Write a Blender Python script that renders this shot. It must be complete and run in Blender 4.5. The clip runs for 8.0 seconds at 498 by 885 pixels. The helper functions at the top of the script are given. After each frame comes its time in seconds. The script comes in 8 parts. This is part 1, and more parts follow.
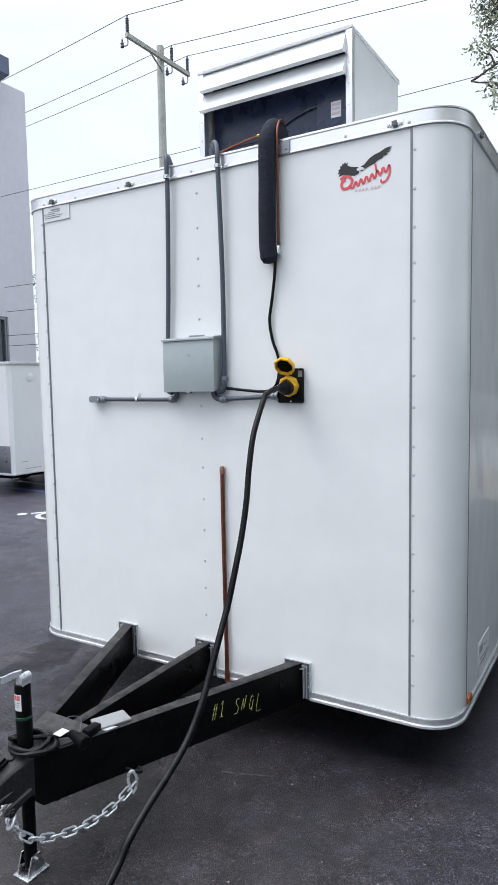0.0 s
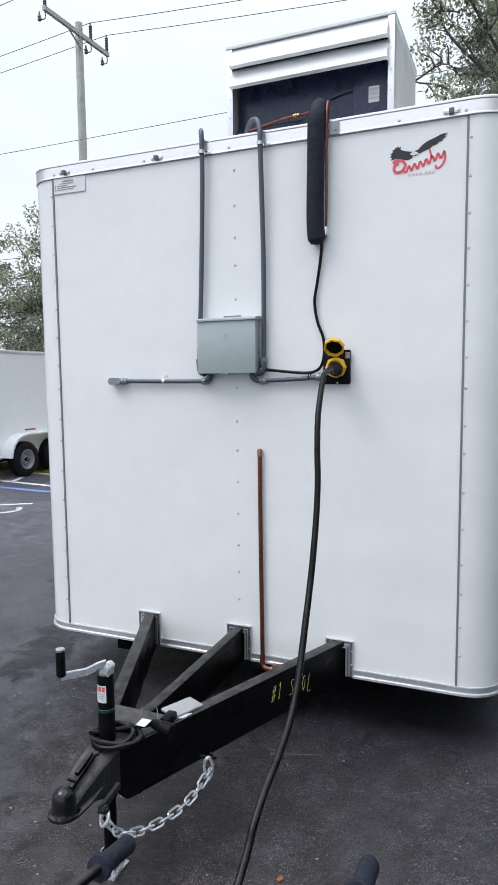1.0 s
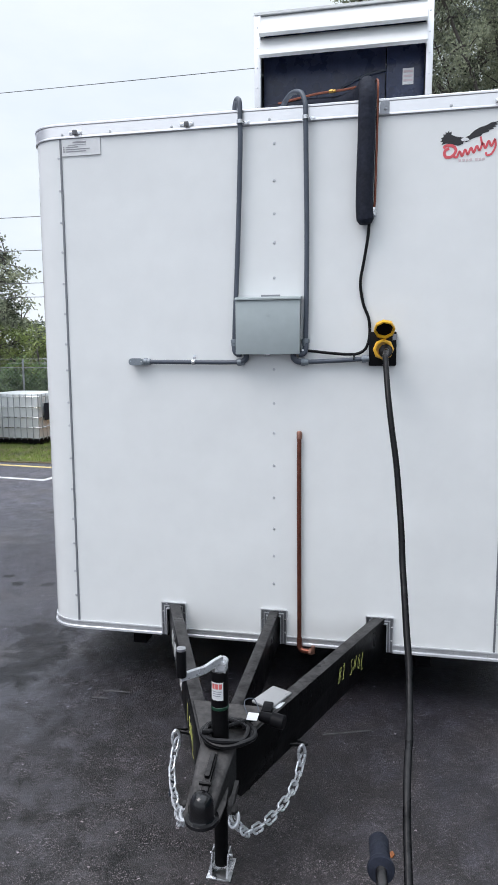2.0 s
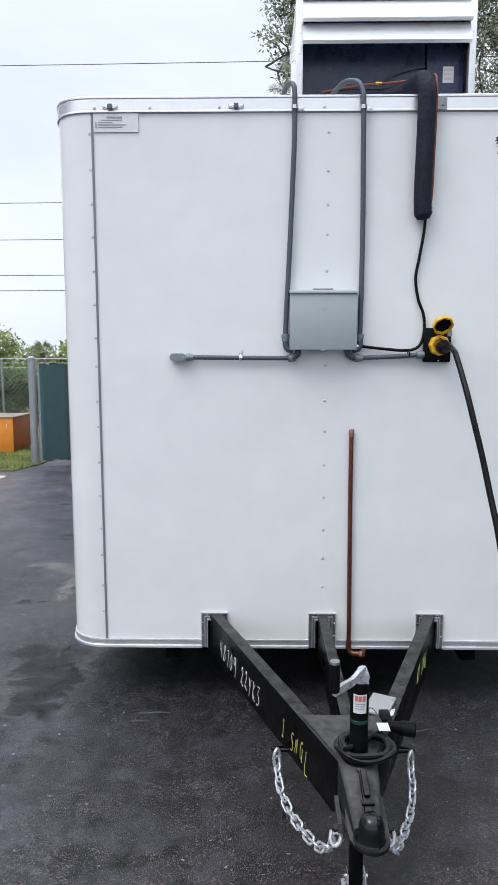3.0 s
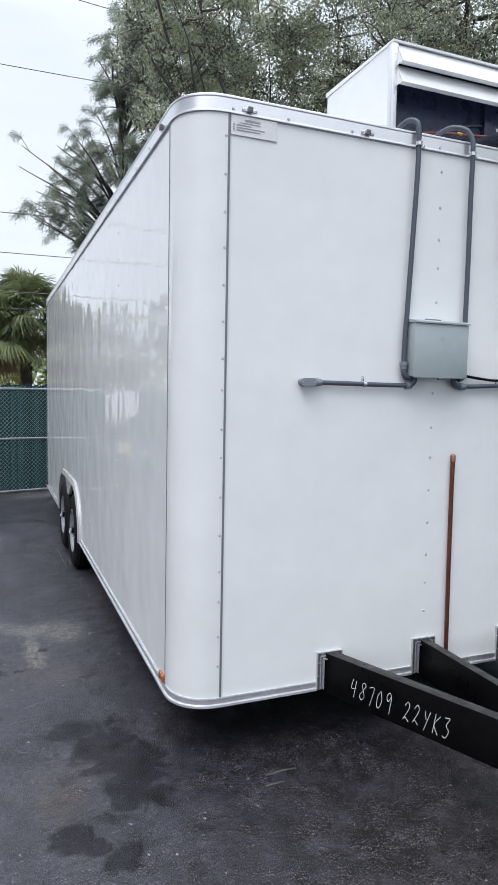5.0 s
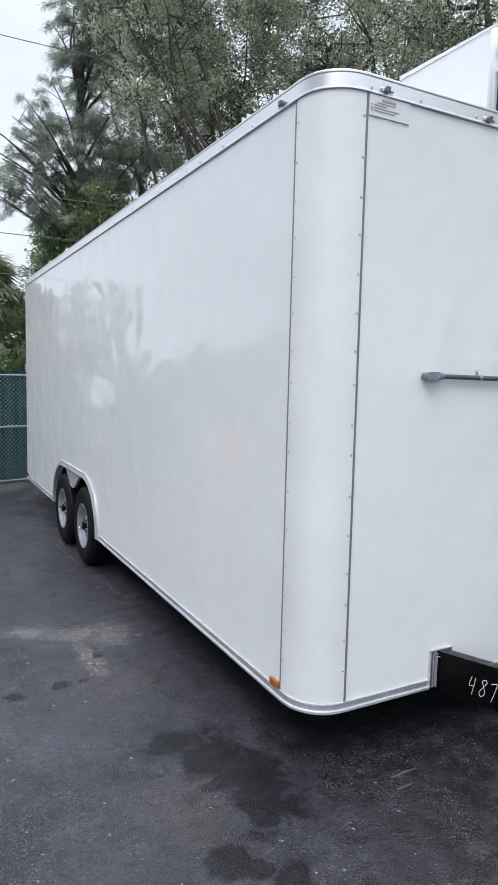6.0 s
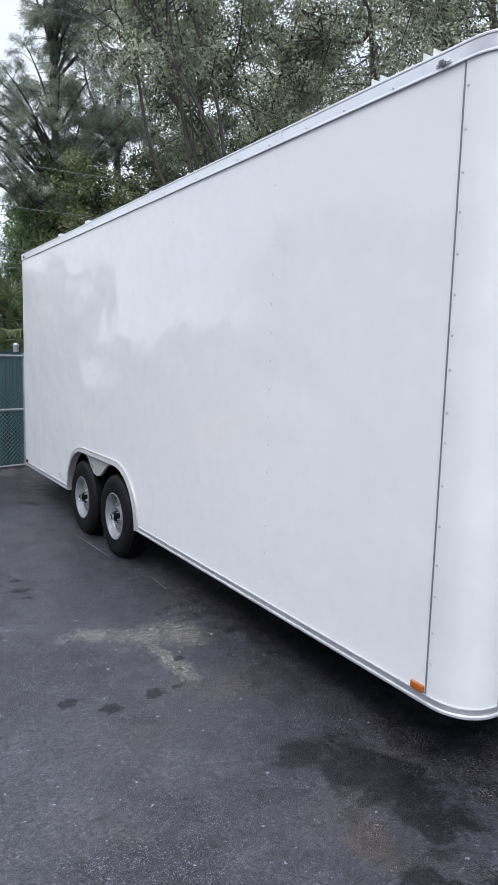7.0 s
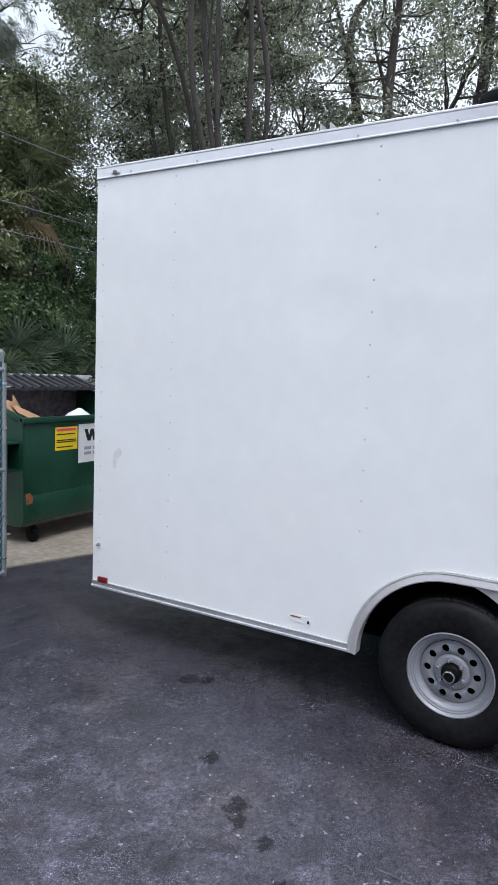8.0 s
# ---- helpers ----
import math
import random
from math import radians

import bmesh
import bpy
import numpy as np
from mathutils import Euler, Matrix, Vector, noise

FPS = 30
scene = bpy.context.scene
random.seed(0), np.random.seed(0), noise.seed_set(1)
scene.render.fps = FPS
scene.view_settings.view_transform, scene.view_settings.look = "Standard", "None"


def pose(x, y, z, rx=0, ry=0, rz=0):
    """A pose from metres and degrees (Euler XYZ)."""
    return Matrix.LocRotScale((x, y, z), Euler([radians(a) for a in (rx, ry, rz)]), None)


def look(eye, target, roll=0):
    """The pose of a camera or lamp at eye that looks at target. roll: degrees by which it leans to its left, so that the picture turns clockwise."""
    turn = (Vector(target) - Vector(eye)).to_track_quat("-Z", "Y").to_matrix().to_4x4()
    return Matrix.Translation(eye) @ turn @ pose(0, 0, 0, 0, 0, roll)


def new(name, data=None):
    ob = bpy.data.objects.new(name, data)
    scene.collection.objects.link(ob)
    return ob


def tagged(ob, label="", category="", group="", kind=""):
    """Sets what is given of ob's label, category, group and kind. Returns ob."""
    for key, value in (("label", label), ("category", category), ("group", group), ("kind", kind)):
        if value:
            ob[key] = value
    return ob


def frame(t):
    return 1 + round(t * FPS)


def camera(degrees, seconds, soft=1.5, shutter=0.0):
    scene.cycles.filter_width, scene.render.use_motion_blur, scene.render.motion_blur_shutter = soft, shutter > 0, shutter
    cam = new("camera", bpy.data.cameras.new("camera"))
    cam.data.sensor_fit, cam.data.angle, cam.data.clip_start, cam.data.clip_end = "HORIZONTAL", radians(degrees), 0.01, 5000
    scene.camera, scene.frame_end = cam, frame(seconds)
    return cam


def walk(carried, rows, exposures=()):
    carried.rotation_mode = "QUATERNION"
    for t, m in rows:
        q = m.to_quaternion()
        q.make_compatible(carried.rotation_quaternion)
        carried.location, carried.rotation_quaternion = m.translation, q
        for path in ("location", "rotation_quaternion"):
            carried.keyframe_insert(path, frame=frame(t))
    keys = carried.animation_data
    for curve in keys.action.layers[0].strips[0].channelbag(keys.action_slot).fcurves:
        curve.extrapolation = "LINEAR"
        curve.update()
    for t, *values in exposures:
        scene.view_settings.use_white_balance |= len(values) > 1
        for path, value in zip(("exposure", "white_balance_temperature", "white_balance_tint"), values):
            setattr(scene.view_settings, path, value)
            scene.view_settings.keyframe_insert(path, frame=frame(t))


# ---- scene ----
cam = camera(42.0, 8.0)
PATH = [
    (0, (2.02, -2.893, 1.912), (1.0, -1.181, 1.74), -1.0),
    (0.5, (1.735, -3.105, 1.91), (0.841, -1.327, 1.711), -0.8),
    (1, (1.386, -3.188, 1.865), (0.626, -1.349, 1.666), -0.6),
    (1.2, (1.222, -3.261, 1.879), (0.537, -1.396, 1.651), -0.6),
    (2.3, (0.265, -3.37, 1.864), (-0.011, -1.407, 1.598), -0.2),
    (2.5, (0.09, -3.353, 1.854), (-0.115, -1.382, 1.582), -0.2),
    (3, (-0.332, -3.311, 1.843), (-0.365, -1.328, 1.588), -0.0),
    (3.2, (-0.498, -3.251, 1.847), (-0.47, -1.265, 1.606), 0.1),
    (3.5, (-0.765, -3.169, 1.846), (-0.622, -1.185, 1.636), 0.0),
    (4, (-1.249, -3.11, 1.837), (-0.892, -1.151, 1.655), 0.2),
    (4.2, (-1.432, -3.075, 1.841), (-0.986, -1.134, 1.659), 0.4),
    (5.3, (-2.394, -2.682, 1.794), (-1.58, -0.862, 1.632), 1.2),
    (5.5, (-2.552, -2.599, 1.805), (-1.698, -0.799, 1.629), 1.2),
    (6, (-2.897, -2.297, 1.829), (-1.962, -0.54, 1.628), 1.3),
    (6.5, (-3.258, -1.971, 1.833), (-2.242, -0.264, 1.598), 1.5),
    (7, (-3.538, -1.644, 1.835), (-2.465, 0.024, 1.576), 1.5),
    (7.2, (-3.637, -1.479, 1.851), (-2.55, 0.179, 1.588), 1.6),
    (7.3, (-3.928, -1.009, 1.868), (-2.788, 0.61, 1.584), 1.6),
    (7.4, (-4.211, -0.262, 1.866), (-2.986, 1.296, 1.598), 1.6),
    (7.5, (-4.473, 0.452, 1.844), (-3.126, 1.912, 1.608), 2.0),
    (7.6, (-4.602, 1.207, 1.832), (-3.215, 2.63, 1.61), 2.0),
    (7.7, (-4.681, 1.993, 1.821), (-3.228, 3.353, 1.618), 2.3),
    (7.8, (-4.733, 2.746, 1.8), (-3.189, 4.002, 1.61), 2.3),
    (7.9, (-4.703, 3.515, 1.791), (-3.071, 4.654, 1.597), 2.2),
    (8, (-4.634, 4.312, 1.802), (-2.906, 5.297, 1.595), 2.2),
]
walk(cam, [(t, look(eye, target, roll)) for t, eye, target, roll in PATH], [(0, 0.27, 6380, 15), (2.5, 0.14, 6380, 15), (5.5, 0.13, 6320, 15), (6, 0.13, 6300, 15), (7, 0.25, 6250, 16), (8, 0.28, 6170, 17)])

# ---- light ----
SUN_EL, SUN_AZ = radians(57), radians(228)
world = bpy.data.worlds.new("overcast_sky")
scene.world = world
world.use_nodes = True
wn, wl = world.node_tree.nodes, world.node_tree.links
wn.clear()
w_out = wn.new("ShaderNodeOutputWorld")
w_bg = wn.new("ShaderNodeBackground")
w_sky = wn.new("ShaderNodeTexSky")
w_sky.sky_type, w_sky.sun_disc = "NISHITA", False
w_sky.sun_elevation, w_sky.sun_rotation = SUN_EL, SUN_AZ
w_sky.air_density, w_sky.dust_density = 1.0, 2.0
w_dim = wn.new("ShaderNodeVectorMath")
w_dim.operation = "SCALE"
w_dim.inputs["Scale"].default_value = 0.10
wl.new(w_sky.outputs["Color"], w_dim.inputs[0])
w_tc = wn.new("ShaderNodeTexCoord")
w_map = wn.new("ShaderNodeMapping")
w_map.inputs["Scale"].default_value = (1.0, 1.0, 2.6)
wl.new(w_tc.outputs["Generated"], w_map.inputs["Vector"])
w_noise = wn.new("ShaderNodeTexNoise")
w_noise.inputs["Scale"].default_value = 2.2
w_noise.inputs["Detail"].default_value = 7.0
w_noise.inputs["Roughness"].default_value = 0.55
wl.new(w_map.outputs["Vector"], w_noise.inputs["Vector"])
w_ramp = wn.new("ShaderNodeValToRGB")
w_ramp.color_ramp.elements[0].position, w_ramp.color_ramp.elements[0].color = 0.36, (0.79, 0.89, 0.965, 1)
w_ramp.color_ramp.elements[1].position, w_ramp.color_ramp.elements[1].color = 0.62, (0.91, 0.99, 1.035, 1)
wl.new(w_noise.outputs["Fac"], w_ramp.inputs["Fac"])
w_mix = wn.new("ShaderNodeMix")
w_mix.data_type = "RGBA"
w_mix.inputs["Factor"].default_value = 0.93
w_sep = wn.new("ShaderNodeSeparateXYZ")
wl.new(w_tc.outputs["Generated"], w_sep.inputs["Vector"])
w_high = wn.new("ShaderNodeMapRange")
w_high.inputs["From Min"].default_value, w_high.inputs["From Max"].default_value = 0.46, 1.0
w_high.inputs["To Min"].default_value, w_high.inputs["To Max"].default_value = 0.98, 2.45
wl.new(w_sep.outputs["Z"], w_high.inputs["Value"])
w_over = wn.new("ShaderNodeVectorMath")
w_over.operation = "SCALE"
wl.new(w_ramp.outputs["Color"], w_over.inputs[0])
wl.new(w_high.outputs["Result"], w_over.inputs["Scale"])
wl.new(w_dim.outputs["Vector"], w_mix.inputs["A"])
wl.new(w_over.outputs["Vector"], w_mix.inputs["B"])
wl.new(w_mix.outputs["Result"], w_bg.inputs["Color"])
w_bg.inputs["Strength"].default_value = 1.0
wl.new(w_bg.outputs["Background"], w_out.inputs["Surface"])

sun = new("sun", bpy.data.lights.new("sun", "SUN"))
sun.data.energy, sun.data.angle, sun.data.color = 1.5, radians(30), (1.0, 0.97, 0.93)
sun_way = Vector((math.sin(SUN_AZ) * math.cos(SUN_EL), math.cos(SUN_AZ) * math.cos(SUN_EL), math.sin(SUN_EL)))
sun.matrix_world = look(sun_way * 60, (0, 0, 0))


# ---- materials ----
def mat(name, base, rough=0.5, metal=0.0, vary=0.08, size=8.0, bump=0.0, bump_size=None, coat=0.0, rough_vary=0.1,
        island=0.0, obj=0.0, wave=0.0, spec=0.5):
    """Procedural surface: two scales of colour noise, uneven gloss, fine relief and slow waves."""
    m = bpy.data.materials.new(name)
    m.use_nodes = True
    n, l = m.node_tree.nodes, m.node_tree.links
    p = n["Principled BSDF"]
    p.inputs["Metallic"].default_value = metal
    p.inputs["Coat Weight"].default_value = coat
    p.inputs["Coat Roughness"].default_value = 0.05
    p.inputs["Specular IOR Level"].default_value = spec
    tc = n.new("ShaderNodeTexCoord")
    fine = n.new("ShaderNodeTexNoise")
    fine.inputs["Scale"].default_value, fine.inputs["Detail"].default_value = size * 9, 4
    slow = n.new("ShaderNodeTexNoise")
    slow.inputs["Scale"].default_value, slow.inputs["Detail"].default_value = size, 5
    for t in (fine, slow):
        l.new(tc.outputs["Object"], t.inputs["Vector"])
    add = n.new("ShaderNodeMath")
    add.operation = "ADD"
    l.new(fine.outputs["Fac"], add.inputs[0])
    l.new(slow.outputs["Fac"], add.inputs[1])
    rng = n.new("ShaderNodeMapRange")
    rng.inputs["From Min"].default_value, rng.inputs["From Max"].default_value = 0.7, 1.3
    rng.inputs["To Min"].default_value, rng.inputs["To Max"].default_value = 1 - vary, 1 + vary
    l.new(add.outputs[0], rng.inputs["Value"])
    last = rng.outputs["Result"]
    if island or obj:
        pick = n.new("ShaderNodeNewGeometry") if island else n.new("ShaderNodeObjectInfo")
        r2 = n.new("ShaderNodeMapRange")
        k = island or obj
        r2.inputs["To Min"].default_value, r2.inputs["To Max"].default_value = 1 - k, 1 + k
        l.new(pick.outputs["Random Per Island" if island else "Random"], r2.inputs["Value"])
        mul = n.new("ShaderNodeMath")
        mul.operation = "MULTIPLY"
        l.new(last, mul.inputs[0])
        l.new(r2.outputs["Result"], mul.inputs[1])
        last = mul.outputs[0]
    sc = n.new("ShaderNodeVectorMath")
    sc.operation = "SCALE"
    sc.inputs[0].default_value = base
    l.new(last, sc.inputs["Scale"])
    l.new(sc.outputs["Vector"], p.inputs["Base Color"])
    rr = n.new("ShaderNodeMapRange")
    rr.inputs["From Min"].default_value, rr.inputs["From Max"].default_value = 0.3, 0.7
    rr.inputs["To Min"].default_value, rr.inputs["To Max"].default_value = max(0.02, rough - rough_vary), min(1, rough + rough_vary)
    l.new(slow.outputs["Fac"], rr.inputs["Value"])
    l.new(rr.outputs["Result"], p.inputs["Roughness"])
    prev = None
    if bump:
        b = n.new("ShaderNodeBump")
        b.inputs["Strength"].default_value, b.inputs["Distance"].default_value = bump, 0.01
        t = fine
        if bump_size:
            t = n.new("ShaderNodeTexNoise")
            t.inputs["Scale"].default_value, t.inputs["Detail"].default_value = bump_size, 4
            l.new(tc.outputs["Object"], t.inputs["Vector"])
        l.new(t.outputs["Fac"], b.inputs["Height"])
        prev = b
    if wave:
        b = n.new("ShaderNodeBump")
        b.inputs["Strength"].default_value, b.inputs["Distance"].default_value = 1.0, wave
        t = n.new("ShaderNodeTexNoise")
        t.inputs["Scale"].default_value, t.inputs["Detail"].default_value = 2.8, 1.4
        l.new(tc.outputs["Object"], t.inputs["Vector"])
        l.new(t.outputs["Fac"], b.inputs["Height"])
        if prev:
            l.new(prev.outputs["Normal"], b.inputs["Normal"])
        prev = b
    if prev:
        l.new(prev.outputs["Normal"], p.inputs["Normal"])
    return m


def leaf_mat(name, dark, light, gloss=0.42, through_light=0.30):
    m = bpy.data.materials.new(name)
    m.use_nodes = True
    n, l = m.node_tree.nodes, m.node_tree.links
    p = n["Principled BSDF"]
    geo = n.new("ShaderNodeNewGeometry")
    ramp = n.new("ShaderNodeValToRGB")
    ramp.color_ramp.elements[0].color = (*dark, 1)
    ramp.color_ramp.elements[1].color = (*light, 1)
    tc = n.new("ShaderNodeTexCoord")
    # clump-scale random tone, which also paints the shade between leaf clumps
    big = n.new("ShaderNodeTexNoise")
    big.inputs["Scale"].default_value = 1.3
    big.inputs["Detail"].default_value = 3.0
    l.new(tc.outputs["Object"], big.inputs["Vector"])
    mx = n.new("ShaderNodeMath")
    mx.operation = "MULTIPLY_ADD"
    l.new(geo.outputs["Random Per Island"], mx.inputs[0])
    mx.inputs[1].default_value = 0.62
    sub = n.new("ShaderNodeMapRange")
    sub.inputs["From Min"].default_value, sub.inputs["From Max"].default_value = 0.3, 0.7
    sub.inputs["To Min"].default_value, sub.inputs["To Max"].default_value = -0.32, 0.66
    l.new(big.outputs["Fac"], sub.inputs["Value"])
    l.new(sub.outputs["Result"], mx.inputs[2])
    l.new(mx.outputs[0], ramp.inputs["Fac"])
    l.new(ramp.outputs["Color"], p.inputs["Base Color"])
    p.inputs["Roughness"].default_value = gloss
    tr = n.new("ShaderNodeBsdfTranslucent")
    l.new(ramp.outputs["Color"], tr.inputs["Color"])
    mix = n.new("ShaderNodeMixShader")
    mix.inputs["Fac"].default_value = through_light
    l.new(p.outputs["BSDF"], mix.inputs[1])
    l.new(tr.outputs["BSDF"], mix.inputs[2])
    l.new(mix.outputs["Shader"], n["Material Output"].inputs["Surface"])
    return m


def asphalt_mat():
    """Sealed dark yard surface that has worn down to its aggregate in places, with oil spots, scuffs and grit."""
    m = mat("asphalt", (0.05, 0.05, 0.053), 0.62, vary=0.1, size=3.0, rough_vary=0.16)
    n, l = m.node_tree.nodes, m.node_tree.links
    p = n["Principled BSDF"]
    tc = n.new("ShaderNodeTexCoord")

    def noise_at(scale, detail=4, rough=0.6, twist=0.0):
        t = n.new("ShaderNodeTexNoise")
        t.inputs["Scale"].default_value, t.inputs["Detail"].default_value, t.inputs["Roughness"].default_value = scale, detail, rough
        t.inputs["Distortion"].default_value = twist
        l.new(tc.outputs["Object"], t.inputs["Vector"])
        return t.outputs["Fac"]

    def span(value, a, b, c, d):
        r = n.new("ShaderNodeMapRange")
        for key, v in zip(("From Min", "From Max", "To Min", "To Max"), (a, b, c, d)):
            r.inputs[key].default_value = v
        l.new(value, r.inputs["Value"])
        return r.outputs["Result"]

    def maths(op, a, b):
        q = n.new("ShaderNodeMath")
        q.operation = op
        for i, v in enumerate((a, b)):
            if isinstance(v, (int, float)):
                q.inputs[i].default_value = v
            else:
                l.new(v, q.inputs[i])
        return q.outputs[0]

    def most(items):
        out = items[0]
        for q in items[1:]:
            out = maths("MAXIMUM", out, q)
        return out

    ragged = maths("MULTIPLY", maths("SUBTRACT", noise_at(6.5, 6, 0.62, 0.6), 0.5), 2.6)

    frayed = maths("ADD", maths("MULTIPLY", ragged, 0.7), maths("MULTIPLY", maths("SUBTRACT", noise_at(24, 5, 0.65, 0.8), 0.5), 2.4))

    def patch(x, y, rx, ry, turn=0, edge=0.2, rim=ragged):
        mp = n.new("ShaderNodeMapping")
        mp.vector_type = "TEXTURE"
        mp.inputs["Location"].default_value = (x, y, 0)
        mp.inputs["Rotation"].default_value = (0, 0, radians(turn))
        mp.inputs["Scale"].default_value = (rx, ry, 1)
        l.new(tc.outputs["Object"], mp.inputs["Vector"])
        ln = n.new("ShaderNodeVectorMath")
        ln.operation = "LENGTH"
        l.new(mp.outputs["Vector"], ln.inputs[0])
        return span(maths("ADD", ln.outputs["Value"], rim), 1.0 - edge, 1.0 + edge, 1.0, 0.0)

    # smooth seal coat: broad tone, soft blotches, faint grain
    tone = span(noise_at(0.45, 6, 0.62), 0.3, 0.7, 0.78, 1.22)
    blotch = span(noise_at(2.6, 7, 0.7, 0.4), 0.34, 0.62, 0.70, 1.2)
    mottle = span(noise_at(38, 5, 0.8), 0.34, 0.66, 0.2, 1.8)
    fine = span(noise_at(130, 3, 0.7), 0.34, 0.66, 0.5, 1.5)
    seal = maths("MULTIPLY", maths("MULTIPLY", tone, blotch), maths("MULTIPLY", mottle, fine))
    # bared aggregate: bright stone grains in dark binder, with under-trailer shade painted in
    vor = n.new("ShaderNodeTexVoronoi")
    vor.inputs["Scale"].default_value = 190
    l.new(tc.outputs["Object"], vor.inputs["Vector"])
    stones = maths("MULTIPLY", span(vor.outputs["Color"], 0.48, 0.72, 0.0, 1.0), span(vor.outputs["Distance"], 0.2, 0.6, 1.0, 0.0))
    grit = maths("ADD", 0.05, maths("MULTIPLY", stones, maths("MULTIPLY", span(noise_at(9, 4, 0.7), 0.35, 0.62, 0.2, 2.1), 5.0)))
    bare = most([patch(-0.55, 3.0, 1.05, 4.9, 0, 0.35), maths("MULTIPLY", patch(0.2, -0.5, 1.9, 0.9, 0, 0.5), 0.6), maths("MULTIPLY", span(noise_at(0.9, 6, 0.65), 0.44, 0.60, 0, 1), 0.55)])
    mixed = n.new("ShaderNodeMix")
    l.new(bare, mixed.inputs["Factor"])
    l.new(seal, mixed.inputs["A"])
    l.new(grit, mixed.inputs["B"])
    value = mixed.outputs["Result"]
    # pale worn aggregate in a ragged island beside the trailer
    worn = most([patch(-2.18, 2.33, 0.19, 0.08, -18, 0.5), patch(-1.86, 2.16, 0.24, 0.13, -6, 0.5), patch(-1.66, 2.06, 0.15, 0.22, 10, 0.5), patch(-1.88, 1.73, 0.06, 0.24, 4, 0.4)])
    value = maths("ADD", value, maths("MULTIPLY", maths("MULTIPLY", worn, span(noise_at(30, 4, 0.75), 0.40, 0.58, 0.1, 1.8)), maths("ADD", 0.4, maths("MULTIPLY", stones, 6.2))))
    # drier, paler ground out in the yard, with sky sheen painted into its colour
    value = maths("MULTIPLY", value, maths("ADD", 1.0, maths("MULTIPLY", patch(-8.9, 7.6, 4.6, 6.8, 0, 0.35), 1.6)))
    value = maths("MULTIPLY", value, maths("ADD", 1.0, maths("MULTIPLY", patch(-3.5, 5.6, 1.9, 4.4, 0, 0.5), 0.30)))
    # darker asphalt in a band round the drawbar
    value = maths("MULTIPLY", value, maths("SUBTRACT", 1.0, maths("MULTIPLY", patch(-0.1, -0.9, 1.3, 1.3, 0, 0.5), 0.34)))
    # spilled oil: a bent lobe at the front corner, drips elsewhere
    damp = most([patch(-1.74, 0.58, 0.20, 0.10, -6), patch(-1.62, 0.40, 0.15, 0.24, 12), patch(-1.53, 0.12, 0.18, 0.28, 6), patch(-1.62, -0.08, 0.09, 0.14, -8), patch(-1.86, -0.28, 0.09, 0.09), patch(-1.76, -0.36, 0.10, 0.07, -30), patch(-1.70, -0.42, 0.08, 0.08)])
    spots_at = ((-2.13, 1.42, 0.055), (-2.0, 1.43, 0.03), (-1.83, 1.74, 0.04), (-2.36, 3.46, 0.065), (-2.34, 3.72, 0.05), (-2.36, 3.26, 0.04), (-2.4, 1.4, 0.05), (-2.56, 1.56, 0.05), (-1.55, 6.42, 0.06), (-2.13, 5.88, 0.045), (-2.36, 5.6, 0.06), (-2.44, 5.54, 0.04),
                (-2.67, 5.23, 0.05), (-2.89, 4.96, 0.05), (-3.38, 3.86, 0.07), (-2.49, 5.39, 0.04), (-1.5, 6.33, 0.04))
    faint_at = ((-2.77, 5.68, 0.09), (-2.64, 5.55, 0.10), (-2.02, 6.79, 0.10), (-1.98, 6.42, 0.11), (-3.0, 2.4, 0.12), (-3.3, 4.6, 0.10), (-2.7, 2.9, 0.09))
    oil = most([patch(x, y, r * 1.15, r * 0.85, 0, 0.16, frayed) for x, y, r in spots_at])
    faint = most([patch(x, y, r * 0.9, r * 1.2, 12, 0.3, frayed) for x, y, r in faint_at])
    value = maths("MULTIPLY", value, maths("MULTIPLY", span(damp, 0, 1, 1.0, 0.40), maths("MULTIPLY", span(oil, 0, 1, 1.0, 0.26), span(faint, 0, 1, 1.0, 0.62))))
    # curled pale scuffs and single flecks of paint and stone
    curl = maths("ABSOLUTE", maths("SUBTRACT", noise_at(11, 3, 0.6, 1.2), 0.5), 0)
    scuff = maths("MULTIPLY", span(curl, 0.0, 0.010, 2.6, 0.0), span(noise_at(2.2, 4, 0.6), 0.46, 0.60, 0, 1))
    curl2 = maths("ABSOLUTE", maths("SUBTRACT", noise_at(30, 3, 0.65, 1.6), 0.5), 0)
    scuff = maths("ADD", scuff, maths("MULTIPLY", span(curl2, 0.0, 0.016, 1.1, 0.0), span(noise_at(4.5, 4, 0.6), 0.42, 0.60, 0, 1)))
    flecks = maths("ADD", span(noise_at(30, 2, 0.5), 0.71, 0.73, 0.0, 5.5), span(noise_at(85, 2, 0.5), 0.67, 0.71, 0.0, 3.4))
    value = maths("ADD", value, maths("MULTIPLY", maths("ADD", scuff, flecks), span(damp, 0, 1, 1.0, 0.25)))
    cracks = n.new("ShaderNodeTexVoronoi")
    cracks.feature = "DISTANCE_TO_EDGE"
    cracks.inputs["Scale"].default_value = 0.55
    wob = n.new("ShaderNodeTexNoise")
    wob.inputs["Scale"].default_value, wob.inputs["Detail"].default_value = 1.5, 5
    l.new(tc.outputs["Object"], wob.inputs["Vector"])
    sh = n.new("ShaderNodeVectorMath")
    sh.operation = "MULTIPLY_ADD"
    l.new(wob.outputs["Color"], sh.inputs[0])
    sh.inputs[1].default_value = (0.9, 0.9, 0)
    l.new(tc.outputs["Object"], sh.inputs[2])
    l.new(sh.outputs["Vector"], cracks.inputs["Vector"])
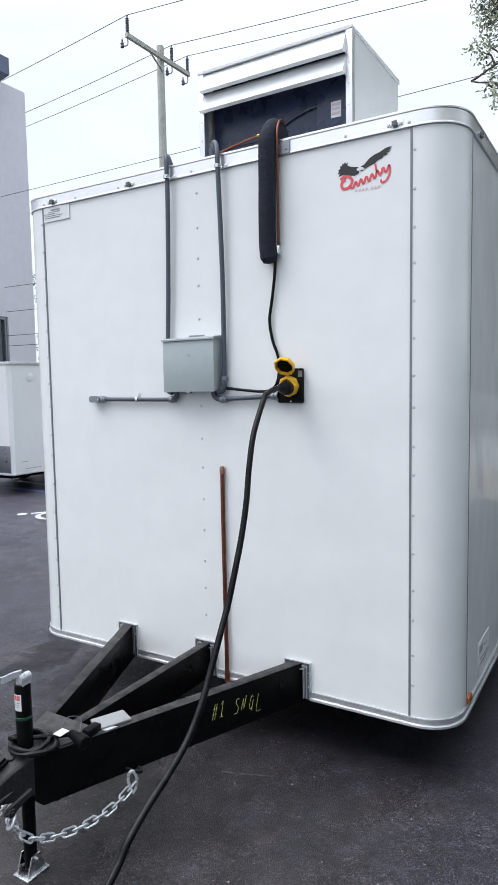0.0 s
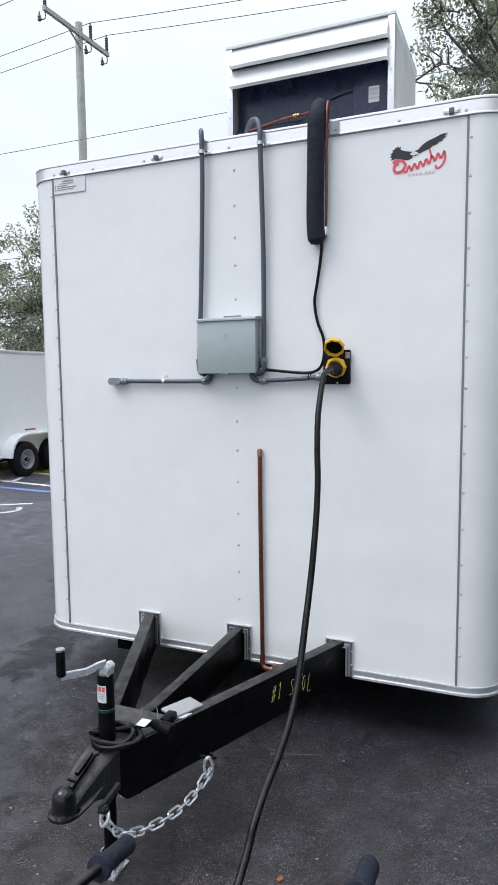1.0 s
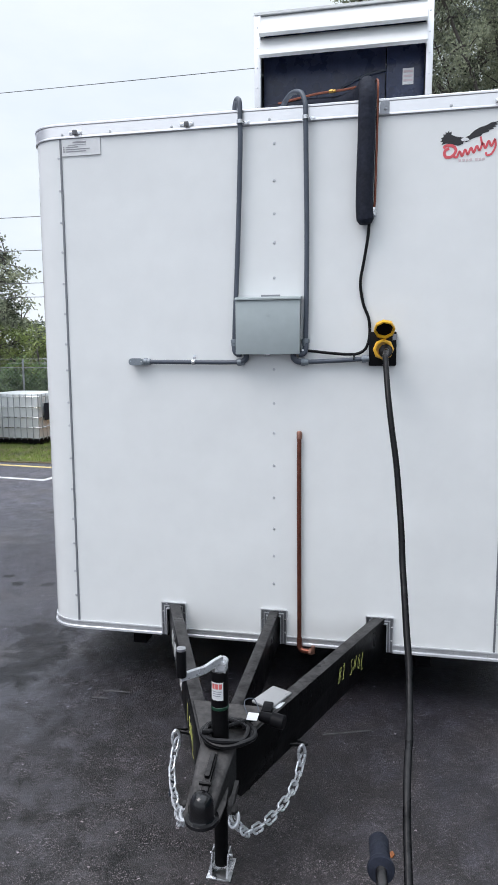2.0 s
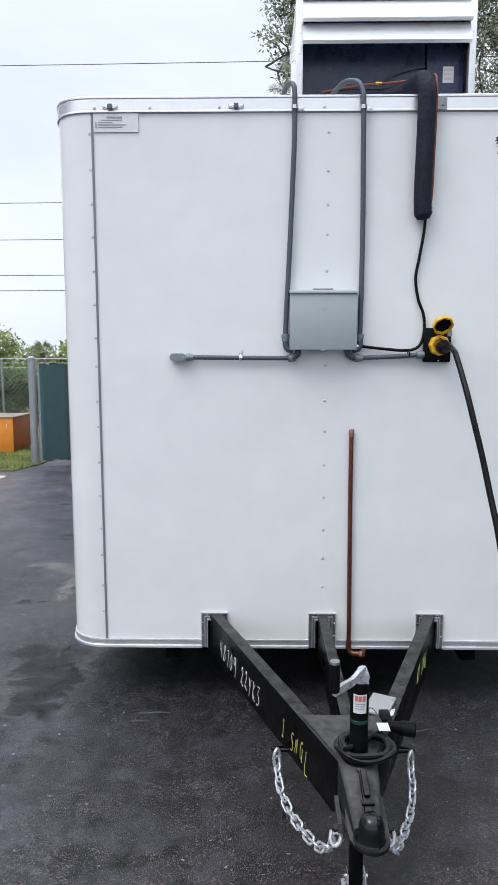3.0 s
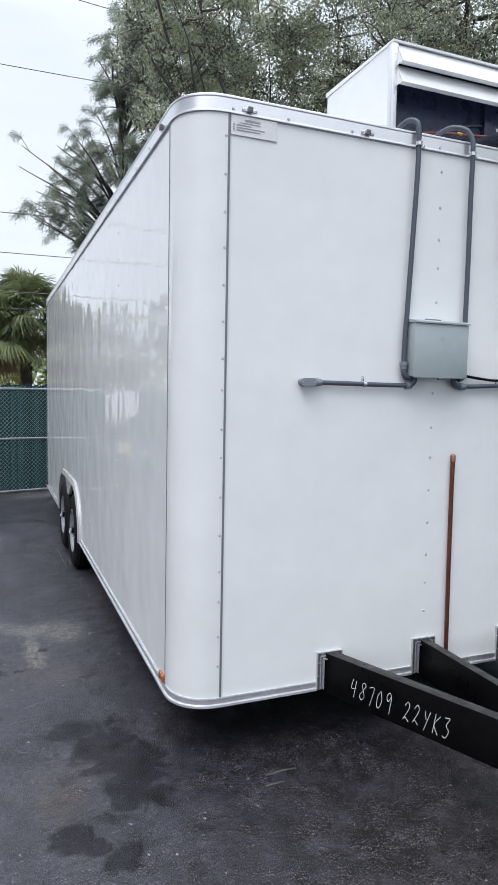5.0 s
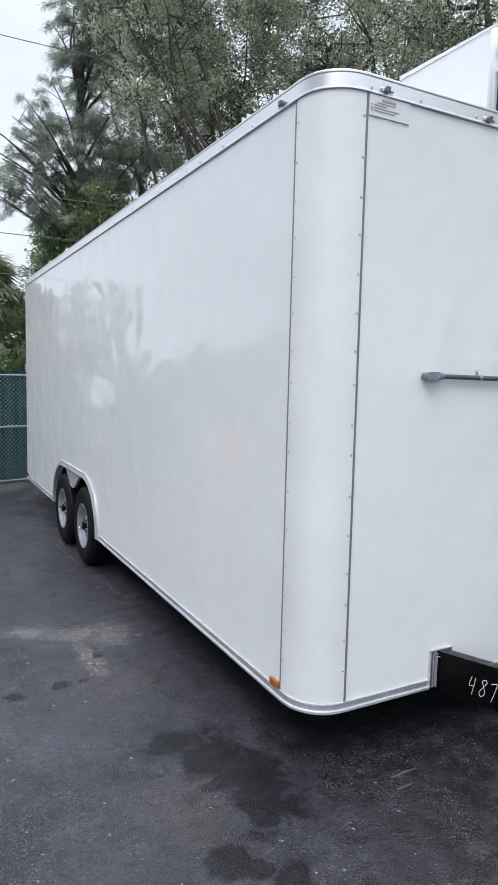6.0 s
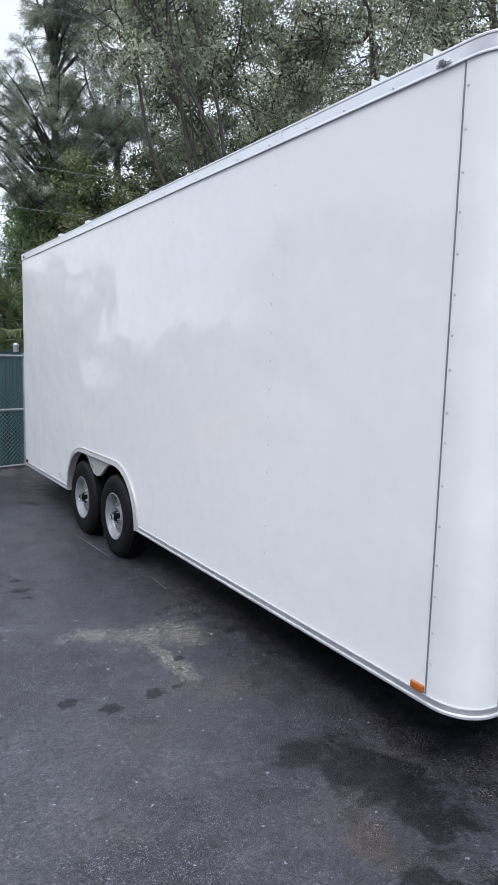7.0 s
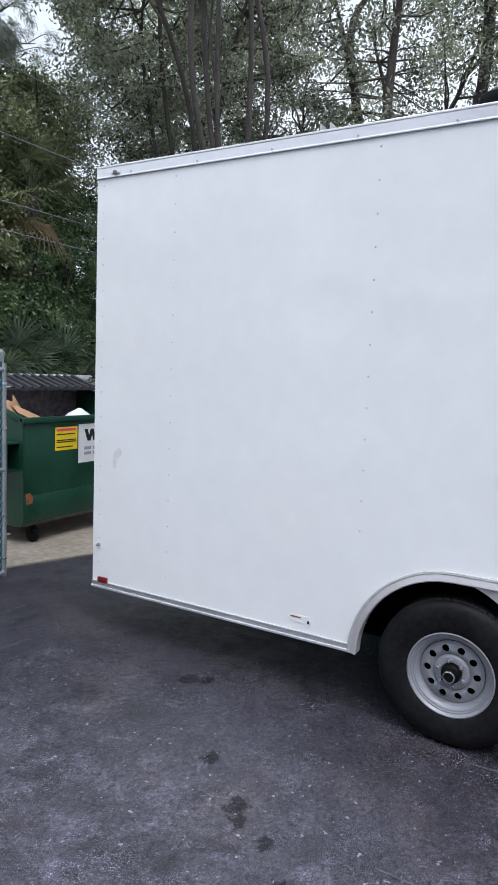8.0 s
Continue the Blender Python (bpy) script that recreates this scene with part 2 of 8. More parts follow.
    line = maths("MULTIPLY", span(cracks.outputs["Distance"], 0.0, 0.004, 0.5, 0.0), span(noise_at(0.7, 2), 0.5, 0.6, 0, 1))
    value = maths("MULTIPLY", value, maths("SUBTRACT", 1.0, line))
    # bluish seal coat with rusty-brown tinges
    tint = n.new("ShaderNodeMix")
    tint.data_type = "RGBA"
    tint.inputs["A"].default_value, tint.inputs["B"].default_value = (0.0345, 0.0332, 0.0430, 1), (0.0470, 0.0385, 0.0375, 1)
    l.new(most([span(noise_at(1.3, 5, 0.6), 0.52, 0.70, 0.0, 0.55), patch(-1.88, -0.02, 0.10, 0.12, 0, 0.4), maths("MULTIPLY", patch(0.0, -1.7, 1.3, 1.6, 0, 0.5), 0.7)]), tint.inputs["Factor"])
    tan = n.new("ShaderNodeMix")
    tan.data_type = "RGBA"
    tan.inputs["B"].default_value = (0.050, 0.048, 0.045, 1)
    l.new(worn, tan.inputs["Factor"])
    l.new(tint.outputs["Result"], tan.inputs["A"])
    sc = n.new("ShaderNodeVectorMath")
    sc.operation = "SCALE"
    l.new(tan.outputs["Result"], sc.inputs[0])
    l.new(value, sc.inputs["Scale"])
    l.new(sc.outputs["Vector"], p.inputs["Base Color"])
    l.new(maths("ADD", span(noise_at(1.1, 5), 0.3, 0.7, 0.26, 0.42), maths("MULTIPLY", bare, 0.12)), p.inputs["Roughness"])
    l.new(span(maths("MAXIMUM", maths("MAXIMUM", damp, oil), maths("MULTIPLY", bare, 0.55)), 0, 1, 0.60, 0.30), p.inputs["Specular IOR Level"])
    b = n.new("ShaderNodeBump")
    b.inputs["Strength"].default_value, b.inputs["Distance"].default_value = 0.5, 0.006
    l.new(maths("ADD", maths("MULTIPLY", vor.outputs["Distance"], maths("ADD", 0.25, bare)), maths("ADD", maths("MULTIPLY", noise_at(70, 3), 0.6), maths("ADD", noise_at(16, 4, 0.7), maths("MULTIPLY", noise_at(5.5, 5, 0.7, 0.5), 1.6)))), b.inputs["Height"])
    l.new(b.outputs["Normal"], p.inputs["Normal"])
    return m


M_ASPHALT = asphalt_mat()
M_WHITE = mat("white_gloss_panel", (0.785, 0.803, 0.803), 0.015, vary=0.025, size=0.9, rough_vary=0.01, wave=0.010, spec=0.34)
M_ROOFWHITE = mat("white_roof_sheet", (0.72, 0.73, 0.74), 0.4, vary=0.06, size=2)
M_ALU = mat("mill_aluminium", (0.84, 0.84, 0.85), 0.36, 0.88, vary=0.03, size=2.2, bump=0.0, rough_vary=0.05)
M_ALULOW = mat("weathered_aluminium_rail", (0.66, 0.67, 0.69), 0.38, 0.75, vary=0.12, size=3, rough_vary=0.06)
M_ALUDULL = mat("dull_aluminium_angle", (0.27, 0.28, 0.30), 0.36, 0.85, vary=0.15, size=9, bump=0.1)
M_SEALSHADE = mat("grey_sealant_shade", (0.42, 0.43, 0.45), 0.5, vary=0.1)
M_SEAM = mat("grey_seam_shade", (0.19, 0.20, 0.22), 0.5, 0.2, vary=0.1)
M_RIVET = mat("rivet_head", (0.56, 0.57, 0.60), 0.3, 0.35, vary=0.1)
M_BLACKSTEEL = mat("black_painted_steel", (0.0045, 0.0045, 0.005), 0.34, vary=0.4, size=6, bump=0.12, rough_vary=0.12, spec=0.06)
M_STEELDUST = mat("dusty_black_steel", (0.020, 0.020, 0.021), 0.6, vary=0.7, size=9, bump=0.15, spec=0.15)
M_GLOSSBLACK = mat("glossy_black_casting", (0.004, 0.004, 0.005), 0.16, vary=0.3, size=14, bump=0.06, rough_vary=0.08, spec=0.5)
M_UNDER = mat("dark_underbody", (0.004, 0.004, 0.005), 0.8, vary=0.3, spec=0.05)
M_BOX = mat("grey_enamel_box", (0.36, 0.41, 0.42), 0.38, vary=0.04, size=3, bump=0.02)
M_CONDUIT = mat("grey_plastic_conduit", (0.068, 0.082, 0.108), 0.45, vary=0.1, size=12)
M_FITTING = mat("grey_cast_fitting", (0.22, 0.25, 0.28), 0.4, 0.3, vary=0.12, size=14)
M_ZINC = mat("zinc_plated_steel", (0.70, 0.71, 0.73), 0.26, 1.0, vary=0.12, size=14, bump=0.06)
M_ZINCPALE = mat("bright_zinc_casting", (0.62, 0.64, 0.67), 0.30, 0.55, vary=0.10, size=14)
M_FOAM = mat("black_foam_insulation", (0.017, 0.020, 0.031), 0.75, vary=0.35, size=7, bump=0.5, bump_size=40, spec=0.18)
M_RUBBER = mat("black_rubber", (0.005, 0.005, 0.006), 0.45, vary=0.25, size=10, bump=0.1, spec=0.10)
M_CORD = mat("black_cord_jacket", (0.005, 0.005, 0.006), 0.30, vary=0.3, size=8, bump=0.2, bump_size=30, spec=0.14)
M_TYRE = mat("tyre_rubber", (0.008, 0.008, 0.009), 0.6, vary=0.6, size=4, bump=0.2, spec=0.15)
M_FENDER = mat("pale_aluminium_fender", (0.54, 0.535, 0.535), 0.36, 0.35, vary=0.05, size=4)
M_RIM = mat("silver_painted_rim", (0.25, 0.26, 0.285), 0.42, 0.2, vary=0.08, size=8)
M_COPPER = mat("tarnished_copper", (0.20, 0.072, 0.048), 0.38, 0.8, vary=0.35, size=12, bump=0.1)
M_COPPERLIT = mat("bright_soldered_copper", (0.33, 0.17, 0.125), 0.35, 0.7, vary=0.4, size=40, bump=0.1)
M_YELLOW = mat("yellow_plastic", (0.80, 0.44, 0.02), 0.35, vary=0.08, size=14)
M_RUSTSIDE = mat("rust_brown_paint", (0.30, 0.085, 0.022), 0.6, vary=0.35, size=4, bump=0.1)
M_DARKHOOD = mat("dark_condenser_coil", (0.026, 0.036, 0.080), 0.3, vary=0.3, size=12)
M_AMBER = mat("amber_lens", (0.42, 0.105, 0.008), 0.15, vary=0.15, size=30, coat=0.6)
M_RED = mat("red_lens", (0.16, 0.008, 0.012), 0.15, vary=0.15, size=30, coat=0.6)
M_CLEAR = mat("smoked_marker_lens", (0.10, 0.10, 0.11), 0.1, vary=0.15, size=30, coat=0.6)
M_LABEL = mat("white_label", (0.72, 0.73, 0.74), 0.4, vary=0.04)
M_SILVERLABEL = mat("silver_label", (0.62, 0.64, 0.66), 0.3, 0.2, vary=0.05)
M_GREYINK = mat("grey_print", (0.34, 0.34, 0.36), 0.5)
M_BLACKINK = mat("black_print", (0.015, 0.015, 0.018), 0.45, vary=0.2)
M_REDINK = mat("red_print", (0.72, 0.10, 0.12), 0.4)
M_PALERED = mat("pale_red_print", (0.72, 0.16, 0.15), 0.4)
M_PALEINK = mat("faded_pink_print", (0.66, 0.55, 0.57), 0.4)
M_GREENBAND = mat("green_band", (0.004, 0.045, 0.022), 0.4)
M_CHALKY = mat("yellow_paint_marker", (0.55, 0.56, 0.16), 0.6, vary=0.25, size=30)
M_CHALKW = mat("white_paint_marker", (0.72, 0.72, 0.72), 0.6, vary=0.25, size=30)
M_GALV = mat("galvanised_steel", (0.40, 0.42, 0.44), 0.45, 0.7, vary=0.18, size=7, bump=0.1)
M_WIRE = mat("green_coated_wire", (0.24, 0.34, 0.335), 0.45, 0.2, vary=0.15)
M_SLAT = mat("green_privacy_slat", (0.017, 0.065, 0.075), 0.42, vary=0.3, size=3, obj=0.5, spec=0.22)
M_DUMP = mat("green_dumpster_paint", (0.006, 0.048, 0.027), 0.4, vary=0.25, size=3, bump=0.12)
M_DUMPIN = mat("rusty_grey_inside", (0.13, 0.11, 0.12), 0.7, vary=0.6, size=2, bump=0.2)
M_LID = mat("black_plastic_lid", (0.025, 0.026, 0.03), 0.45, vary=0.2)
M_RUST = mat("orange_rust", (0.26, 0.09, 0.03), 0.8, vary=0.5, size=12)
M_CARD = mat("brown_cardboard", (0.42, 0.25, 0.14), 0.8, vary=0.15, size=5)
M_STICKY = mat("yellow_sticker", (0.85, 0.62, 0.01), 0.45, vary=0.05)
M_CONC = mat("stained_concrete", (0.30, 0.26, 0.21), 0.85, vary=0.3, size=1.6, bump=0.25)
M_BLOCK = mat("white_painted_wall", (0.74, 0.75, 0.77), 0.7, vary=0.08, size=1.5, bump=0.1)
M_STUCCO = mat("lavender_grey_stucco", (0.62, 0.62, 0.68), 0.8, vary=0.05, size=0.6, bump=0.15)
M_BLUEROOF = mat("slate_blue_roof_edge", (0.10, 0.13, 0.20), 0.5, vary=0.1)
M_GLASS = mat("dark_window_glass", (0.03, 0.04, 0.05), 0.05, vary=0.1, coat=0.5)
M_ORANGE = mat("weathered_orange_paint", (0.82, 0.29, 0.030), 0.5, vary=0.14, size=1.2, bump=0.02)
M_TOTE = mat("milky_plastic_tank", (0.70, 0.72, 0.72), 0.4, vary=0.06, size=2)
M_LINEW = mat("worn_white_line_paint", (0.62, 0.62, 0.62), 0.7, vary=0.25, size=6)
M_LINEY = mat("worn_yellow_line_paint", (0.66, 0.52, 0.22), 0.7, vary=0.25, size=6)
M_LINEB = mat("worn_blue_line_paint", (0.15, 0.24, 0.55), 0.7, vary=0.25, size=6)
M_SCRATCH = mat("pale_scratch", (0.085, 0.085, 0.088), 0.8, vary=0.5, size=20)
M_GRASSG = mat("lawn_soil", (0.15, 0.125, 0.065), 0.9, vary=0.4, size=2, bump=0.3)
M_BARK = mat("grey_bark", (0.085, 0.075, 0.068), 0.9, vary=0.4, size=5, bump=0.8)
M_POLEWOOD = mat("weathered_pole_wood", (0.38, 0.39, 0.36), 0.85, vary=0.2, size=4, bump=0.3)
M_CABLE = mat("overhead_cable", (0.13, 0.135, 0.14), 0.6)
M_OAK = leaf_mat("oak_leaves", (0.052, 0.068, 0.048), (0.52, 0.56, 0.39), 0.40, 0.44)
M_OAKFAR = leaf_mat("far_leaves", (0.075, 0.115, 0.035), (0.46, 0.54, 0.20))
M_NEEDLE = leaf_mat("casuarina_needles", (0.080, 0.105, 0.088), (0.42, 0.48, 0.37), 0.40, 0.42)
M_PALM = leaf_mat("palm_leaves", (0.065, 0.090, 0.048), (0.34, 0.39, 0.19))
# palmetto green with the shade they stand in painted into it
M_PALMSHADE = leaf_mat("shaded_palmetto_leaves", (0.030, 0.052, 0.034), (0.22, 0.29, 0.18))
M_SHRUB = leaf_mat("shrub_leaves", (0.040, 0.085, 0.044), (0.32, 0.46, 0.21))
M_LIME = leaf_mat("yellow_green_leaves", (0.09, 0.12, 0.06), (0.34, 0.38, 0.19))
M_DRYPALM = leaf_mat("dry_palm_leaves", (0.20, 0.13, 0.07), (0.40, 0.30, 0.18))
M_GRASS = leaf_mat("grass_blades", (0.06, 0.12, 0.018), (0.30, 0.42, 0.075))


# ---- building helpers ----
def dust_and_skylight(m, colour, most):
    """Grey dust on a material's upward faces, with sky light painted in, in uneven patches."""
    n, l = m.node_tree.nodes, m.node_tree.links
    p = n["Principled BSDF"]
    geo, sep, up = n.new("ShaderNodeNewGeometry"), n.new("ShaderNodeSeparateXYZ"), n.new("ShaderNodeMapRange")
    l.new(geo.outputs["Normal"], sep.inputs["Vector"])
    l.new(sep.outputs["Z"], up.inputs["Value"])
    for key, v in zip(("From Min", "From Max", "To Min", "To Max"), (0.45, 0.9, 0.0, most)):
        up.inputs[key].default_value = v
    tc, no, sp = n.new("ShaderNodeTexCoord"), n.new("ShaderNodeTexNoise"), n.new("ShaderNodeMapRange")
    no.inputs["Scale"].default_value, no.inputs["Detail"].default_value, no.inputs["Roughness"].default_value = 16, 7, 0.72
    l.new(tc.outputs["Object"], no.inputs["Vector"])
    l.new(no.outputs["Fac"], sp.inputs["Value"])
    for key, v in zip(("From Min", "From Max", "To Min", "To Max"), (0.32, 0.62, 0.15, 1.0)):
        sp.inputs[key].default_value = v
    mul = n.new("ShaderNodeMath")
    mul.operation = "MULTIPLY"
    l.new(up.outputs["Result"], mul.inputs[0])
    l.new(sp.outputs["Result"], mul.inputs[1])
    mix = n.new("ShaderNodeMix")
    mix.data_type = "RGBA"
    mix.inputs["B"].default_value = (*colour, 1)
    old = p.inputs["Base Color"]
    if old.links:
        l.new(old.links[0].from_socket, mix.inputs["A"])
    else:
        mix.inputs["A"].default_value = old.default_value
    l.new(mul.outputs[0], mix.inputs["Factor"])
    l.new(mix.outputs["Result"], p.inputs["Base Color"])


dust_and_skylight(M_BLACKSTEEL, (0.085, 0.083, 0.084), 0.75)
dust_and_skylight(M_STEELDUST, (0.115, 0.110, 0.108), 0.7)
dust_and_skylight(M_CORD, (0.06, 0.06, 0.062), 0.5)


def root_of(ob):
    while ob.parent:
        ob = ob.parent
    return ob


def thing(name, origin, label, category, group="", kind=""):
    ob = new(name)
    ob.empty_display_size = 0.2
    ob.location = origin
    return tagged(ob, label, category, group, kind)


def as_mesh(name, bm, material, smooth=35):
    me = bpy.data.meshes.new(name)
    bmesh.ops.recalc_face_normals(bm, faces=bm.faces)
    bm.to_mesh(me)
    bm.free()
    if smooth:
        me.polygons.foreach_set("use_smooth", [True] * len(me.polygons))
        me.set_sharp_from_angle(angle=radians(smooth))
    me.materials.append(material)
    return me


def part(name, bm, material, parent, label="", smooth=35, kind=""):
    """A bmesh drawn in the world's axes, linked as one mesh under a thing or a part of it."""
    top = root_of(parent)
    bm.transform(Matrix.Translation(-Vector(top.location)))
    ob = new(name, as_mesh(name, bm, material, smooth))
    ob.parent = parent
    return tagged(ob, label, "", "", kind)


def solid(name, bm, material, label, category, origin=(0, 0, 0), group="", kind="", smooth=35):
    """A thing or a piece of the setting that is one mesh."""
    bm.transform(Matrix.Translation(-Vector(origin)))
    ob = new(name, as_mesh(name, bm, material, smooth))
    ob.location = origin
    return tagged(ob, label, category, group, kind)


def B():
    return bmesh.new()


def box(bm, x0, x1, y0, y1, z0, z1, bevel=0.0, m=None, seg=2):
    vs = [bm.verts.new((x, y, z)) for x in (x0, x1) for y in (y0, y1) for z in (z0, z1)]
    fs = [bm.faces.new([vs[i] for i in q]) for q in ((0, 1, 3, 2), (4, 6, 7, 5), (0, 4, 5, 1), (2, 3, 7, 6), (0, 2, 6, 4), (1, 5, 7, 3))]
    out = vs
    if bevel:
        es = list({e for f in fs for e in f.edges})
        r = bmesh.ops.bevel(bm, geom=es, offset=bevel, segments=seg, profile=0.5, affect="EDGES")
        out = list({v for f in r["faces"] for v in f.verts} | {v for v in vs if v.is_valid})
    if m is not None:
        bmesh.ops.transform(bm, matrix=m, verts=[v for v in out if v.is_valid])
    return bm


def ring(bm, centre, u, v, r, seg):
    return [bm.verts.new(centre + (u * math.cos(a) + v * math.sin(a)) * r) for a in (2 * math.pi * i / seg for i in range(seg))]


def bridge(bm, a, b):
    k = len(a)
    for i in range(k):
        bm.faces.new((a[i], a[(i + 1) % k], b[(i + 1) % k], b[i]))


def cyl(bm, p0, p1, r0, r1=None, seg=16):
    p0, p1 = Vector(p0), Vector(p1)
    r1 = r0 if r1 is None else r1
    w = (p1 - p0).normalized()
    u = w.orthogonal().normalized()
    v = w.cross(u)
    a, b = ring(bm, p0, u, v, r0, seg), ring(bm, p1, u, v, r1, seg)
    bridge(bm, a, b)
    bm.faces.new(a)
    bm.faces.new(b)
    return bm


def lathe(bm, profile, p0, axis, seg=24, close=True):
    """Turn a profile of (radius, height) about an axis through p0."""
    p0, w = Vector(p0), Vector(axis).normalized()
    u = w.orthogonal().normalized()
    v = w.cross(u)
    rows = [ring(bm, p0 + w * h, u, v, max(r, 1e-4), seg) for r, h in profile]
    for a, b in zip(rows, rows[1:]):
        bridge(bm, a, b)
    if close:
        bm.faces.new(rows[0])
        bm.faces.new(rows[-1])
    return bm


def smooth_line(pts, steps=6):
    """Catmull-Rom through the points."""
    p = [Vector(q) for q in pts]
    p = [p[0] * 2 - p[1], *p, p[-1] * 2 - p[-2]]
    out = []
    for a, b, c, d in zip(p, p[1:], p[2:], p[3:]):
        for i in range(steps):
            t = i / steps
            out.append(0.5 * (2 * b + (c - a) * t + (2 * a - 5 * b + 4 * c - d) * t * t + (3 * b - a - 3 * c + d) * t ** 3))
    return out + [p[-2]]


def tube(bm, pts, r, seg=10, taper=None):
    pts = [Vector(p) for p in pts]
    n = len(pts)
    w = (pts[1] - pts[0]).normalized()
    u = w.orthogonal().normalized()
    rows = []
    for i, p in enumerate(pts):
        w = (pts[min(i + 1, n - 1)] - pts[max(i - 1, 0)]).normalized()
        u = (u - w * u.dot(w)).normalized()
        rr = r if taper is None else r + (taper - r) * i / (n - 1)
        rows.append(ring(bm, p, u, w.cross(u), rr, seg))
    for a, b in zip(rows, rows[1:]):
        bridge(bm, a, b)
    bm.faces.new(rows[0])
    bm.faces.new(rows[-1])
    return bm


def prism(bm, outline, d0, d1, to):
    """An outline (a, b) pushed from depth d0 to d1; to(a, b, d) gives the place."""
    lo = [bm.verts.new(to(a, b, d0)) for a, b in outline]
    hi = [bm.verts.new(to(a, b, d1)) for a, b in outline]
    bridge(bm, lo, hi)
    bm.faces.new(lo)
    bm.faces.new(hi)
    return bm


ON_FRONT = lambda a, b, d: (a, d, b)      # outline in x, z; depth along y
ON_SIDE = lambda a, b, d: (d, a, b)       # outline in y, z; depth along x
ON_FLOOR = lambda a, b, d: (a, b, d)      # outline in x, y; depth along z


def dome(bm, place, normal, r, h=None, seg=7):
    place, w = Vector(place), Vector(normal).normalized()
    h = r * 0.6 if h is None else h
    u = w.orthogonal().normalized()
    v = w.cross(u)
    a = ring(bm, place, u, v, r, seg)
    b = ring(bm, place + w * h * 0.7, u, v, r * 0.72, seg)
    tip = bm.verts.new(place + w * h)
    bridge(bm, a, b)
    for i in range(seg):
        bm.faces.new((b[i], b[(i + 1) % seg], tip))
    return bm


def mesh_of(name, verts, quads, material):
    """A mesh straight from number arrays, for leaves and wires."""
    verts, quads = np.asarray(verts, np.float32), np.asarray(quads, np.int32)
    me = bpy.data.meshes.new(name)
    me.vertices.add(len(verts))
    me.vertices.foreach_set("co", verts.ravel())
    me.loops.add(quads.size)
    me.loops.foreach_set("vertex_index", quads.ravel())
    me.polygons.add(len(quads))
    me.polygons.foreach_set("loop_start", np.arange(len(quads), dtype=np.int32) * 4)
    me.update(calc_edges=True)
    me.materials.append(material)
    return me


# ---- ground ----
def ground_z(x, y):
    """The yard sags a little towards a shallow drain line under the trailer's wheels."""
    u = min(1.0, abs(y - 4.7) / 3.1)
    v = min(1.0, max(0.0, (abs(x) - 2.3) / 1.9))
    return -0.055 * math.cos(u * math.pi / 2) ** 2 * (1 - v * v * (3 - 2 * v))


bm = B()
gx = [-1500, -40, -10] + [-4.4 + 0.2 * i for i in range(45)] + [10, 40, 1500]
gy = [-1500, -40, -10] + [1.2 + 0.2 * i for i in range(36)] + [20, 60, 1500]
rows = [[bm.verts.new((x, y, ground_z(x, y))) for x in gx] for y in gy]
for a, b in zip(rows, rows[1:]):
    for i in range(len(gx) - 1):
        bm.faces.new((a[i], a[i + 1], b[i + 1], b[i]))
rim = rows[0] + [r[-1] for r in rows[1:]] + rows[-1][-2::-1] + [r[0] for r in rows[-2:0:-1]]
deep = [bm.verts.new((v.co.x, v.co.y, -0.5)) for v in rim]
bridge(bm, rim, deep)
bm.faces.new(deep)
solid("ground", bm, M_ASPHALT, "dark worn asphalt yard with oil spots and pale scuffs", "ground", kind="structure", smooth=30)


def strip(name, pts, width, material, label):
    bm = B()
    for (x0, y0), (x1, y1) in zip(pts, pts[1:]):
        d = Vector((x1 - x0, y1 - y0, 0)).normalized()
        s = Vector((-d.y, d.x, 0)) * width / 2
        lo = [Vector((x0, y0, 0)) + s, Vector((x0, y0, 0)) - s, Vector((x1, y1, 0)) - s, Vector((x1, y1, 0)) + s]
        prism(bm, [(v.x, v.y) for v in lo], -0.01, 0.004, lambda a, b, d: (a, b, d + ground_z(a, b)))
    return solid(name, bm, material, label, "line marking", kind="structure", smooth=0)


strip("parking_line", [(-8.825, 6.145), (-4.169, 5.517)], 0.1, M_LINEW, "worn white parking line on the asphalt")
strip("parking_line", [(-8.825, 7.108), (-4.071, 6.538)], 0.1, M_LINEY, "worn yellow parking line beside the grass")
strip("parking_line", [(-6.851, 5.91), (-7.253, 6.872)], 0.1, M_LINEW, "short diagonal white hatch line on the asphalt")
strip("parking_line", [(-5.436, 5.752), (-5.829, 6.715)], 0.1, M_LINEW, "short diagonal white hatch line on the asphalt")
strip("parking_line", [(-4.208, 5.536), (-4.1, 6.519)], 0.1, M_LINEW, "worn white line at the end of the hatched bay")
strip("parking_line", [(-8.825, 5.497), (-5.289, 5.242)], 0.1, M_LINEB, "worn blue line of the accessible bay")
bm = B()
arc = [(-5.210 + 0.30 * math.cos(a), 3.837 + 0.25 * math.sin(a)) for a in (math.pi * (0.30 - 1.55 * i / 16) for i in range(17))]
body = [(-5.682, 3.768), (-5.485, 4.063), (-5.053, 4.338)]
for run in (arc, body):
    for (x0, y0), (x1, y1) in zip(run, run[1:]):
        d = Vector((x1 - x0, y1 - y0, 0)).normalized() * 0.012
        s = Vector((-d.y, d.x, 0)).normalized() * 0.038
        z = 0.004 if run is arc else 0.006
        prism(bm, [(x0 + s.x, y0 + s.y), (x0 - s.x, y0 - s.y), (x1 - s.x + d.x, y1 - s.y + d.y), (x1 + s.x + d.x, y1 + s.y + d.y)], -0.01, z, ON_FLOOR)
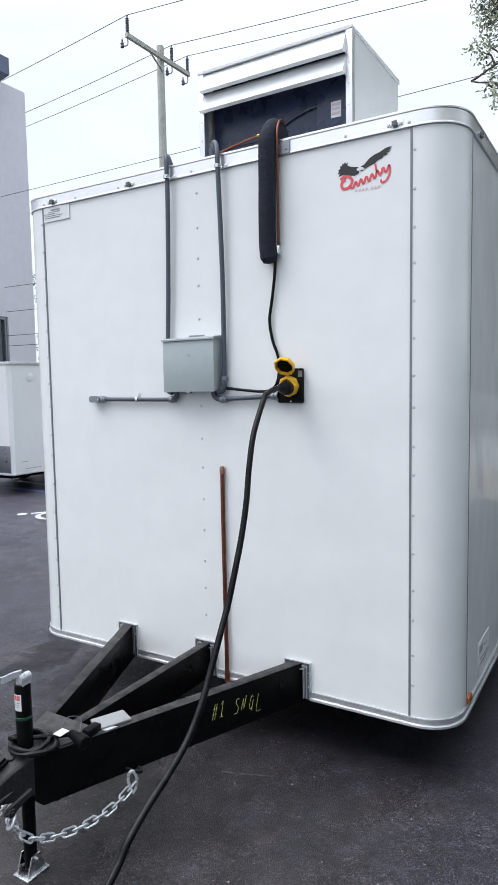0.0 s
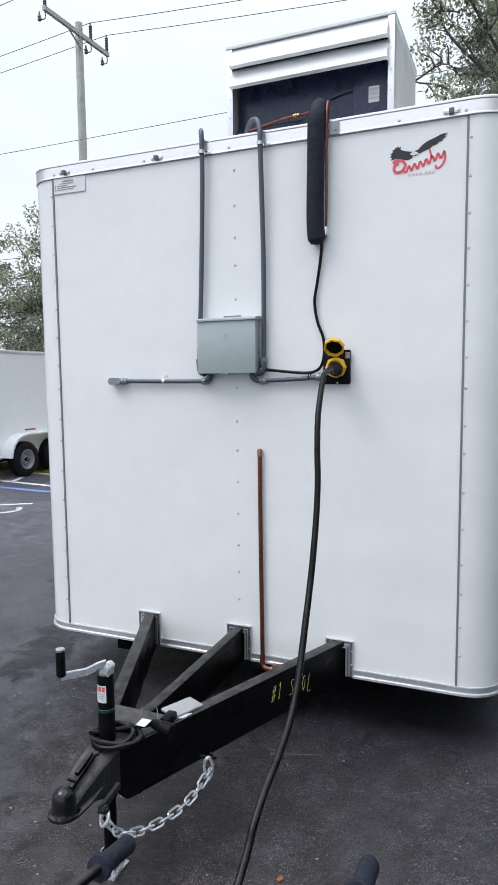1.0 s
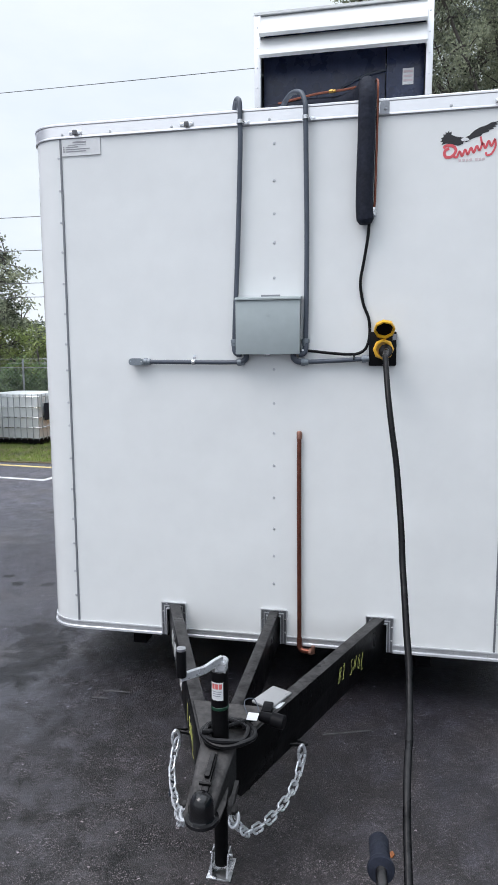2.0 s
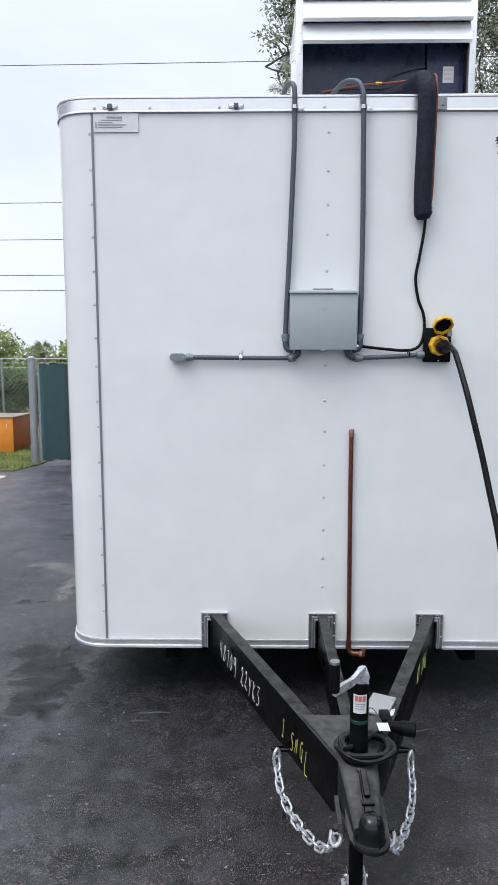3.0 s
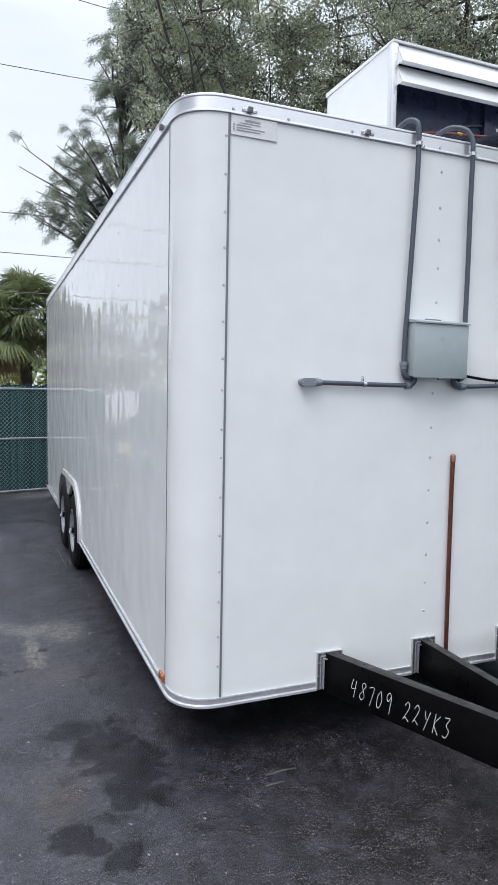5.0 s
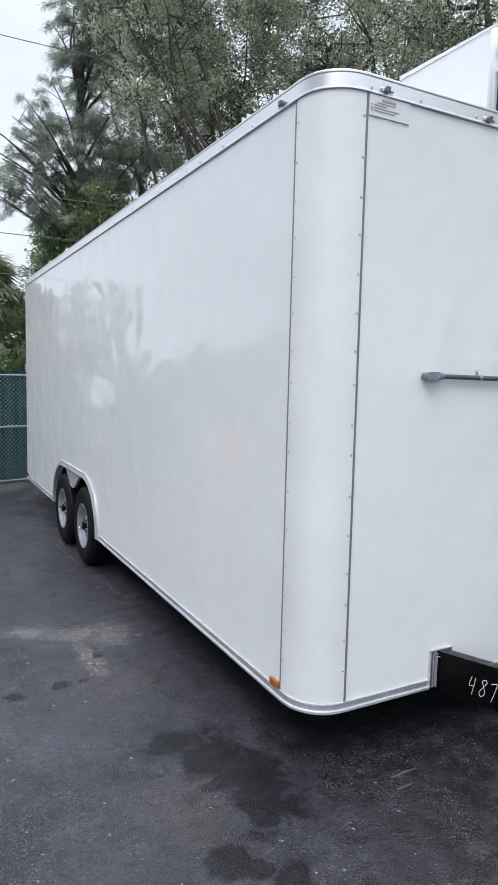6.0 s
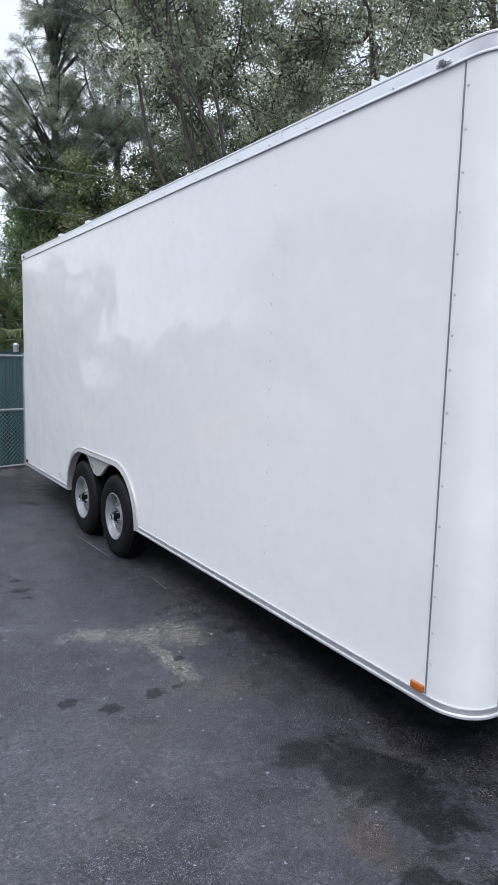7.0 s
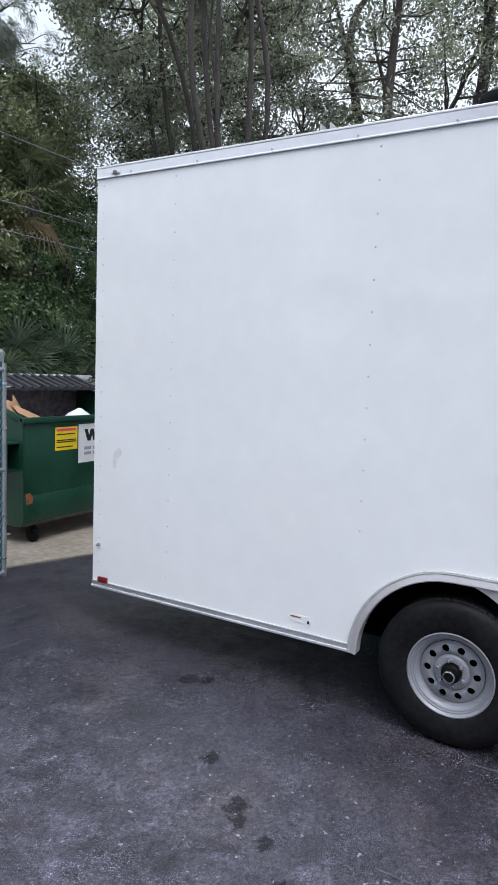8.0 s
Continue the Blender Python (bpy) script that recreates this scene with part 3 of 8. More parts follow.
lathe(bm, [(0.075, -0.01), (0.075, 0.005), (0.0, 0.0055)], (-5.780, 3.680, 0), (0, 0, 1), 16, False)
solid("painted_symbol", bm, M_LINEW, "worn white accessible-parking symbol painted on asphalt", "road marking", kind="structure", smooth=0)

SCRATCH = "thin pale scratch line in the asphalt"
for pts in ([(0.30, -0.33), (0.54, -0.245)], [(-1.455, 4.84), (-1.44, 4.5), (-1.43, 4.05)], [(-2.37, 4.98), (-2.375, 4.6), (-2.36, 4.2), (-2.37, 3.9)], [(-1.36, 2.9), (-1.34, 3.2)], [(-0.96, -0.13), (-0.88, -0.118), (-0.80, -0.12)], [(-0.99, -0.205), (-0.90, -0.20)]):
    strip("scratch_line", pts, 0.008, M_SCRATCH, SCRATCH)
bm = B()
prism(bm, [(0.610, -1.085), (0.622, -1.09), (0.632, -1.075), (0.625, -1.06), (0.613, -1.067)], 0.002, 0.008, ON_FLOOR)
solid("fallen_leaf", bm, M_RUST, "small orange-brown fallen leaf on the asphalt", "leaf", (0.62, -1.075, 0))

bm = B()
prism(bm, [(-4.15, 8.62), (-1.1, 8.95), (-0.7, 8.93), (0.1, 8.62), (4.3, 7.95), (6, 11.72), (-4.15, 11.45)], -0.05, 0.015, ON_FLOOR)
solid("concrete_pad", bm, M_CONC, "stained pale concrete pad under the dumpsters", "pavement", kind="structure", smooth=0)
bm = B()
box(bm, -4.3, 8.0, 11.64, 11.84, 0, 1.70, 0.01)
solid("wall_back", bm, M_BLOCK, "low white painted wall behind the dumpsters", "wall", kind="structure")
# unseen wall, added to cut the sky light reaching under the trailer
bm = B()
box(bm, 4.6, 4.8, -6.0, 7.8, 0, 2.2, 0.01)
solid("wall_side", bm, M_SLAT, "unseen dark green wall added to hold back light from the far side", "wall", kind="structure")
bm = B()
prism(bm, [(-40, 7.55), (-4.7, 7.7), (-4.45, 8.5), (-4.45, 60), (-40, 60)], -0.05, 0.02, ON_FLOOR)
solid("grass_verge", bm, M_GRASSG, "patchy green grass verge at the edge of the asphalt", "lawn", kind="structure", smooth=0)
rg = np.random.default_rng(5)
n = 16000
base = np.stack([rg.uniform(-9.5, -4.5, n), 7.66 + 0.12 * np.sin(np.arange(n) * 0.7) ** 2 + rg.uniform(0.02, 1, n) ** 1.25 * 4.5, np.full(n, 0.02)], 1)
lean = np.stack([rg.normal(0, 0.03, n), rg.normal(0, 0.03, n), rg.uniform(0.015, 0.07, n)], 1)
turn_a = rg.uniform(0, 6.28, n)
wide = np.stack([np.cos(turn_a), np.sin(turn_a), 0 * turn_a], 1) * 0.006
gv = np.stack([base - wide, base + wide, base + lean + wide * 0.2, base + lean - wide * 0.2], 1).reshape(-1, 3)
tagged(new("grass", mesh_of("grass", gv, np.arange(4 * n).reshape(-1, 4), M_GRASS)), "short uneven green grass on the verge", "grass", kind="stuff")


# ---- the trailer ----
HALF, LONG, R = 1.357, 7.385, 0.207
Z0, ZT0 = 0.320, 3.026
FRONT_X = HALF - R
SIDE_SEAM = 0.222
trailer = thing("cargo_trailer", (0, 0, 0), "long white enclosed cargo trailer with rounded front corners, parked on asphalt", "trailer")

NOTCH = [(-0.640, -0.500), (-0.070, 0.072), (0.497, 0.640)]
NT = 0.505
outline = [(-FRONT_X, Z0 + 0.02)]
for a, b in NOTCH:
    outline += [(a + 0.02, Z0 + 0.02), (a + 0.02, NT - 0.02), (b - 0.02, NT - 0.02), (b - 0.02, Z0 + 0.02)]
outline += [(FRONT_X, Z0 + 0.02), (FRONT_X, ZT0 + 0.008), (-FRONT_X, ZT0 + 0.008)]
part("front_wall", prism(B(), outline, 0.0, 0.035, ON_FRONT), M_WHITE, trailer, "flat glossy white front panel", smooth=0)


def corner_points(side, k=12):
    """The rounded corner from the front seam to the side seam, in plan."""
    pts = [(side * (FRONT_X + R * math.sin(a) ** 0.88), R - R * math.cos(a) ** 0.88) for a in (0.5 * math.pi * i / k for i in range(k))] + [(side * HALF, R)]
    return pts + [(side * HALF, SIDE_SEAM)]


def sweep(bm, path, profile, outward):
    """A profile of (proud, z) along a plan path; outward gives the path's normals."""
    rows = [[bm.verts.new((x + nx * d, y + ny * d, z)) for d, z in profile] for (x, y), (nx, ny) in zip(path, outward)]
    for a, b in zip(rows, rows[1:]):
        for i in range(len(profile) - 1):
            bm.faces.new((a[i], a[i + 1], b[i + 1], b[i]))
    bm.faces.new(rows[0])
    bm.faces.new(rows[-1])
    return bm


def normals_of(path):
    out = []
    for i in range(len(path)):
        (x0, y0), (x1, y1) = path[max(i - 1, 0)], path[min(i + 1, len(path) - 1)]
        d = Vector((x1 - x0, y1 - y0)).normalized()
        out.append((-d.y, d.x))
    return out


for side, name in ((-1, "left"), (1, "right")):
    pts = corner_points(side)
    nm = [(side * abs(a), -abs(b)) for a, b in normals_of(pts)]
    bm = sweep(B(), pts, [(0.0, Z0 + 0.02), (0.003, Z0 + 0.05), (0.003, ZT0), (-0.03, ZT0), (-0.03, Z0 + 0.02), (0.0, Z0 + 0.02)], nm)
    part("corner_panel", bm, M_WHITE, trailer, "rounded glossy white corner panel", smooth=50)
    bm = B()
    sx = side * FRONT_X
    # grey strips at both seams stand in for the shade in the gaps
    box(bm, sx - 0.005, sx + 0.005, -0.005, 0.004, Z0 + 0.03, ZT0 - 0.001)
    part("seam_strip", bm, M_SEAM, trailer, "thin grey seam strip painting the shaded gap", smooth=0)
    bm = B()
    box(bm, side * HALF - 0.005, side * HALF + 0.005, SIDE_SEAM - 0.004, SIDE_SEAM + 0.004, Z0 + 0.03, ZT0 - 0.001)
    part("seam_strip", bm, M_SEAM, trailer, "thin grey seam strip painting the shaded gap", smooth=0)


def arch(grow=0.0, k=12):
    """The wheel opening's edge in y, z, front foot to rear foot."""
    yf, yr, rad_y, rad_z, low = 4.025, 4.965, 0.50 + grow, 0.506 + grow, 0.312
    pts = [(yf - rad_y * math.cos(a), low + rad_z * math.sin(a)) for a in (0.5 * math.pi * i / k for i in range(k + 1))]
    pts += [(yr + rad_y * math.sin(a), low + rad_z * math.cos(a)) for a in (0.5 * math.pi * i / k for i in range(k + 1))]
    return pts


for side in (-1, 1):
    edge = arch()
    outline = [(SIDE_SEAM, Z0 + 0.02), (edge[0][0], Z0 + 0.02), *edge[1:-1], (edge[-1][0], Z0 + 0.02), (LONG, Z0 + 0.02), (LONG, ZT0), (SIDE_SEAM, ZT0)]
    part("side_wall", prism(B(), outline, side * HALF, side * (HALF - 0.035), ON_SIDE), M_WHITE, trailer, "long glossy white side panel", smooth=0)
    # arch flange, skirt between the wheels, inner wheel box
    rim_in, rim_out = arch(-0.012), arch(0.040)
    bm = B()
    lo = [[bm.verts.new((side * (HALF + d), y, z)) for y, z in ln] for ln, d in ((rim_in, -0.05), (rim_in, 0.022), (arch(-0.006), 0.026), (arch(0.026), 0.014), (arch(0.030), 0.018), (rim_out, 0.016), (rim_out, -0.004))]
    for a, b in zip(lo, lo[1:]):
        for i in range(len(a) - 1):
            bm.faces.new((a[i], a[i + 1], b[i + 1], b[i]))
    part("fender_flange", bm, M_FENDER, trailer, "raised pale aluminium wheel arch flange", smooth=40)
    bm = B()
    dip = smooth_line([(4.04, 0.812, 0), (4.16, 0.800, 0), (4.27, 0.755, 0), (4.36, 0.695, 0), (4.44, 0.645, 0), (4.53, 0.630, 0), (4.62, 0.645, 0), (4.70, 0.695, 0), (4.77, 0.755, 0), (4.865, 0.800, 0), (4.965, 0.812, 0)], 4)
    skirt = [(p.x, p.y) for p in dip] + [(4.965, 0.828), (4.04, 0.828)]
    prism(bm, skirt, side * (HALF + 0.006), side * (HALF - 0.02), ON_SIDE)
    part("fender_skirt", bm, M_FENDER, trailer, "pale aluminium fender skirt between the two wheels", smooth=0)
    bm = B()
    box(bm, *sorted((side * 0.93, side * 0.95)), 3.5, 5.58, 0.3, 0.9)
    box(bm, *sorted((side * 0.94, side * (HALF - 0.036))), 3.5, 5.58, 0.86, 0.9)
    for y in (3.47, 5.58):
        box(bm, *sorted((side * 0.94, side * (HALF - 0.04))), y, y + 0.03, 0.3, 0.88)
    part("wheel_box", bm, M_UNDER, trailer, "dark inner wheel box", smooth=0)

bm = B()
box(bm, -HALF + 0.002, HALF - 0.002, LONG - 0.03, LONG, Z0 + 0.02, 3.0)
part("rear_wall", bm, M_WHITE, trailer, "white rear wall", smooth=0)
bm = B()
prism(bm, [(-HALF + 0.01, LONG), (HALF - 0.01, LONG), (HALF - 0.01, R), *[(x * 0.99, y + 0.005) for x, y in reversed(corner_points(1)[:-1])], *[(x * 0.99, y + 0.005) for x, y in corner_points(-1)[:-1]], (-HALF + 0.01, R + 0.02)], 3.06, 3.106, ON_FLOOR)
part("roof", bm, M_ROOFWHITE, trailer, "flat white sheet roof", smooth=0)
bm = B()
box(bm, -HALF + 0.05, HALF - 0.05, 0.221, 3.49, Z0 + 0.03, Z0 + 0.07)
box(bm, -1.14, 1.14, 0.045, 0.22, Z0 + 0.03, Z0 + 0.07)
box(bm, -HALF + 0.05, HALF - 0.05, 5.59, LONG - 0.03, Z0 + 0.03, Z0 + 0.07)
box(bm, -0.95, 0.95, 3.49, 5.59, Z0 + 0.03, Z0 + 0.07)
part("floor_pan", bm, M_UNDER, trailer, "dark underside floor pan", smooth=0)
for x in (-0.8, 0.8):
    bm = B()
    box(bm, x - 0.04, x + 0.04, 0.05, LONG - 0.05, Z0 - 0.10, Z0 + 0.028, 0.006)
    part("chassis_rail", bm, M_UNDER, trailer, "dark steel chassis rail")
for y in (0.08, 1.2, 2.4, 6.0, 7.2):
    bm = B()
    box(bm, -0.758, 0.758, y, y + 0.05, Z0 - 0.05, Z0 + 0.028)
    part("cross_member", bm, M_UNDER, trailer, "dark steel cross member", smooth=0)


left_round = [(-HALF, LONG), *[(x, y) for x, y in reversed(corner_points(-1))]]
right_round = [*corner_points(1), (HALF, LONG)]
whole = left_round + right_round


def outward_of(path):
    out = []
    for x, y in path:
        if y >= R:
            out.append((1.0 if x > 0 else -1.0, 0.0))
        elif abs(x) <= FRONT_X:
            out.append((0.0, -1.0))
        else:
            v = Vector((abs(x) - FRONT_X, y - R)).normalized()
            out.append((v.x * (1 if x > 0 else -1), v.y))
    return out


TOP = [(0.0, ZT0), (0.011, ZT0), (0.011, ZT0 + 0.006), (0.009, ZT0 + 0.009), (0.009, 3.086), (0.012, 3.090), (0.012, 3.097), (0.006, 3.102), (-0.06, 3.106), (-0.06, 3.100), (-0.01, ZT0), (0.0, ZT0)]
part("top_trim", sweep(B(), whole, TOP, outward_of(whole)), M_ALU, trailer, "brushed aluminium roof edge trim", smooth=25)
# grey sealant bead that also paints the shadow line below the trim
part("sealant_shade_line", sweep(B(), whole, [(0.0, ZT0 - 0.005), (0.003, ZT0 - 0.004), (0.004, ZT0), (-0.004, ZT0), (0.0, ZT0 - 0.005)], outward_of(whole)), M_SEALSHADE, trailer, "thin grey sealant line with painted shade under the roof trim", smooth=0)
LOW = [(0.0, Z0 + 0.036), (0.009, Z0 + 0.036), (0.010, Z0 + 0.030), (0.006, Z0 + 0.027), (0.006, Z0 + 0.006), (0.015, Z0 + 0.002), (0.016, Z0 - 0.008), (-0.03, Z0 - 0.008), (-0.03, Z0 + 0.018), (0.0, Z0 + 0.036)]
pieces = [[(-HALF, 3.515), *left_round[1:], (NOTCH[0][0], 0.0)], [(NOTCH[0][1], 0.0), (NOTCH[1][0], 0.0)], [(NOTCH[1][1], 0.0), (NOTCH[2][0], 0.0)],
          [(NOTCH[2][1], 0.0), *right_round[:-1], (HALF, 3.515)], [(-HALF, LONG), (-HALF, 5.48)], [(HALF, 5.48), (HALF, LONG)]]
for path in pieces:
    part("bottom_trim", sweep(B(), path, LOW, outward_of(path)), M_ALULOW, trailer, "ribbed aluminium bottom rail", smooth=30)
# aluminium angle round each beam opening
for a, b in NOTCH:
    bm = B()
    w = 0.030
    shape = [(a, Z0 - 0.006), (a + w, Z0 - 0.006), (a + w, NT - w), (b - w, NT - w), (b - w, Z0 - 0.006), (b, Z0 - 0.006), (b, NT), (a, NT)]
    prism(bm, shape, -0.012, 0.004, ON_FRONT)
    collar = part("beam_collar", bm, M_ALUDULL, trailer, "dull aluminium angle round the beam opening", smooth=0)
    for d, y0, y1 in ((w, -0.026, 0.05), (0.016, -0.0165, -0.0122), (-0.001, -0.0145, 0.002)):
        e = d + 0.0045
        rim = [(a + d, Z0), (a + e, Z0), (a + e, NT - e), (b - e, NT - e), (b - e, Z0), (b - d, Z0), (b - d, NT - d), (a + d, NT - d)]
        part("lip", prism(B(), rim, y0, y1, ON_FRONT), M_ALULOW, collar, "thin bright lip of the angle", smooth=0)
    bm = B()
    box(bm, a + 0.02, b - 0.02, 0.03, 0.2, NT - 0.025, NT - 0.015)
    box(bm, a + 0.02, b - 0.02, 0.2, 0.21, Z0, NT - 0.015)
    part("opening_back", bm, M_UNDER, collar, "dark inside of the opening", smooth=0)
    bm = B()
    for px, pz in ((a + 0.0075, 0.38), (a + 0.0075, 0.45), (b - 0.0075, 0.38), (b - 0.0075, 0.45), (a + 0.03, NT - 0.0075), ((a + b) / 2, NT - 0.0075), (b - 0.03, NT - 0.0075)):
        dome(bm, (px, -0.012, pz), (0, -1, 0), 0.0062)
    part("screw", bm, M_ZINC, collar, "small zinc screw heads", kind="stuff")


RIVET = {}


def rivets(places, normal, parent=trailer, r=0.008, far=False):
    """Rivet heads, each an object on one shared mesh; the hidden far side is joined."""
    if far:
        bm = B()
        for p in places:
            dome(bm, p, normal, r)
        part("rivet", bm, M_RIVET, parent, "small rivet heads", kind="stuff")
        return
    if r not in RIVET:
        RIVET[r] = as_mesh("rivet", dome(B(), (0, 0, 0), (0, 0, 1), r), M_RIVET)
    turn = Vector(normal).to_track_quat("Z", "Y").to_matrix().to_4x4()
    for p in places:
        ob = new("rivet", RIVET[r])
        ob.matrix_world = Matrix.Translation(Vector(p) - Vector(parent.location)) @ turn
        ob.parent = parent



levels = [0.49 + 0.166 * i for i in range(16)]
rivets([(0.0, 0, z) for z in (2.933, 2.754, 2.594, 2.452, 2.277, 1.811, 1.633, 1.476, 1.302, 1.129, 0.957, 0.805, 0.650)], (0, -1, 0), r=0.0078)
seam_levels = (2.929, 2.762, 2.598, 2.443, 2.278, 2.114, 1.949, 1.806, 1.627, 1.497, 1.312, 1.134, 0.961, 0.818, 0.651, 0.508)
for s in (-1, 1):
    rivets([(s * (FRONT_X + 0.014), -0.002, z) for z in seam_levels], (s * 0.1, -1, 0), r=0.0075)
    rivets([(s * (HALF + 0.002), SIDE_SEAM - 0.018, z) for z in seam_levels], (s, 0, 0), r=0.0075)
    for y in (1.54, 2.855, 4.165, 5.475, 6.755, 7.33):
        rivets([(s * HALF, y, z) for z in levels if z > 0.9 or not 3.4 < y < 5.7], (s, 0, 0), r=0.0062, far=s > 0)
    rivets([(s * (HALF + 0.009), y, 3.045) for y in (0.3, 0.62, 0.95, 1.25, 1.6, 1.95, 2.5, 3.0, 3.5, 4.1, 4.6, 5.1, 5.6, 6.1, 6.6, 7.1)], (s, 0, 0), far=s > 0)
    rivets([(s * (HALF + 0.006), 0.3 + 0.3 * i, Z0 + 0.017) for i in range(11)] + [(s * (HALF + 0.006), 5.7 + 0.3 * i, Z0 + 0.017) for i in range(6)], (s, 0, 0), r=0.005, far=s > 0)
rivets([(x, -0.009, 3.045) for x in (-1.135, -0.865, -0.53, -0.023, 0.526, 0.844, 1.14)], (0, -1, 0))
rivets([(x, -0.006, Z0 + 0.017) for x in (-1.1, -0.9, -0.72, -0.4, -0.18, 0.15, 0.32, 0.75, 0.95, 1.12)], (0, -1, 0), r=0.005)
for z, lean in ((2.07, 0.55), (1.80, 0.62)):
    q = Vector((-FRONT_X - R * math.sin(lean), R - R * math.cos(lean), z))
    part("dent", dome(B(), q, (-math.sin(lean), -math.cos(lean), 0), 0.014, 0.006, 10), M_WHITE, trailer, "small raised dent in the corner panel")
bm = B()
box(bm, -HALF - 0.013, -HALF - 0.008, 1.478, 1.499, ZT0 - 0.002, 3.096, 0.001)
part("trim_joint", bm, M_ALU, trailer, "joint plate in the roof trim", smooth=0)


def marker(place, out, along, lens=M_CLEAR, label="small clear clearance light in a zinc bracket"):
    """Clearance light: bracket with two screws and a lens."""
    place, out, along = Vector(place), Vector(out), Vector(along)
    up = Vector((0, 0, 1))
    m = Matrix((along, -out, up)).transposed().to_4x4()
    m.translation = place
    br = B()
    box(br, -0.036, 0.036, -0.004, 0.0, -0.010, 0.010, 0.003, m)
    body = part("clearance_light", br, M_ZINC, trailer, label)
    ln = B()
    box(ln, -0.012, 0.012, -0.018, -0.003, -0.014, 0.011, 0.003, m)
    part("lens", ln, lens, body, "dark lens")
    sc = B()
    for x in (-0.028, 0.028):
        dome(sc, m @ Vector((x, -0.004, 0)), out, 0.006)
    part("screw", sc, M_ZINC, body, "pair of screw heads", kind="stuff")


for x in (-1.058, -0.449, 1.078):
    marker((x, -0.009, 3.05), (0, -1, 0), (1, 0, 0))
for s in (-1, 1):
    for y in (0.335, 7.225):
        marker((s * (HALF + 0.009), y, 3.05), (s, 0, 0), (0, s * 1, 0))
    bm = B()
    box(bm, *sorted((s * HALF, s * (HALF + 0.016))), 0.230, 0.306, 0.358, 0.392, 0.005)
    part("side_marker", bm, M_AMBER, trailer, "amber side marker lens")
    bm = B()
    box(bm, *sorted((s * HALF, s * (HALF + 0.016))), 7.245, 7.328, 0.350, 0.390, 0.005)
    part("side_marker", bm, M_RED, trailer, "red side marker lens")
    bm = B()
    box(bm, *sorted((s * HALF, s * (HALF + 0.012))), 7.315, 7.34, 0.60, 0.622, 0.003)
    cyl(bm, (s * HALF, 7.335, 0.61), (s * (HALF + 0.02), 7.335, 0.61), 0.006, seg=8)
    part("door_catch", bm, M_ZINC, trailer, "small zinc door catch")
M_SMUDGE = mat("grey_rub_mark", (0.70, 0.71, 0.72), 0.2, vary=0.08, size=20)
bm = B()
prism(bm, [(7.14, 1.27), (7.17, 1.29), (7.21, 1.26), (7.22, 1.16), (7.195, 1.145), (7.185, 1.21), (7.15, 1.235)], -HALF - 0.0012, -HALF + 0.002, ON_SIDE)
part("rub_mark", bm, M_SMUDGE, trailer, "faint grey rub mark on the side panel", smooth=0)
bm = B()
box(bm, -HALF - 0.002, -HALF, 5.735, 5.865, 0.405, 0.45)
data_plate = part("data_label", bm, M_WHITE, trailer, "small white data label", smooth=0)
for y0, y1, z0, z1 in ((5.793, 5.860, 0.434, 0.440), (5.741, 5.753, 0.409, 0.426)):
    bm = B()
    box(bm, -HALF - 0.004, -HALF - 0.002, y0, y1, z0, z1)
    part("print", bm, M_RUSTSIDE if z0 > 0.43 else M_BLACKINK, data_plate, smooth=0)


bm = B()
box(bm, HALF, HALF + 0.002, 0.50, 0.78, 0.40, 0.56)
right_label = part("data_label", bm, M_LABEL, trailer, "white data label with dark print", smooth=0)
for y0, y1, z0, z1 in ((0.53, 0.60, 0.50, 0.54), (0.55, 0.72, 0.46, 0.47), (0.54, 0.70, 0.435, 0.445), (0.66, 0.74, 0.50, 0.51)):
    bm = B()
    box(bm, HALF + 0.002, HALF + 0.004, y0, y1, z0, z1)
    part("print", bm, M_GREYINK, right_label, smooth=0)


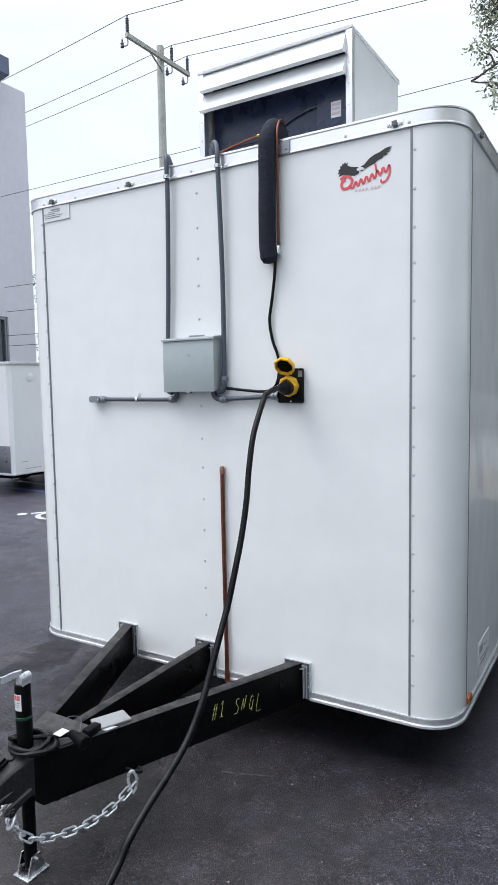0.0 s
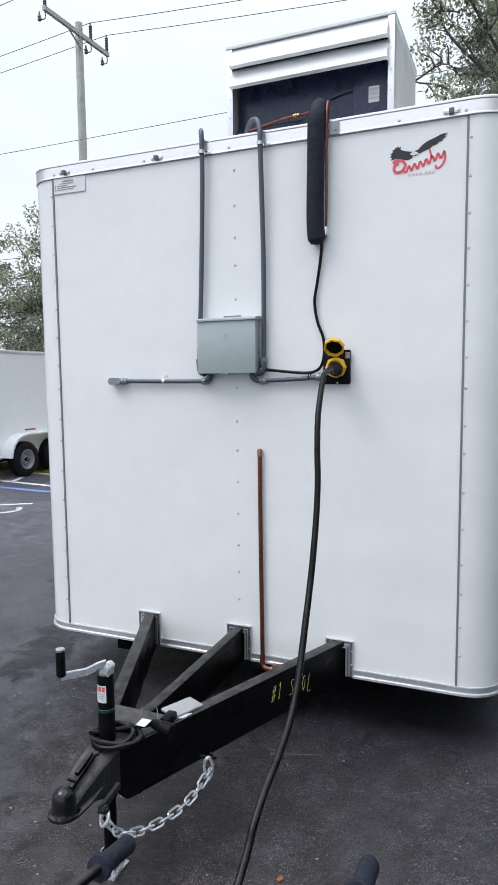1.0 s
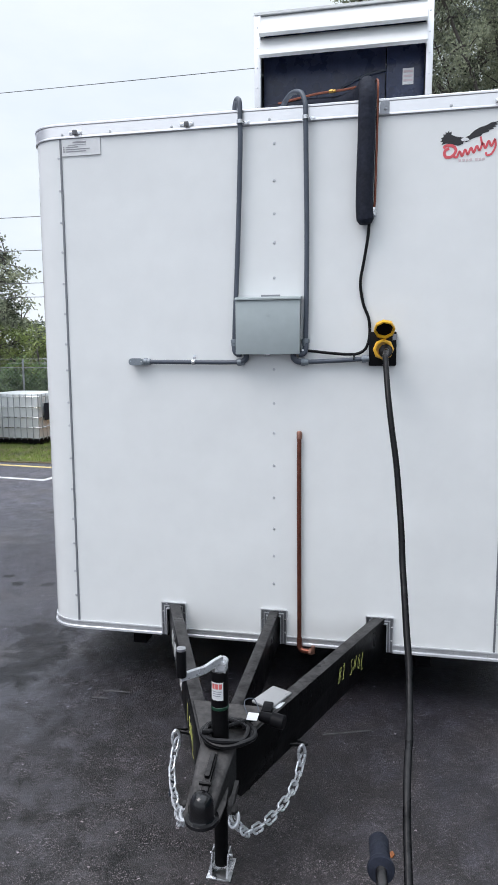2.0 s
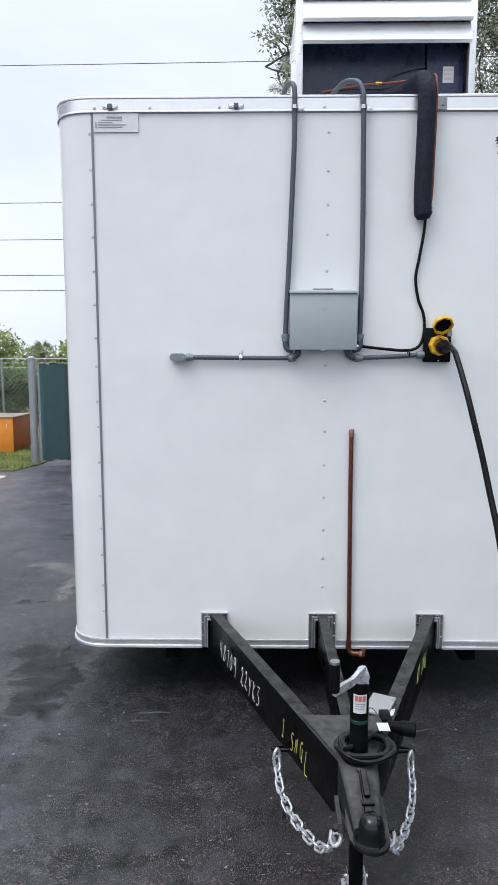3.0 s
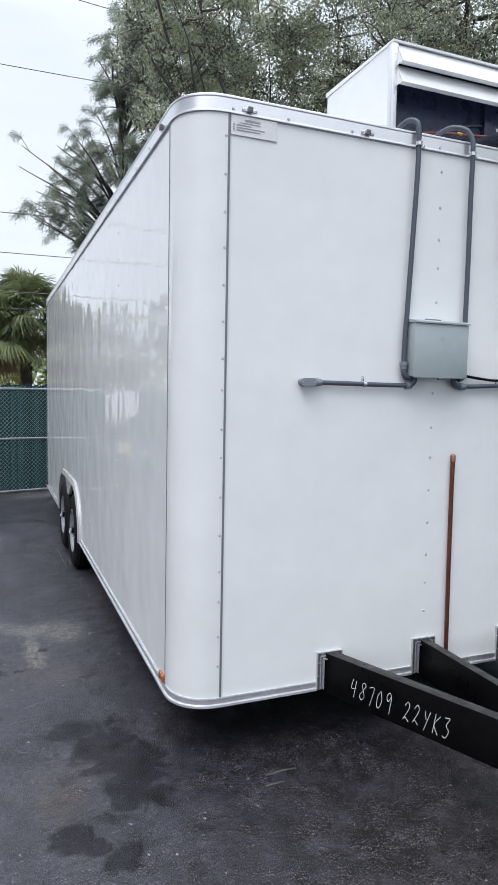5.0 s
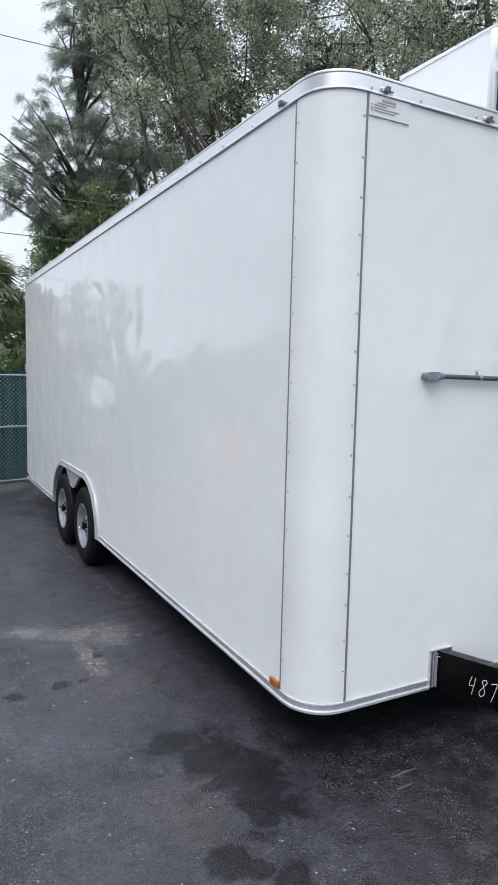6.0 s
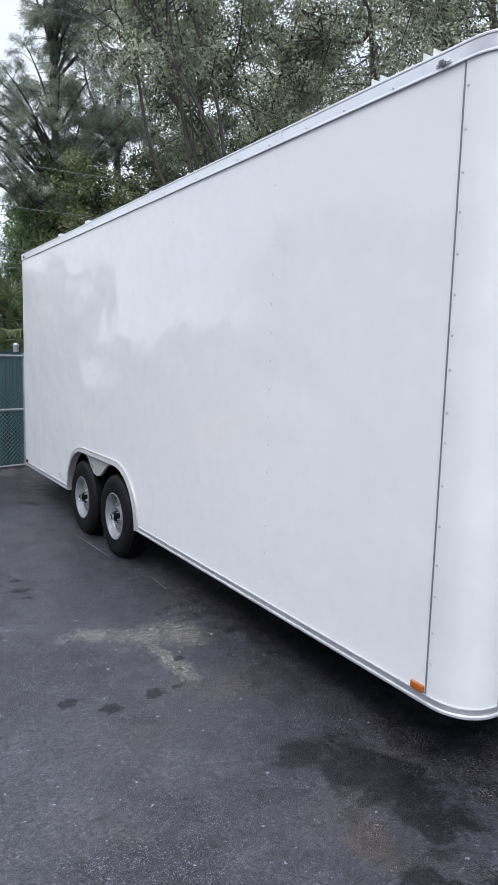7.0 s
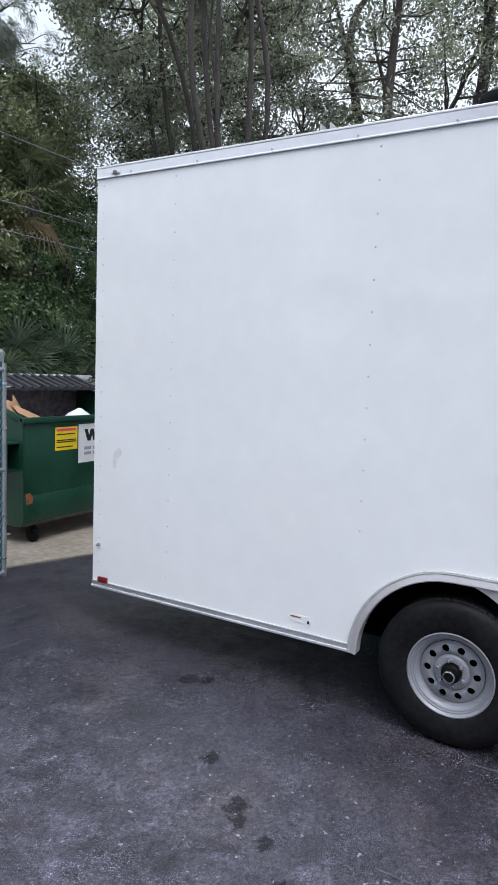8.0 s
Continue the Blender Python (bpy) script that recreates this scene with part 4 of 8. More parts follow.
# wheels
def wheel(owner, x, y, z, side, rad):
    """Tyre, ten-hole steel rim, hub and lugs, turned about the x axis."""
    c = Vector((x, y, z))
    ax = Vector((-side, 0, 0))
    tk, k = rad / 0.384, rad / 0.384 * 0.94

    def S(rows):
        return [(r * k, h) for r, h in rows]
    prof = [(r * tk, h) for r, h in ((0.206, 0.008), (0.216, -0.002), (0.245, -0.012), (0.305, -0.017), (0.345, -0.006), (0.370, 0.012))] + [(rad - 0.008, 0.030), (rad - 0.008, 0.052)]
    prof += [(rad - 0.009, 0.165)] + [(r * tk, h) for r, h in ((0.365, 0.190), (0.31, 0.206), (0.226, 0.192))]
    tyre = part("tyre", lathe(B(), prof, c, ax, 56, False), M_TYRE, owner, "black treaded trailer tyre", smooth=40)
    bm = B()
    blocks = 54
    for i in range(blocks):
        for row in range(5):
            a = 2 * math.pi * (i + 0.5 * (row % 2)) / blocks
            da = math.pi / blocks * (0.88 if row in (0, 4) else 0.94)
            h0 = 0.024 + row * 0.030
            quad = []
            for rr in (rad - 0.012, rad):
                for hh, skew in ((h0, 0.0), (h0 + 0.025, 0.03)):
                    for s in (-1, 1):
                        t = a + s * da + skew
                        quad.append(bm.verts.new(c + ax * (hh + (0.006 if row == 0 and rr == rad and hh == h0 else 0)) + (Vector((0, 0, 1)) * math.cos(t) + Vector((0, 1, 0)) * math.sin(t)) * rr))
            for f in ((4, 5, 7, 6), (0, 1, 5, 4), (2, 6, 7, 3), (0, 4, 6, 2), (1, 3, 7, 5)):
                bm.faces.new([quad[v] for v in f])
    part("tread", bm, M_TYRE, tyre, "black tread blocks", smooth=0, kind="stuff")
    rimp = [(0.205, 0.075), (0.207, 0.035), (0.213, 0.022), (0.226, 0.008), (0.232, 0.002), (0.232, -0.006), (0.226, -0.008), (0.219, -0.003), (0.214, 0.005), (0.208, 0.006), (0.204, 0.014), (0.198, 0.015), (0.193, 0.026), (0.185, 0.030), (0.177, 0.048), (0.171, 0.062), (0.171, 0.085)]
    rim = part("rim", lathe(B(), S(rimp), c, ax, 48, False), M_RIM, owner, "silver ten-hole steel rim", smooth=40)
    bm = B()
    up, fore = Vector((0, 0, 1)), Vector((0, 1, 0))

    def at(r, a):
        big = r * k
        h = 0.040 - 0.018 * math.sin(min(1, max(0, (0.163 - r) / 0.075)) * math.pi)
        h = h + 0.012 * max(0, (0.11 - r) / 0.05) if r < 0.11 else h
        return c + ax * (h + 0.014) + (up * math.cos(a) + fore * math.sin(a)) * big
    for s in range(10):
        a0, a1, am = 2 * math.pi * s / 10, 2 * math.pi * (s + 1) / 10, 2 * math.pi * (s + 0.5) / 10
        r0, r1, rm, hr = 0.090, 0.171, 0.131, 0.0205
        edge_pts = [(r0 + (r1 - r0) * i / 4, a0) for i in range(4)] + [(r1, a0 + (a1 - a0) * i / 4) for i in range(4)] + [(r1 + (r0 - r1) * i / 4, a1) for i in range(4)] + [(r0, a1 + (a0 - a1) * i / 4) for i in range(4)]
        outer = [bm.verts.new(at(r, a)) for r, a in edge_pts]
        inner, deep = [], []
        for r, a in edge_pts:
            th = math.atan2((a - am) * rm, r - rm)
            rr, aa = rm + hr * math.cos(th), am + hr * math.sin(th) / rm
            inner.append(bm.verts.new(at(rr, aa)))
            deep.append(bm.verts.new(at(rr, aa) + ax * 0.014))
        bridge(bm, outer, inner)
        bridge(bm, inner, deep)
    bmesh.ops.remove_doubles(bm, verts=bm.verts, dist=0.0004)
    part("rim_disc", bm, M_RIM, rim, "silver rim disc with ten round holes", smooth=45)
    bm = lathe(B(), S([(0.098, 0.052), (0.094, 0.040), (0.085, 0.034), (0.056, 0.036), (0.05, 0.05)]), c, ax, 36, False)
    part("rim_centre", bm, M_RIM, rim, "raised silver centre of the rim", smooth=40)
    bm = lathe(B(), S([(0.052, 0.07), (0.052, 0.014), (0.046, 0.006), (0.030, 0.002), (0.030, -0.024), (0.026, -0.028), (0.0, -0.028)]), c, ax, 24, False)
    part("hub", bm, M_RUBBER, rim, "black hub with a grease cap", smooth=40)
    bm = lathe(B(), S([(0.031, -0.014), (0.033, -0.020), (0.032, -0.030), (0.026, -0.032), (0.024, -0.024)]), c, ax, 24, False)
    part("hub_ring", bm, M_ZINC, rim, "bright ring on the hub cap", smooth=40)
    bm = lathe(B(), S([(0.18, 0.09), (0.0, 0.09)]), c, ax, 24, False)
    part("brake_drum", bm, M_UNDER, rim, "dark brake drum behind the rim", smooth=40)
    for i in range(6):
        a = 2 * math.pi * (i + 0.2) / 6
        q = c + ax * 0.036 + (up * math.cos(a) + fore * math.sin(a)) * 0.071 * k
        bm = B()
        cyl(bm, q, q - ax * 0.022, 0.011, 0.010, 6)
        cyl(bm, q - ax * 0.022, q - ax * 0.034, 0.006, 0.006, 8)
        part("lug_nut", bm, M_ZINC, rim, "zinc lug nut")


for y in (4.030, 4.950):
    for s in (-1, 1):
        wheel(trailer, s * 1.370, y, 0.328, s, 0.388)
    bm = B()
    cyl(bm, (-1.15, y, 0.328), (1.15, y, 0.328), 0.038, seg=12)
    part("axle", bm, M_UNDER, trailer, "dark steel axle")

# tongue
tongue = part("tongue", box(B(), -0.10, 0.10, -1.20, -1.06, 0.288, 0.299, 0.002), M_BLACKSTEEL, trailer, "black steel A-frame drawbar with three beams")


def beam(p0, p1, width, z0, z1, cut=0.0, name="beam"):
    p0, p1 = Vector((*p0, 0)), Vector((*p1, 0))
    w = (p1 - p0).normalized()
    s = Vector((-w.y, w.x, 0)) * width / 2
    bm = B()
    lip = 0.004
    run = (p1 - p0).length
    side_view = [(0, z0), (run - cut, z0), (run, z0 + cut), (run, z1), (0, z1)] if cut else [(0, z0), (run, z0), (run, z1), (0, z1)]

    def along(a, z, d):
        v = p0 + w * a + s * d
        return (v.x, v.y, z)
    prism(bm, side_view, -1, 1, along)
    bmesh.ops.bevel(bm, geom=list(bm.edges), offset=lip, segments=2, profile=0.5, affect="EDGES")
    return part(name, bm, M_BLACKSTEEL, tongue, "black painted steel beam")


beam((0.589, 0.05), (0.040, -1.266), 0.058, 0.292, 0.500, 0.03)
beam((-0.589, 0.05), (-0.040, -1.266), 0.058, 0.292, 0.500, 0.03)
beam((0.003, 0.19), (0.003, -1.16), 0.050, 0.306, 0.496)
bm = B()
rows = []
for y, hw, zt, zb in ((-1.00, 0.176, 0.505, 0.498), (-1.04, 0.160, 0.508, 0.498), (-1.12, 0.127, 0.509, 0.498), (-1.20, 0.094, 0.509, 0.498), (-1.258, 0.069, 0.509, 0.496), (-1.268, 0.066, 0.509, 0.345), (-1.31, 0.062, 0.504, 0.355), (-1.37, 0.057, 0.492, 0.370), (-1.43, 0.051, 0.472, 0.390), (-1.48, 0.046, 0.452, 0.400), (-1.51, 0.044, 0.440, 0.404)):
    rows.append([bm.verts.new((u * hw + du, y, z)) for u, du, z in ((-1, 0, zb), (-1, -0.001, zt - 0.012), (-1, 0.006, zt - 0.003), (-1, 0.016, zt), (1, -0.016, zt), (1, -0.006, zt - 0.003), (1, 0.001, zt - 0.012), (1, 0, zb))])
for a, c in zip(rows, rows[1:]):
    bridge(bm, a, c)
bm.faces.new(rows[0])
bm.faces.new(rows[-1])
plate = part("coupler_plate", bm, M_STEELDUST, tongue, "dusty black coupler plate")
bm = B()
lathe(bm, [(0.0, 0.048), (0.008, 0.0475), (0.016, 0.045), (0.024, 0.0405), (0.031, 0.033), (0.036, 0.022), (0.039, 0.010), (0.040, -0.004), (0.040, -0.03), (0.043, -0.035), (0.054, -0.037), (0.056, -0.046), (0.038, -0.048)], (0.006, -1.523, 0.446), (0, 0, 1), 28, False)
part("ball_socket", bm, M_GLOSSBLACK, tongue, "rounded black coupler socket")
bm = B()
prism(bm, [(-0.054, -1.40), (0.060, -1.40), (0.068, -1.48), (0.064, -1.545), (0.046, -1.578), (0.020, -1.592), (-0.014, -1.592), (-0.040, -1.578), (-0.058, -1.545), (-0.062, -1.48)], 0.398, 0.407, lambda a, y, d: (a, y + 0.026, d + 0.06 * (y + 1.55)))
part("coupler_lip", bm, M_STEELDUST, tongue, "flat lower lip of the coupler")
bm = B()
tilt = pose(0.004, -1.405, 0.485, 18, 0, 0)
box(bm, -0.013, 0.013, -0.085, 0.060, 0.002, 0.018, 0.004, tilt)
box(bm, -0.010, 0.010, -0.040, 0.055, 0.016, 0.034, 0.006, tilt)
cyl(bm, tilt @ Vector((-0.02, -0.06, 0.022)), tilt @ Vector((0.02, -0.06, 0.022)), 0.007, seg=10)
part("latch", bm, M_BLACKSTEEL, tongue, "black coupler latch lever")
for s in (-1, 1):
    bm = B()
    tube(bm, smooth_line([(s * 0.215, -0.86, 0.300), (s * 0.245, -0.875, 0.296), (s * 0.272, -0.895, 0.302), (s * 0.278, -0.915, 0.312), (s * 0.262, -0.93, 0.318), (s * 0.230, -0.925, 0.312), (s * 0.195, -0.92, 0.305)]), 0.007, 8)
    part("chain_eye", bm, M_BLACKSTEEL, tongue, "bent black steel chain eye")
    bm = B()
    prism(bm, [(-1.425, 0.352), (-1.40, 0.340), (-1.30, 0.372), (-1.30, 0.392), (-1.41, 0.372)], s * 0.066, s * 0.080, ON_SIDE)
    cyl(bm, (s * 0.062, -1.405, 0.357), (s * 0.098, -1.405, 0.357), 0.009, seg=10)
    cyl(bm, (s * 0.081, -1.405, 0.357), (s * 0.092, -1.405, 0.357), 0.016, seg=6)
    part("chain_anchor", bm, M_STEELDUST, tongue, "short black chain anchor lug with a bolt")
for x, y in ((0.0, -1.33),):
    bm = B()
    cyl(bm, (x, y, 0.498), (x, y, 0.508), 0.012, seg=6)
    part("bolt", bm, M_STEELDUST, plate)


GLYPH = {
    "4": [[(0.1, 1), (0.0, 0.48), (0.62, 0.52)], [(0.52, 0.95), (0.44, 0.0)]],
    "8": [[(0.5, 0.95), (0.18, 0.82), (0.45, 0.52), (0.66, 0.2), (0.36, 0.0), (0.08, 0.2), (0.4, 0.52), (0.68, 0.8), (0.5, 0.95)]],
    "7": [[(0.0, 0.93), (0.58, 0.97), (0.34, 0.0)]],
    "0": [[(0.35, 0.95), (0.05, 0.6), (0.12, 0.1), (0.42, 0.05), (0.6, 0.5), (0.35, 0.95)]],
    "9": [[(0.58, 0.85), (0.28, 1.0), (0.05, 0.75), (0.28, 0.52), (0.58, 0.8), (0.6, -0.1)]],
    "2": [[(0.0, 0.75), (0.28, 1.0), (0.52, 0.75), (0.18, 0.22), (0.02, 0.05), (0.25, 0.18), (0.66, 0.0)]],
    "Y": [[(0.0, 1.0), (0.3, 0.55)], [(0.6, 1.0), (0.2, 0.0)]],
    "K": [[(0.1, 1.0), (0.08, 0.0)], [(0.6, 0.95), (0.1, 0.45), (0.62, 0.0)]],
    "3": [[(0.0, 0.95), (0.5, 0.97), (0.24, 0.6), (0.58, 0.36), (0.4, 0.0), (0.0, 0.02)]],
    "1": [[(0.05, 0.85), (0.28, 1.0), (0.25, 0.0)], [(0.05, 0.0), (0.45, 0.02)]],
    "#": [[(0.2, 1.0), (0.1, 0.0)], [(0.5, 1.0), (0.4, 0.0)], [(0.0, 0.68), (0.65, 0.72)], [(0.0, 0.3), (0.62, 0.34)]],
    "S": [[(0.6, 0.95), (0.2, 0.98), (0.1, 0.72), (0.5, 0.4), (0.45, 0.05), (0.0, 0.02)]],
    "N": [[(-0.05, 0.1), (0.1, 0.85), (0.3, 0.25), (0.36, 0.2), (0.5, 0.95), (0.45, 0.9)]],
    "G": [[(0.5, 0.95), (0.25, 1.05), (0.05, 0.6), (0.2, 0.15), (0.5, 0.3), (0.55, 0.75), (0.5, 0.1), (0.62, 0.0)]],
    "L": [[(0.2, 1.0), (0.12, 0.05), (0.3, -0.22), (0.85, -0.2)]],
}


def writing(body, tall, wide, place, along, slope, material):
    """Marker strokes laid by eye on a beam's face."""
    along = Vector(along).normalized()
    up = Vector((0, 0, 1))
    bm = B()
    for i, ch in enumerate(body):
        for k, line in enumerate(GLYPH.get(ch, [])):
            pts = [Vector(place) + along * ((i + u * 0.9) * wide + (v - 0.5) * 0.30 * wide) + up * (v * tall + slope * i + 0.006 * math.sin(i * 2.1)) for u, v in line]
            tube(bm, smooth_line(pts, 5) if len(pts) > 2 else pts, 0.0015, 5)
    return part("marker_writing", bm, material, tongue, "hand-painted marker writing", kind="stuff")


d_right = Vector((0.417, 1.0, 0)).normalized()
n_right = Vector((d_right.y, -d_right.x, 0))
writing("#1 SNGL", 0.070, 0.042, Vector((0.388 - 0.031, -0.518 + 0.013, 0.378)) + n_right * 0.0293, d_right, -0.004, M_CHALKY)
d_left = Vector((0.417, -1.0, 0)).normalized()
n_left = Vector((d_left.y, -d_left.x, 0))
writing("48709 22YK3", 0.092, 0.0490, Vector((-0.535 + 0.031, -0.167 + 0.013, 0.335)) + n_left * 0.0293, d_left, -0.001, M_CHALKW)
writing("1 SNGL", 0.080, 0.040, Vector((-0.242 + 0.031, -0.868 + 0.013, 0.335)) + n_left * 0.0293, d_left, -0.003, M_CHALKY)


# ---- things fixed to the trailer's front ----
jack = thing("tongue_jack", (0.004, -1.262, 0), "black tubular tongue jack standing on a zinc foot", "trailer jack")
JX, JY = 0.004, -1.262
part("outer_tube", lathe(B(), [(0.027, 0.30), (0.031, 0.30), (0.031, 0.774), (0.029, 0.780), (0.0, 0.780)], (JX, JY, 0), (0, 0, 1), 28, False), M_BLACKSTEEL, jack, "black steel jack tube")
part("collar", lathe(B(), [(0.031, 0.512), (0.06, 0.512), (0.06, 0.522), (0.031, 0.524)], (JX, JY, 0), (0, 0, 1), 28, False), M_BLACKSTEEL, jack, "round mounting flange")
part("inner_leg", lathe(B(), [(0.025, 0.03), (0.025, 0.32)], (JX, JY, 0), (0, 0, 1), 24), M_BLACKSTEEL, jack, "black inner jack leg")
bm = B()
box(bm, JX - 0.045, JX + 0.045, JY - 0.055, JY + 0.055, 0.0, 0.008, 0.002)
for s in (-1, 1):
    prism(bm, [(JY - 0.045, 0.006), (JY + 0.045, 0.006), (JY + 0.02, 0.085), (JY - 0.02, 0.085)], JX + s * 0.027, JX + s * 0.033, ON_SIDE)
cyl(bm, (JX - 0.042, JY, 0.065), (JX + 0.042, JY, 0.065), 0.006, seg=10)
part("foot_plate", bm, M_ZINC, jack, "zinc foot plate with side cheeks")
for z0, z1, mid, half, mt, lb in ((0.680, 0.746, 0, 0.75, M_LABEL, "white paper label"), (0.722, 0.741, -0.40, 0.16, M_PALERED, "red block on the label"), (0.722, 0.741, 0.0, 0.17, M_PALERED, "red block on the label"), (0.722, 0.741, 0.42, 0.18, M_PALERED, "red block on the label"),
                                  (0.711, 0.714, 0, 0.55, M_GREYINK, "line of print"), (0.703, 0.706, 0, 0.5, M_GREYINK, "line of print"), (0.695, 0.698, -0.05, 0.45, M_GREYINK, "line of print")):
    grow = 0.0006 if mt is M_LABEL else 0.0011
    bm = B()
    ang = [-math.pi / 2 + mid + half * (i / 8 * 2 - 1) - 0.1 for i in range(9)]
    rows = [[bm.verts.new((JX + (0.031 + grow) * math.cos(a), JY + (0.031 + grow) * math.sin(a), z)) for a in ang] for z in (z0, z1)]
    for i in range(8):
        bm.faces.new((rows[0][i], rows[0][i + 1], rows[1][i + 1], rows[1][i]))
    part("label", bm, mt, jack, lb)
part("green_band", lathe(B(), [(0.031, 0.640), (0.0322, 0.641), (0.0322, 0.651), (0.031, 0.652)], (JX, JY, 0), (0, 0, 1), 28, False), M_GREENBAND, jack, "thin green tape band")
bm = B()
prism(bm, [(JX - 0.012, JY - 0.02), (JX + 0.026, JY - 0.02), (JX + 0.026, JY + 0.02), (JX - 0.012, JY + 0.02)], 0.778, 0.796, ON_FLOOR)
cyl(bm, (JX + 0.01, JY - 0.024, 0.804), (JX + 0.01, JY + 0.024, 0.804), 0.018, seg=16)
part("crank_head", bm, M_ZINCPALE, jack, "zinc crank head with a bolt")
bm = B()
arm = smooth_line([(JX + 0.012, JY - 0.012, 0.826), (JX - 0.010, JY - 0.036, 0.820), (JX - 0.036, JY - 0.062, 0.808), (JX - 0.068, JY - 0.092, 0.806), (JX - 0.10, JY - 0.125, 0.805)])
for a, b in zip(arm, arm[1:]):
    w = (b - a).normalized()
    s = Vector((0, 0, 1)).cross(w).normalized() * 0.007
    u = Vector((0, 0, 1)) * 0.0125
    q = [a + s + u, a - s + u, a - s - u, a + s - u], [b + s + u, b - s + u, b - s - u, b + s - u]
    va, vb = [bm.verts.new(v) for v in q[0]], [bm.verts.new(v + w * 0.001) for v in q[1]]
    bridge(bm, va, vb)
    bm.faces.new(va)
    bm.faces.new(vb)
part("crank_arm", bm, M_ZINCPALE, jack, "bright zinc crank arm", smooth=0)
bm = lathe(B(), [(0.012, 0.0), (0.0165, 0.003)] + [(0.0165 + 0.0012 * (i % 2), 0.008 + 0.006 * i) for i in range(14)] + [(0.015, 0.096)], (JX - 0.10, JY - 0.125, 0.806), (0, 0, 1), 20)
part("crank_grip", bm, M_RUBBER, jack, "ribbed black plastic grip")
part("grip_cap", lathe(B(), [(0.0162, 0.095), (0.0162, 0.103), (0.0, 0.103)], (JX - 0.10, JY - 0.125, 0.806), (0, 0, 1), 16, False), M_ZINC, jack, "pale cap on the grip")


def catenary(points, n):
    """n places evenly spaced along a smooth line."""
    ln = smooth_line(points, 24)
    acc = [0.0]
    for a, b in zip(ln, ln[1:]):
        acc.append(acc[-1] + (b - a).length)
    out = []
    for i in range(n):
        s = acc[-1] * i / (n - 1)
        k = min(max(j for j in range(len(acc)) if acc[j] <= s + 1e-9), len(ln) - 2)
        f = (s - acc[k]) / max(acc[k + 1] - acc[k], 1e-9)
        out.append(ln[k].lerp(ln[k + 1], f))
    return out


bm = B()
loop = []
for i in range(20):
    a = 2 * math.pi * i / 20
    loop.append(Vector((0.0140 * math.cos(a), 0.0, 0.0140 * math.sin(a) + (0.0160 if math.sin(a) > 0 else -0.0160))))
rows = []
for i, p in enumerate(loop):
    w = (loop[(i + 1) % 20] - loop[i - 1]).normalized()
    v = Vector((0, 1, 0))
    rows.append(ring(bm, p, w.cross(v), v, 0.0045, 7))
for i in range(20):
    bridge(bm, rows[i], rows[(i + 1) % 20])
LINK = as_mesh("link", bm, M_ZINCPALE)


def safety_chain(points, n, label):
    top = points[0]
    ch = thing("safety_chain", top, label, "chain", "safety chains of the drawbar")
    pts = catenary(points, n)
    for i, p in enumerate(pts):
        w = (pts[min(i + 1, n - 1)] - pts[max(i - 1, 0)]).normalized()
        q = w.to_track_quat("Z", "Y").to_matrix().to_4x4() @ pose(0, 0, 0, 0, 0, 45 + 90 * (i % 2))
        ob = new("link", LINK)
        ob.matrix_world = Matrix.Translation(p - Vector(top)) @ q
        ob.parent = ch
    h = B()
    a = Vector(points[0])
    tube(h, smooth_line([a + Vector((0, 0.0, -0.035)), a + Vector((0.008, 0.010, -0.015)), a + Vector((0.012, 0.014, 0.015)), a + Vector((0.008, 0.010, 0.045)), a + Vector((0.0, -0.002, 0.062)), a + Vector((-0.010, -0.012, 0.048)), a + Vector((-0.012, -0.012, 0.018)), a + Vector((-0.006, -0.006, -0.012))]), 0.0065, 8)
    part("hook", h, M_ZINCPALE, ch, "zinc snap hook")
    h = B()
    b = Vector(points[-1])
    tube(h, smooth_line([b + Vector((0.0, 0.012, 0.030)), b + Vector((0.014, 0.0, 0.018)), b + Vector((0.012, -0.012, -0.004)), b + Vector((-0.004, -0.014, -0.016)), b + Vector((-0.016, -0.004, -0.004)), b + Vector((-0.012, 0.010, 0.020))]), 0.0065, 8)
    part("end_ring", h, M_ZINCPALE, ch, "bent zinc end ring")
    return ch


safety_chain([(0.262, -0.940, 0.262), (0.248, -1.04, 0.225), (0.212, -1.15, 0.205), (0.160, -1.26, 0.205), (0.116, -1.360, 0.245), (0.086, -1.405, 0.320)], 14, "zinc safety chain hanging slack under the black drawbar")
left_chain = safety_chain([(-0.262, -0.955, 0.275), (-0.250, -1.05, 0.232), (-0.212, -1.15, 0.205), (-0.160, -1.26, 0.205), (-0.116, -1.360, 0.245), (-0.086, -1.405, 0.320)], 14, "zinc safety chain hanging slack beside the writing on the drawbar")

part("tag", box(B(), -0.018, 0.018, -0.0012, 0.0012, -0.036, 0.036, 0.0004, pose(-0.238, -1.085, 0.178, 0, 6, 62)), M_CONDUIT, left_chain, "small dark grey metal tag", smooth=0)
M_LID2 = mat("pale_grey_plastic", (0.30, 0.305, 0.31), 0.35, vary=0.05, size=20)
brake = thing("breakaway_box", (0.135, -0.93, 0.46), "small black breakaway battery box with a white lid between the beams", "battery box")
ROT = pose(0.142, -0.925, -0.010, 0, 0, -26)
part("case", box(B(), -0.054, 0.042, -0.074, 0.070, 0.43, 0.510, 0.008, ROT), M_RUBBER, brake, "black plastic case")
part("lid", box(B(), -0.052, 0.044, -0.076, 0.074, 0.510, 0.522, 0.005, ROT), M_LID2, brake, "smooth pale grey plastic lid")
part("bracket", box(B(), -0.09, 0.03, -0.03, 0.03, 0.422, 0.43, 0.001, ROT), M_BLACKSTEEL, brake, "black steel bracket")

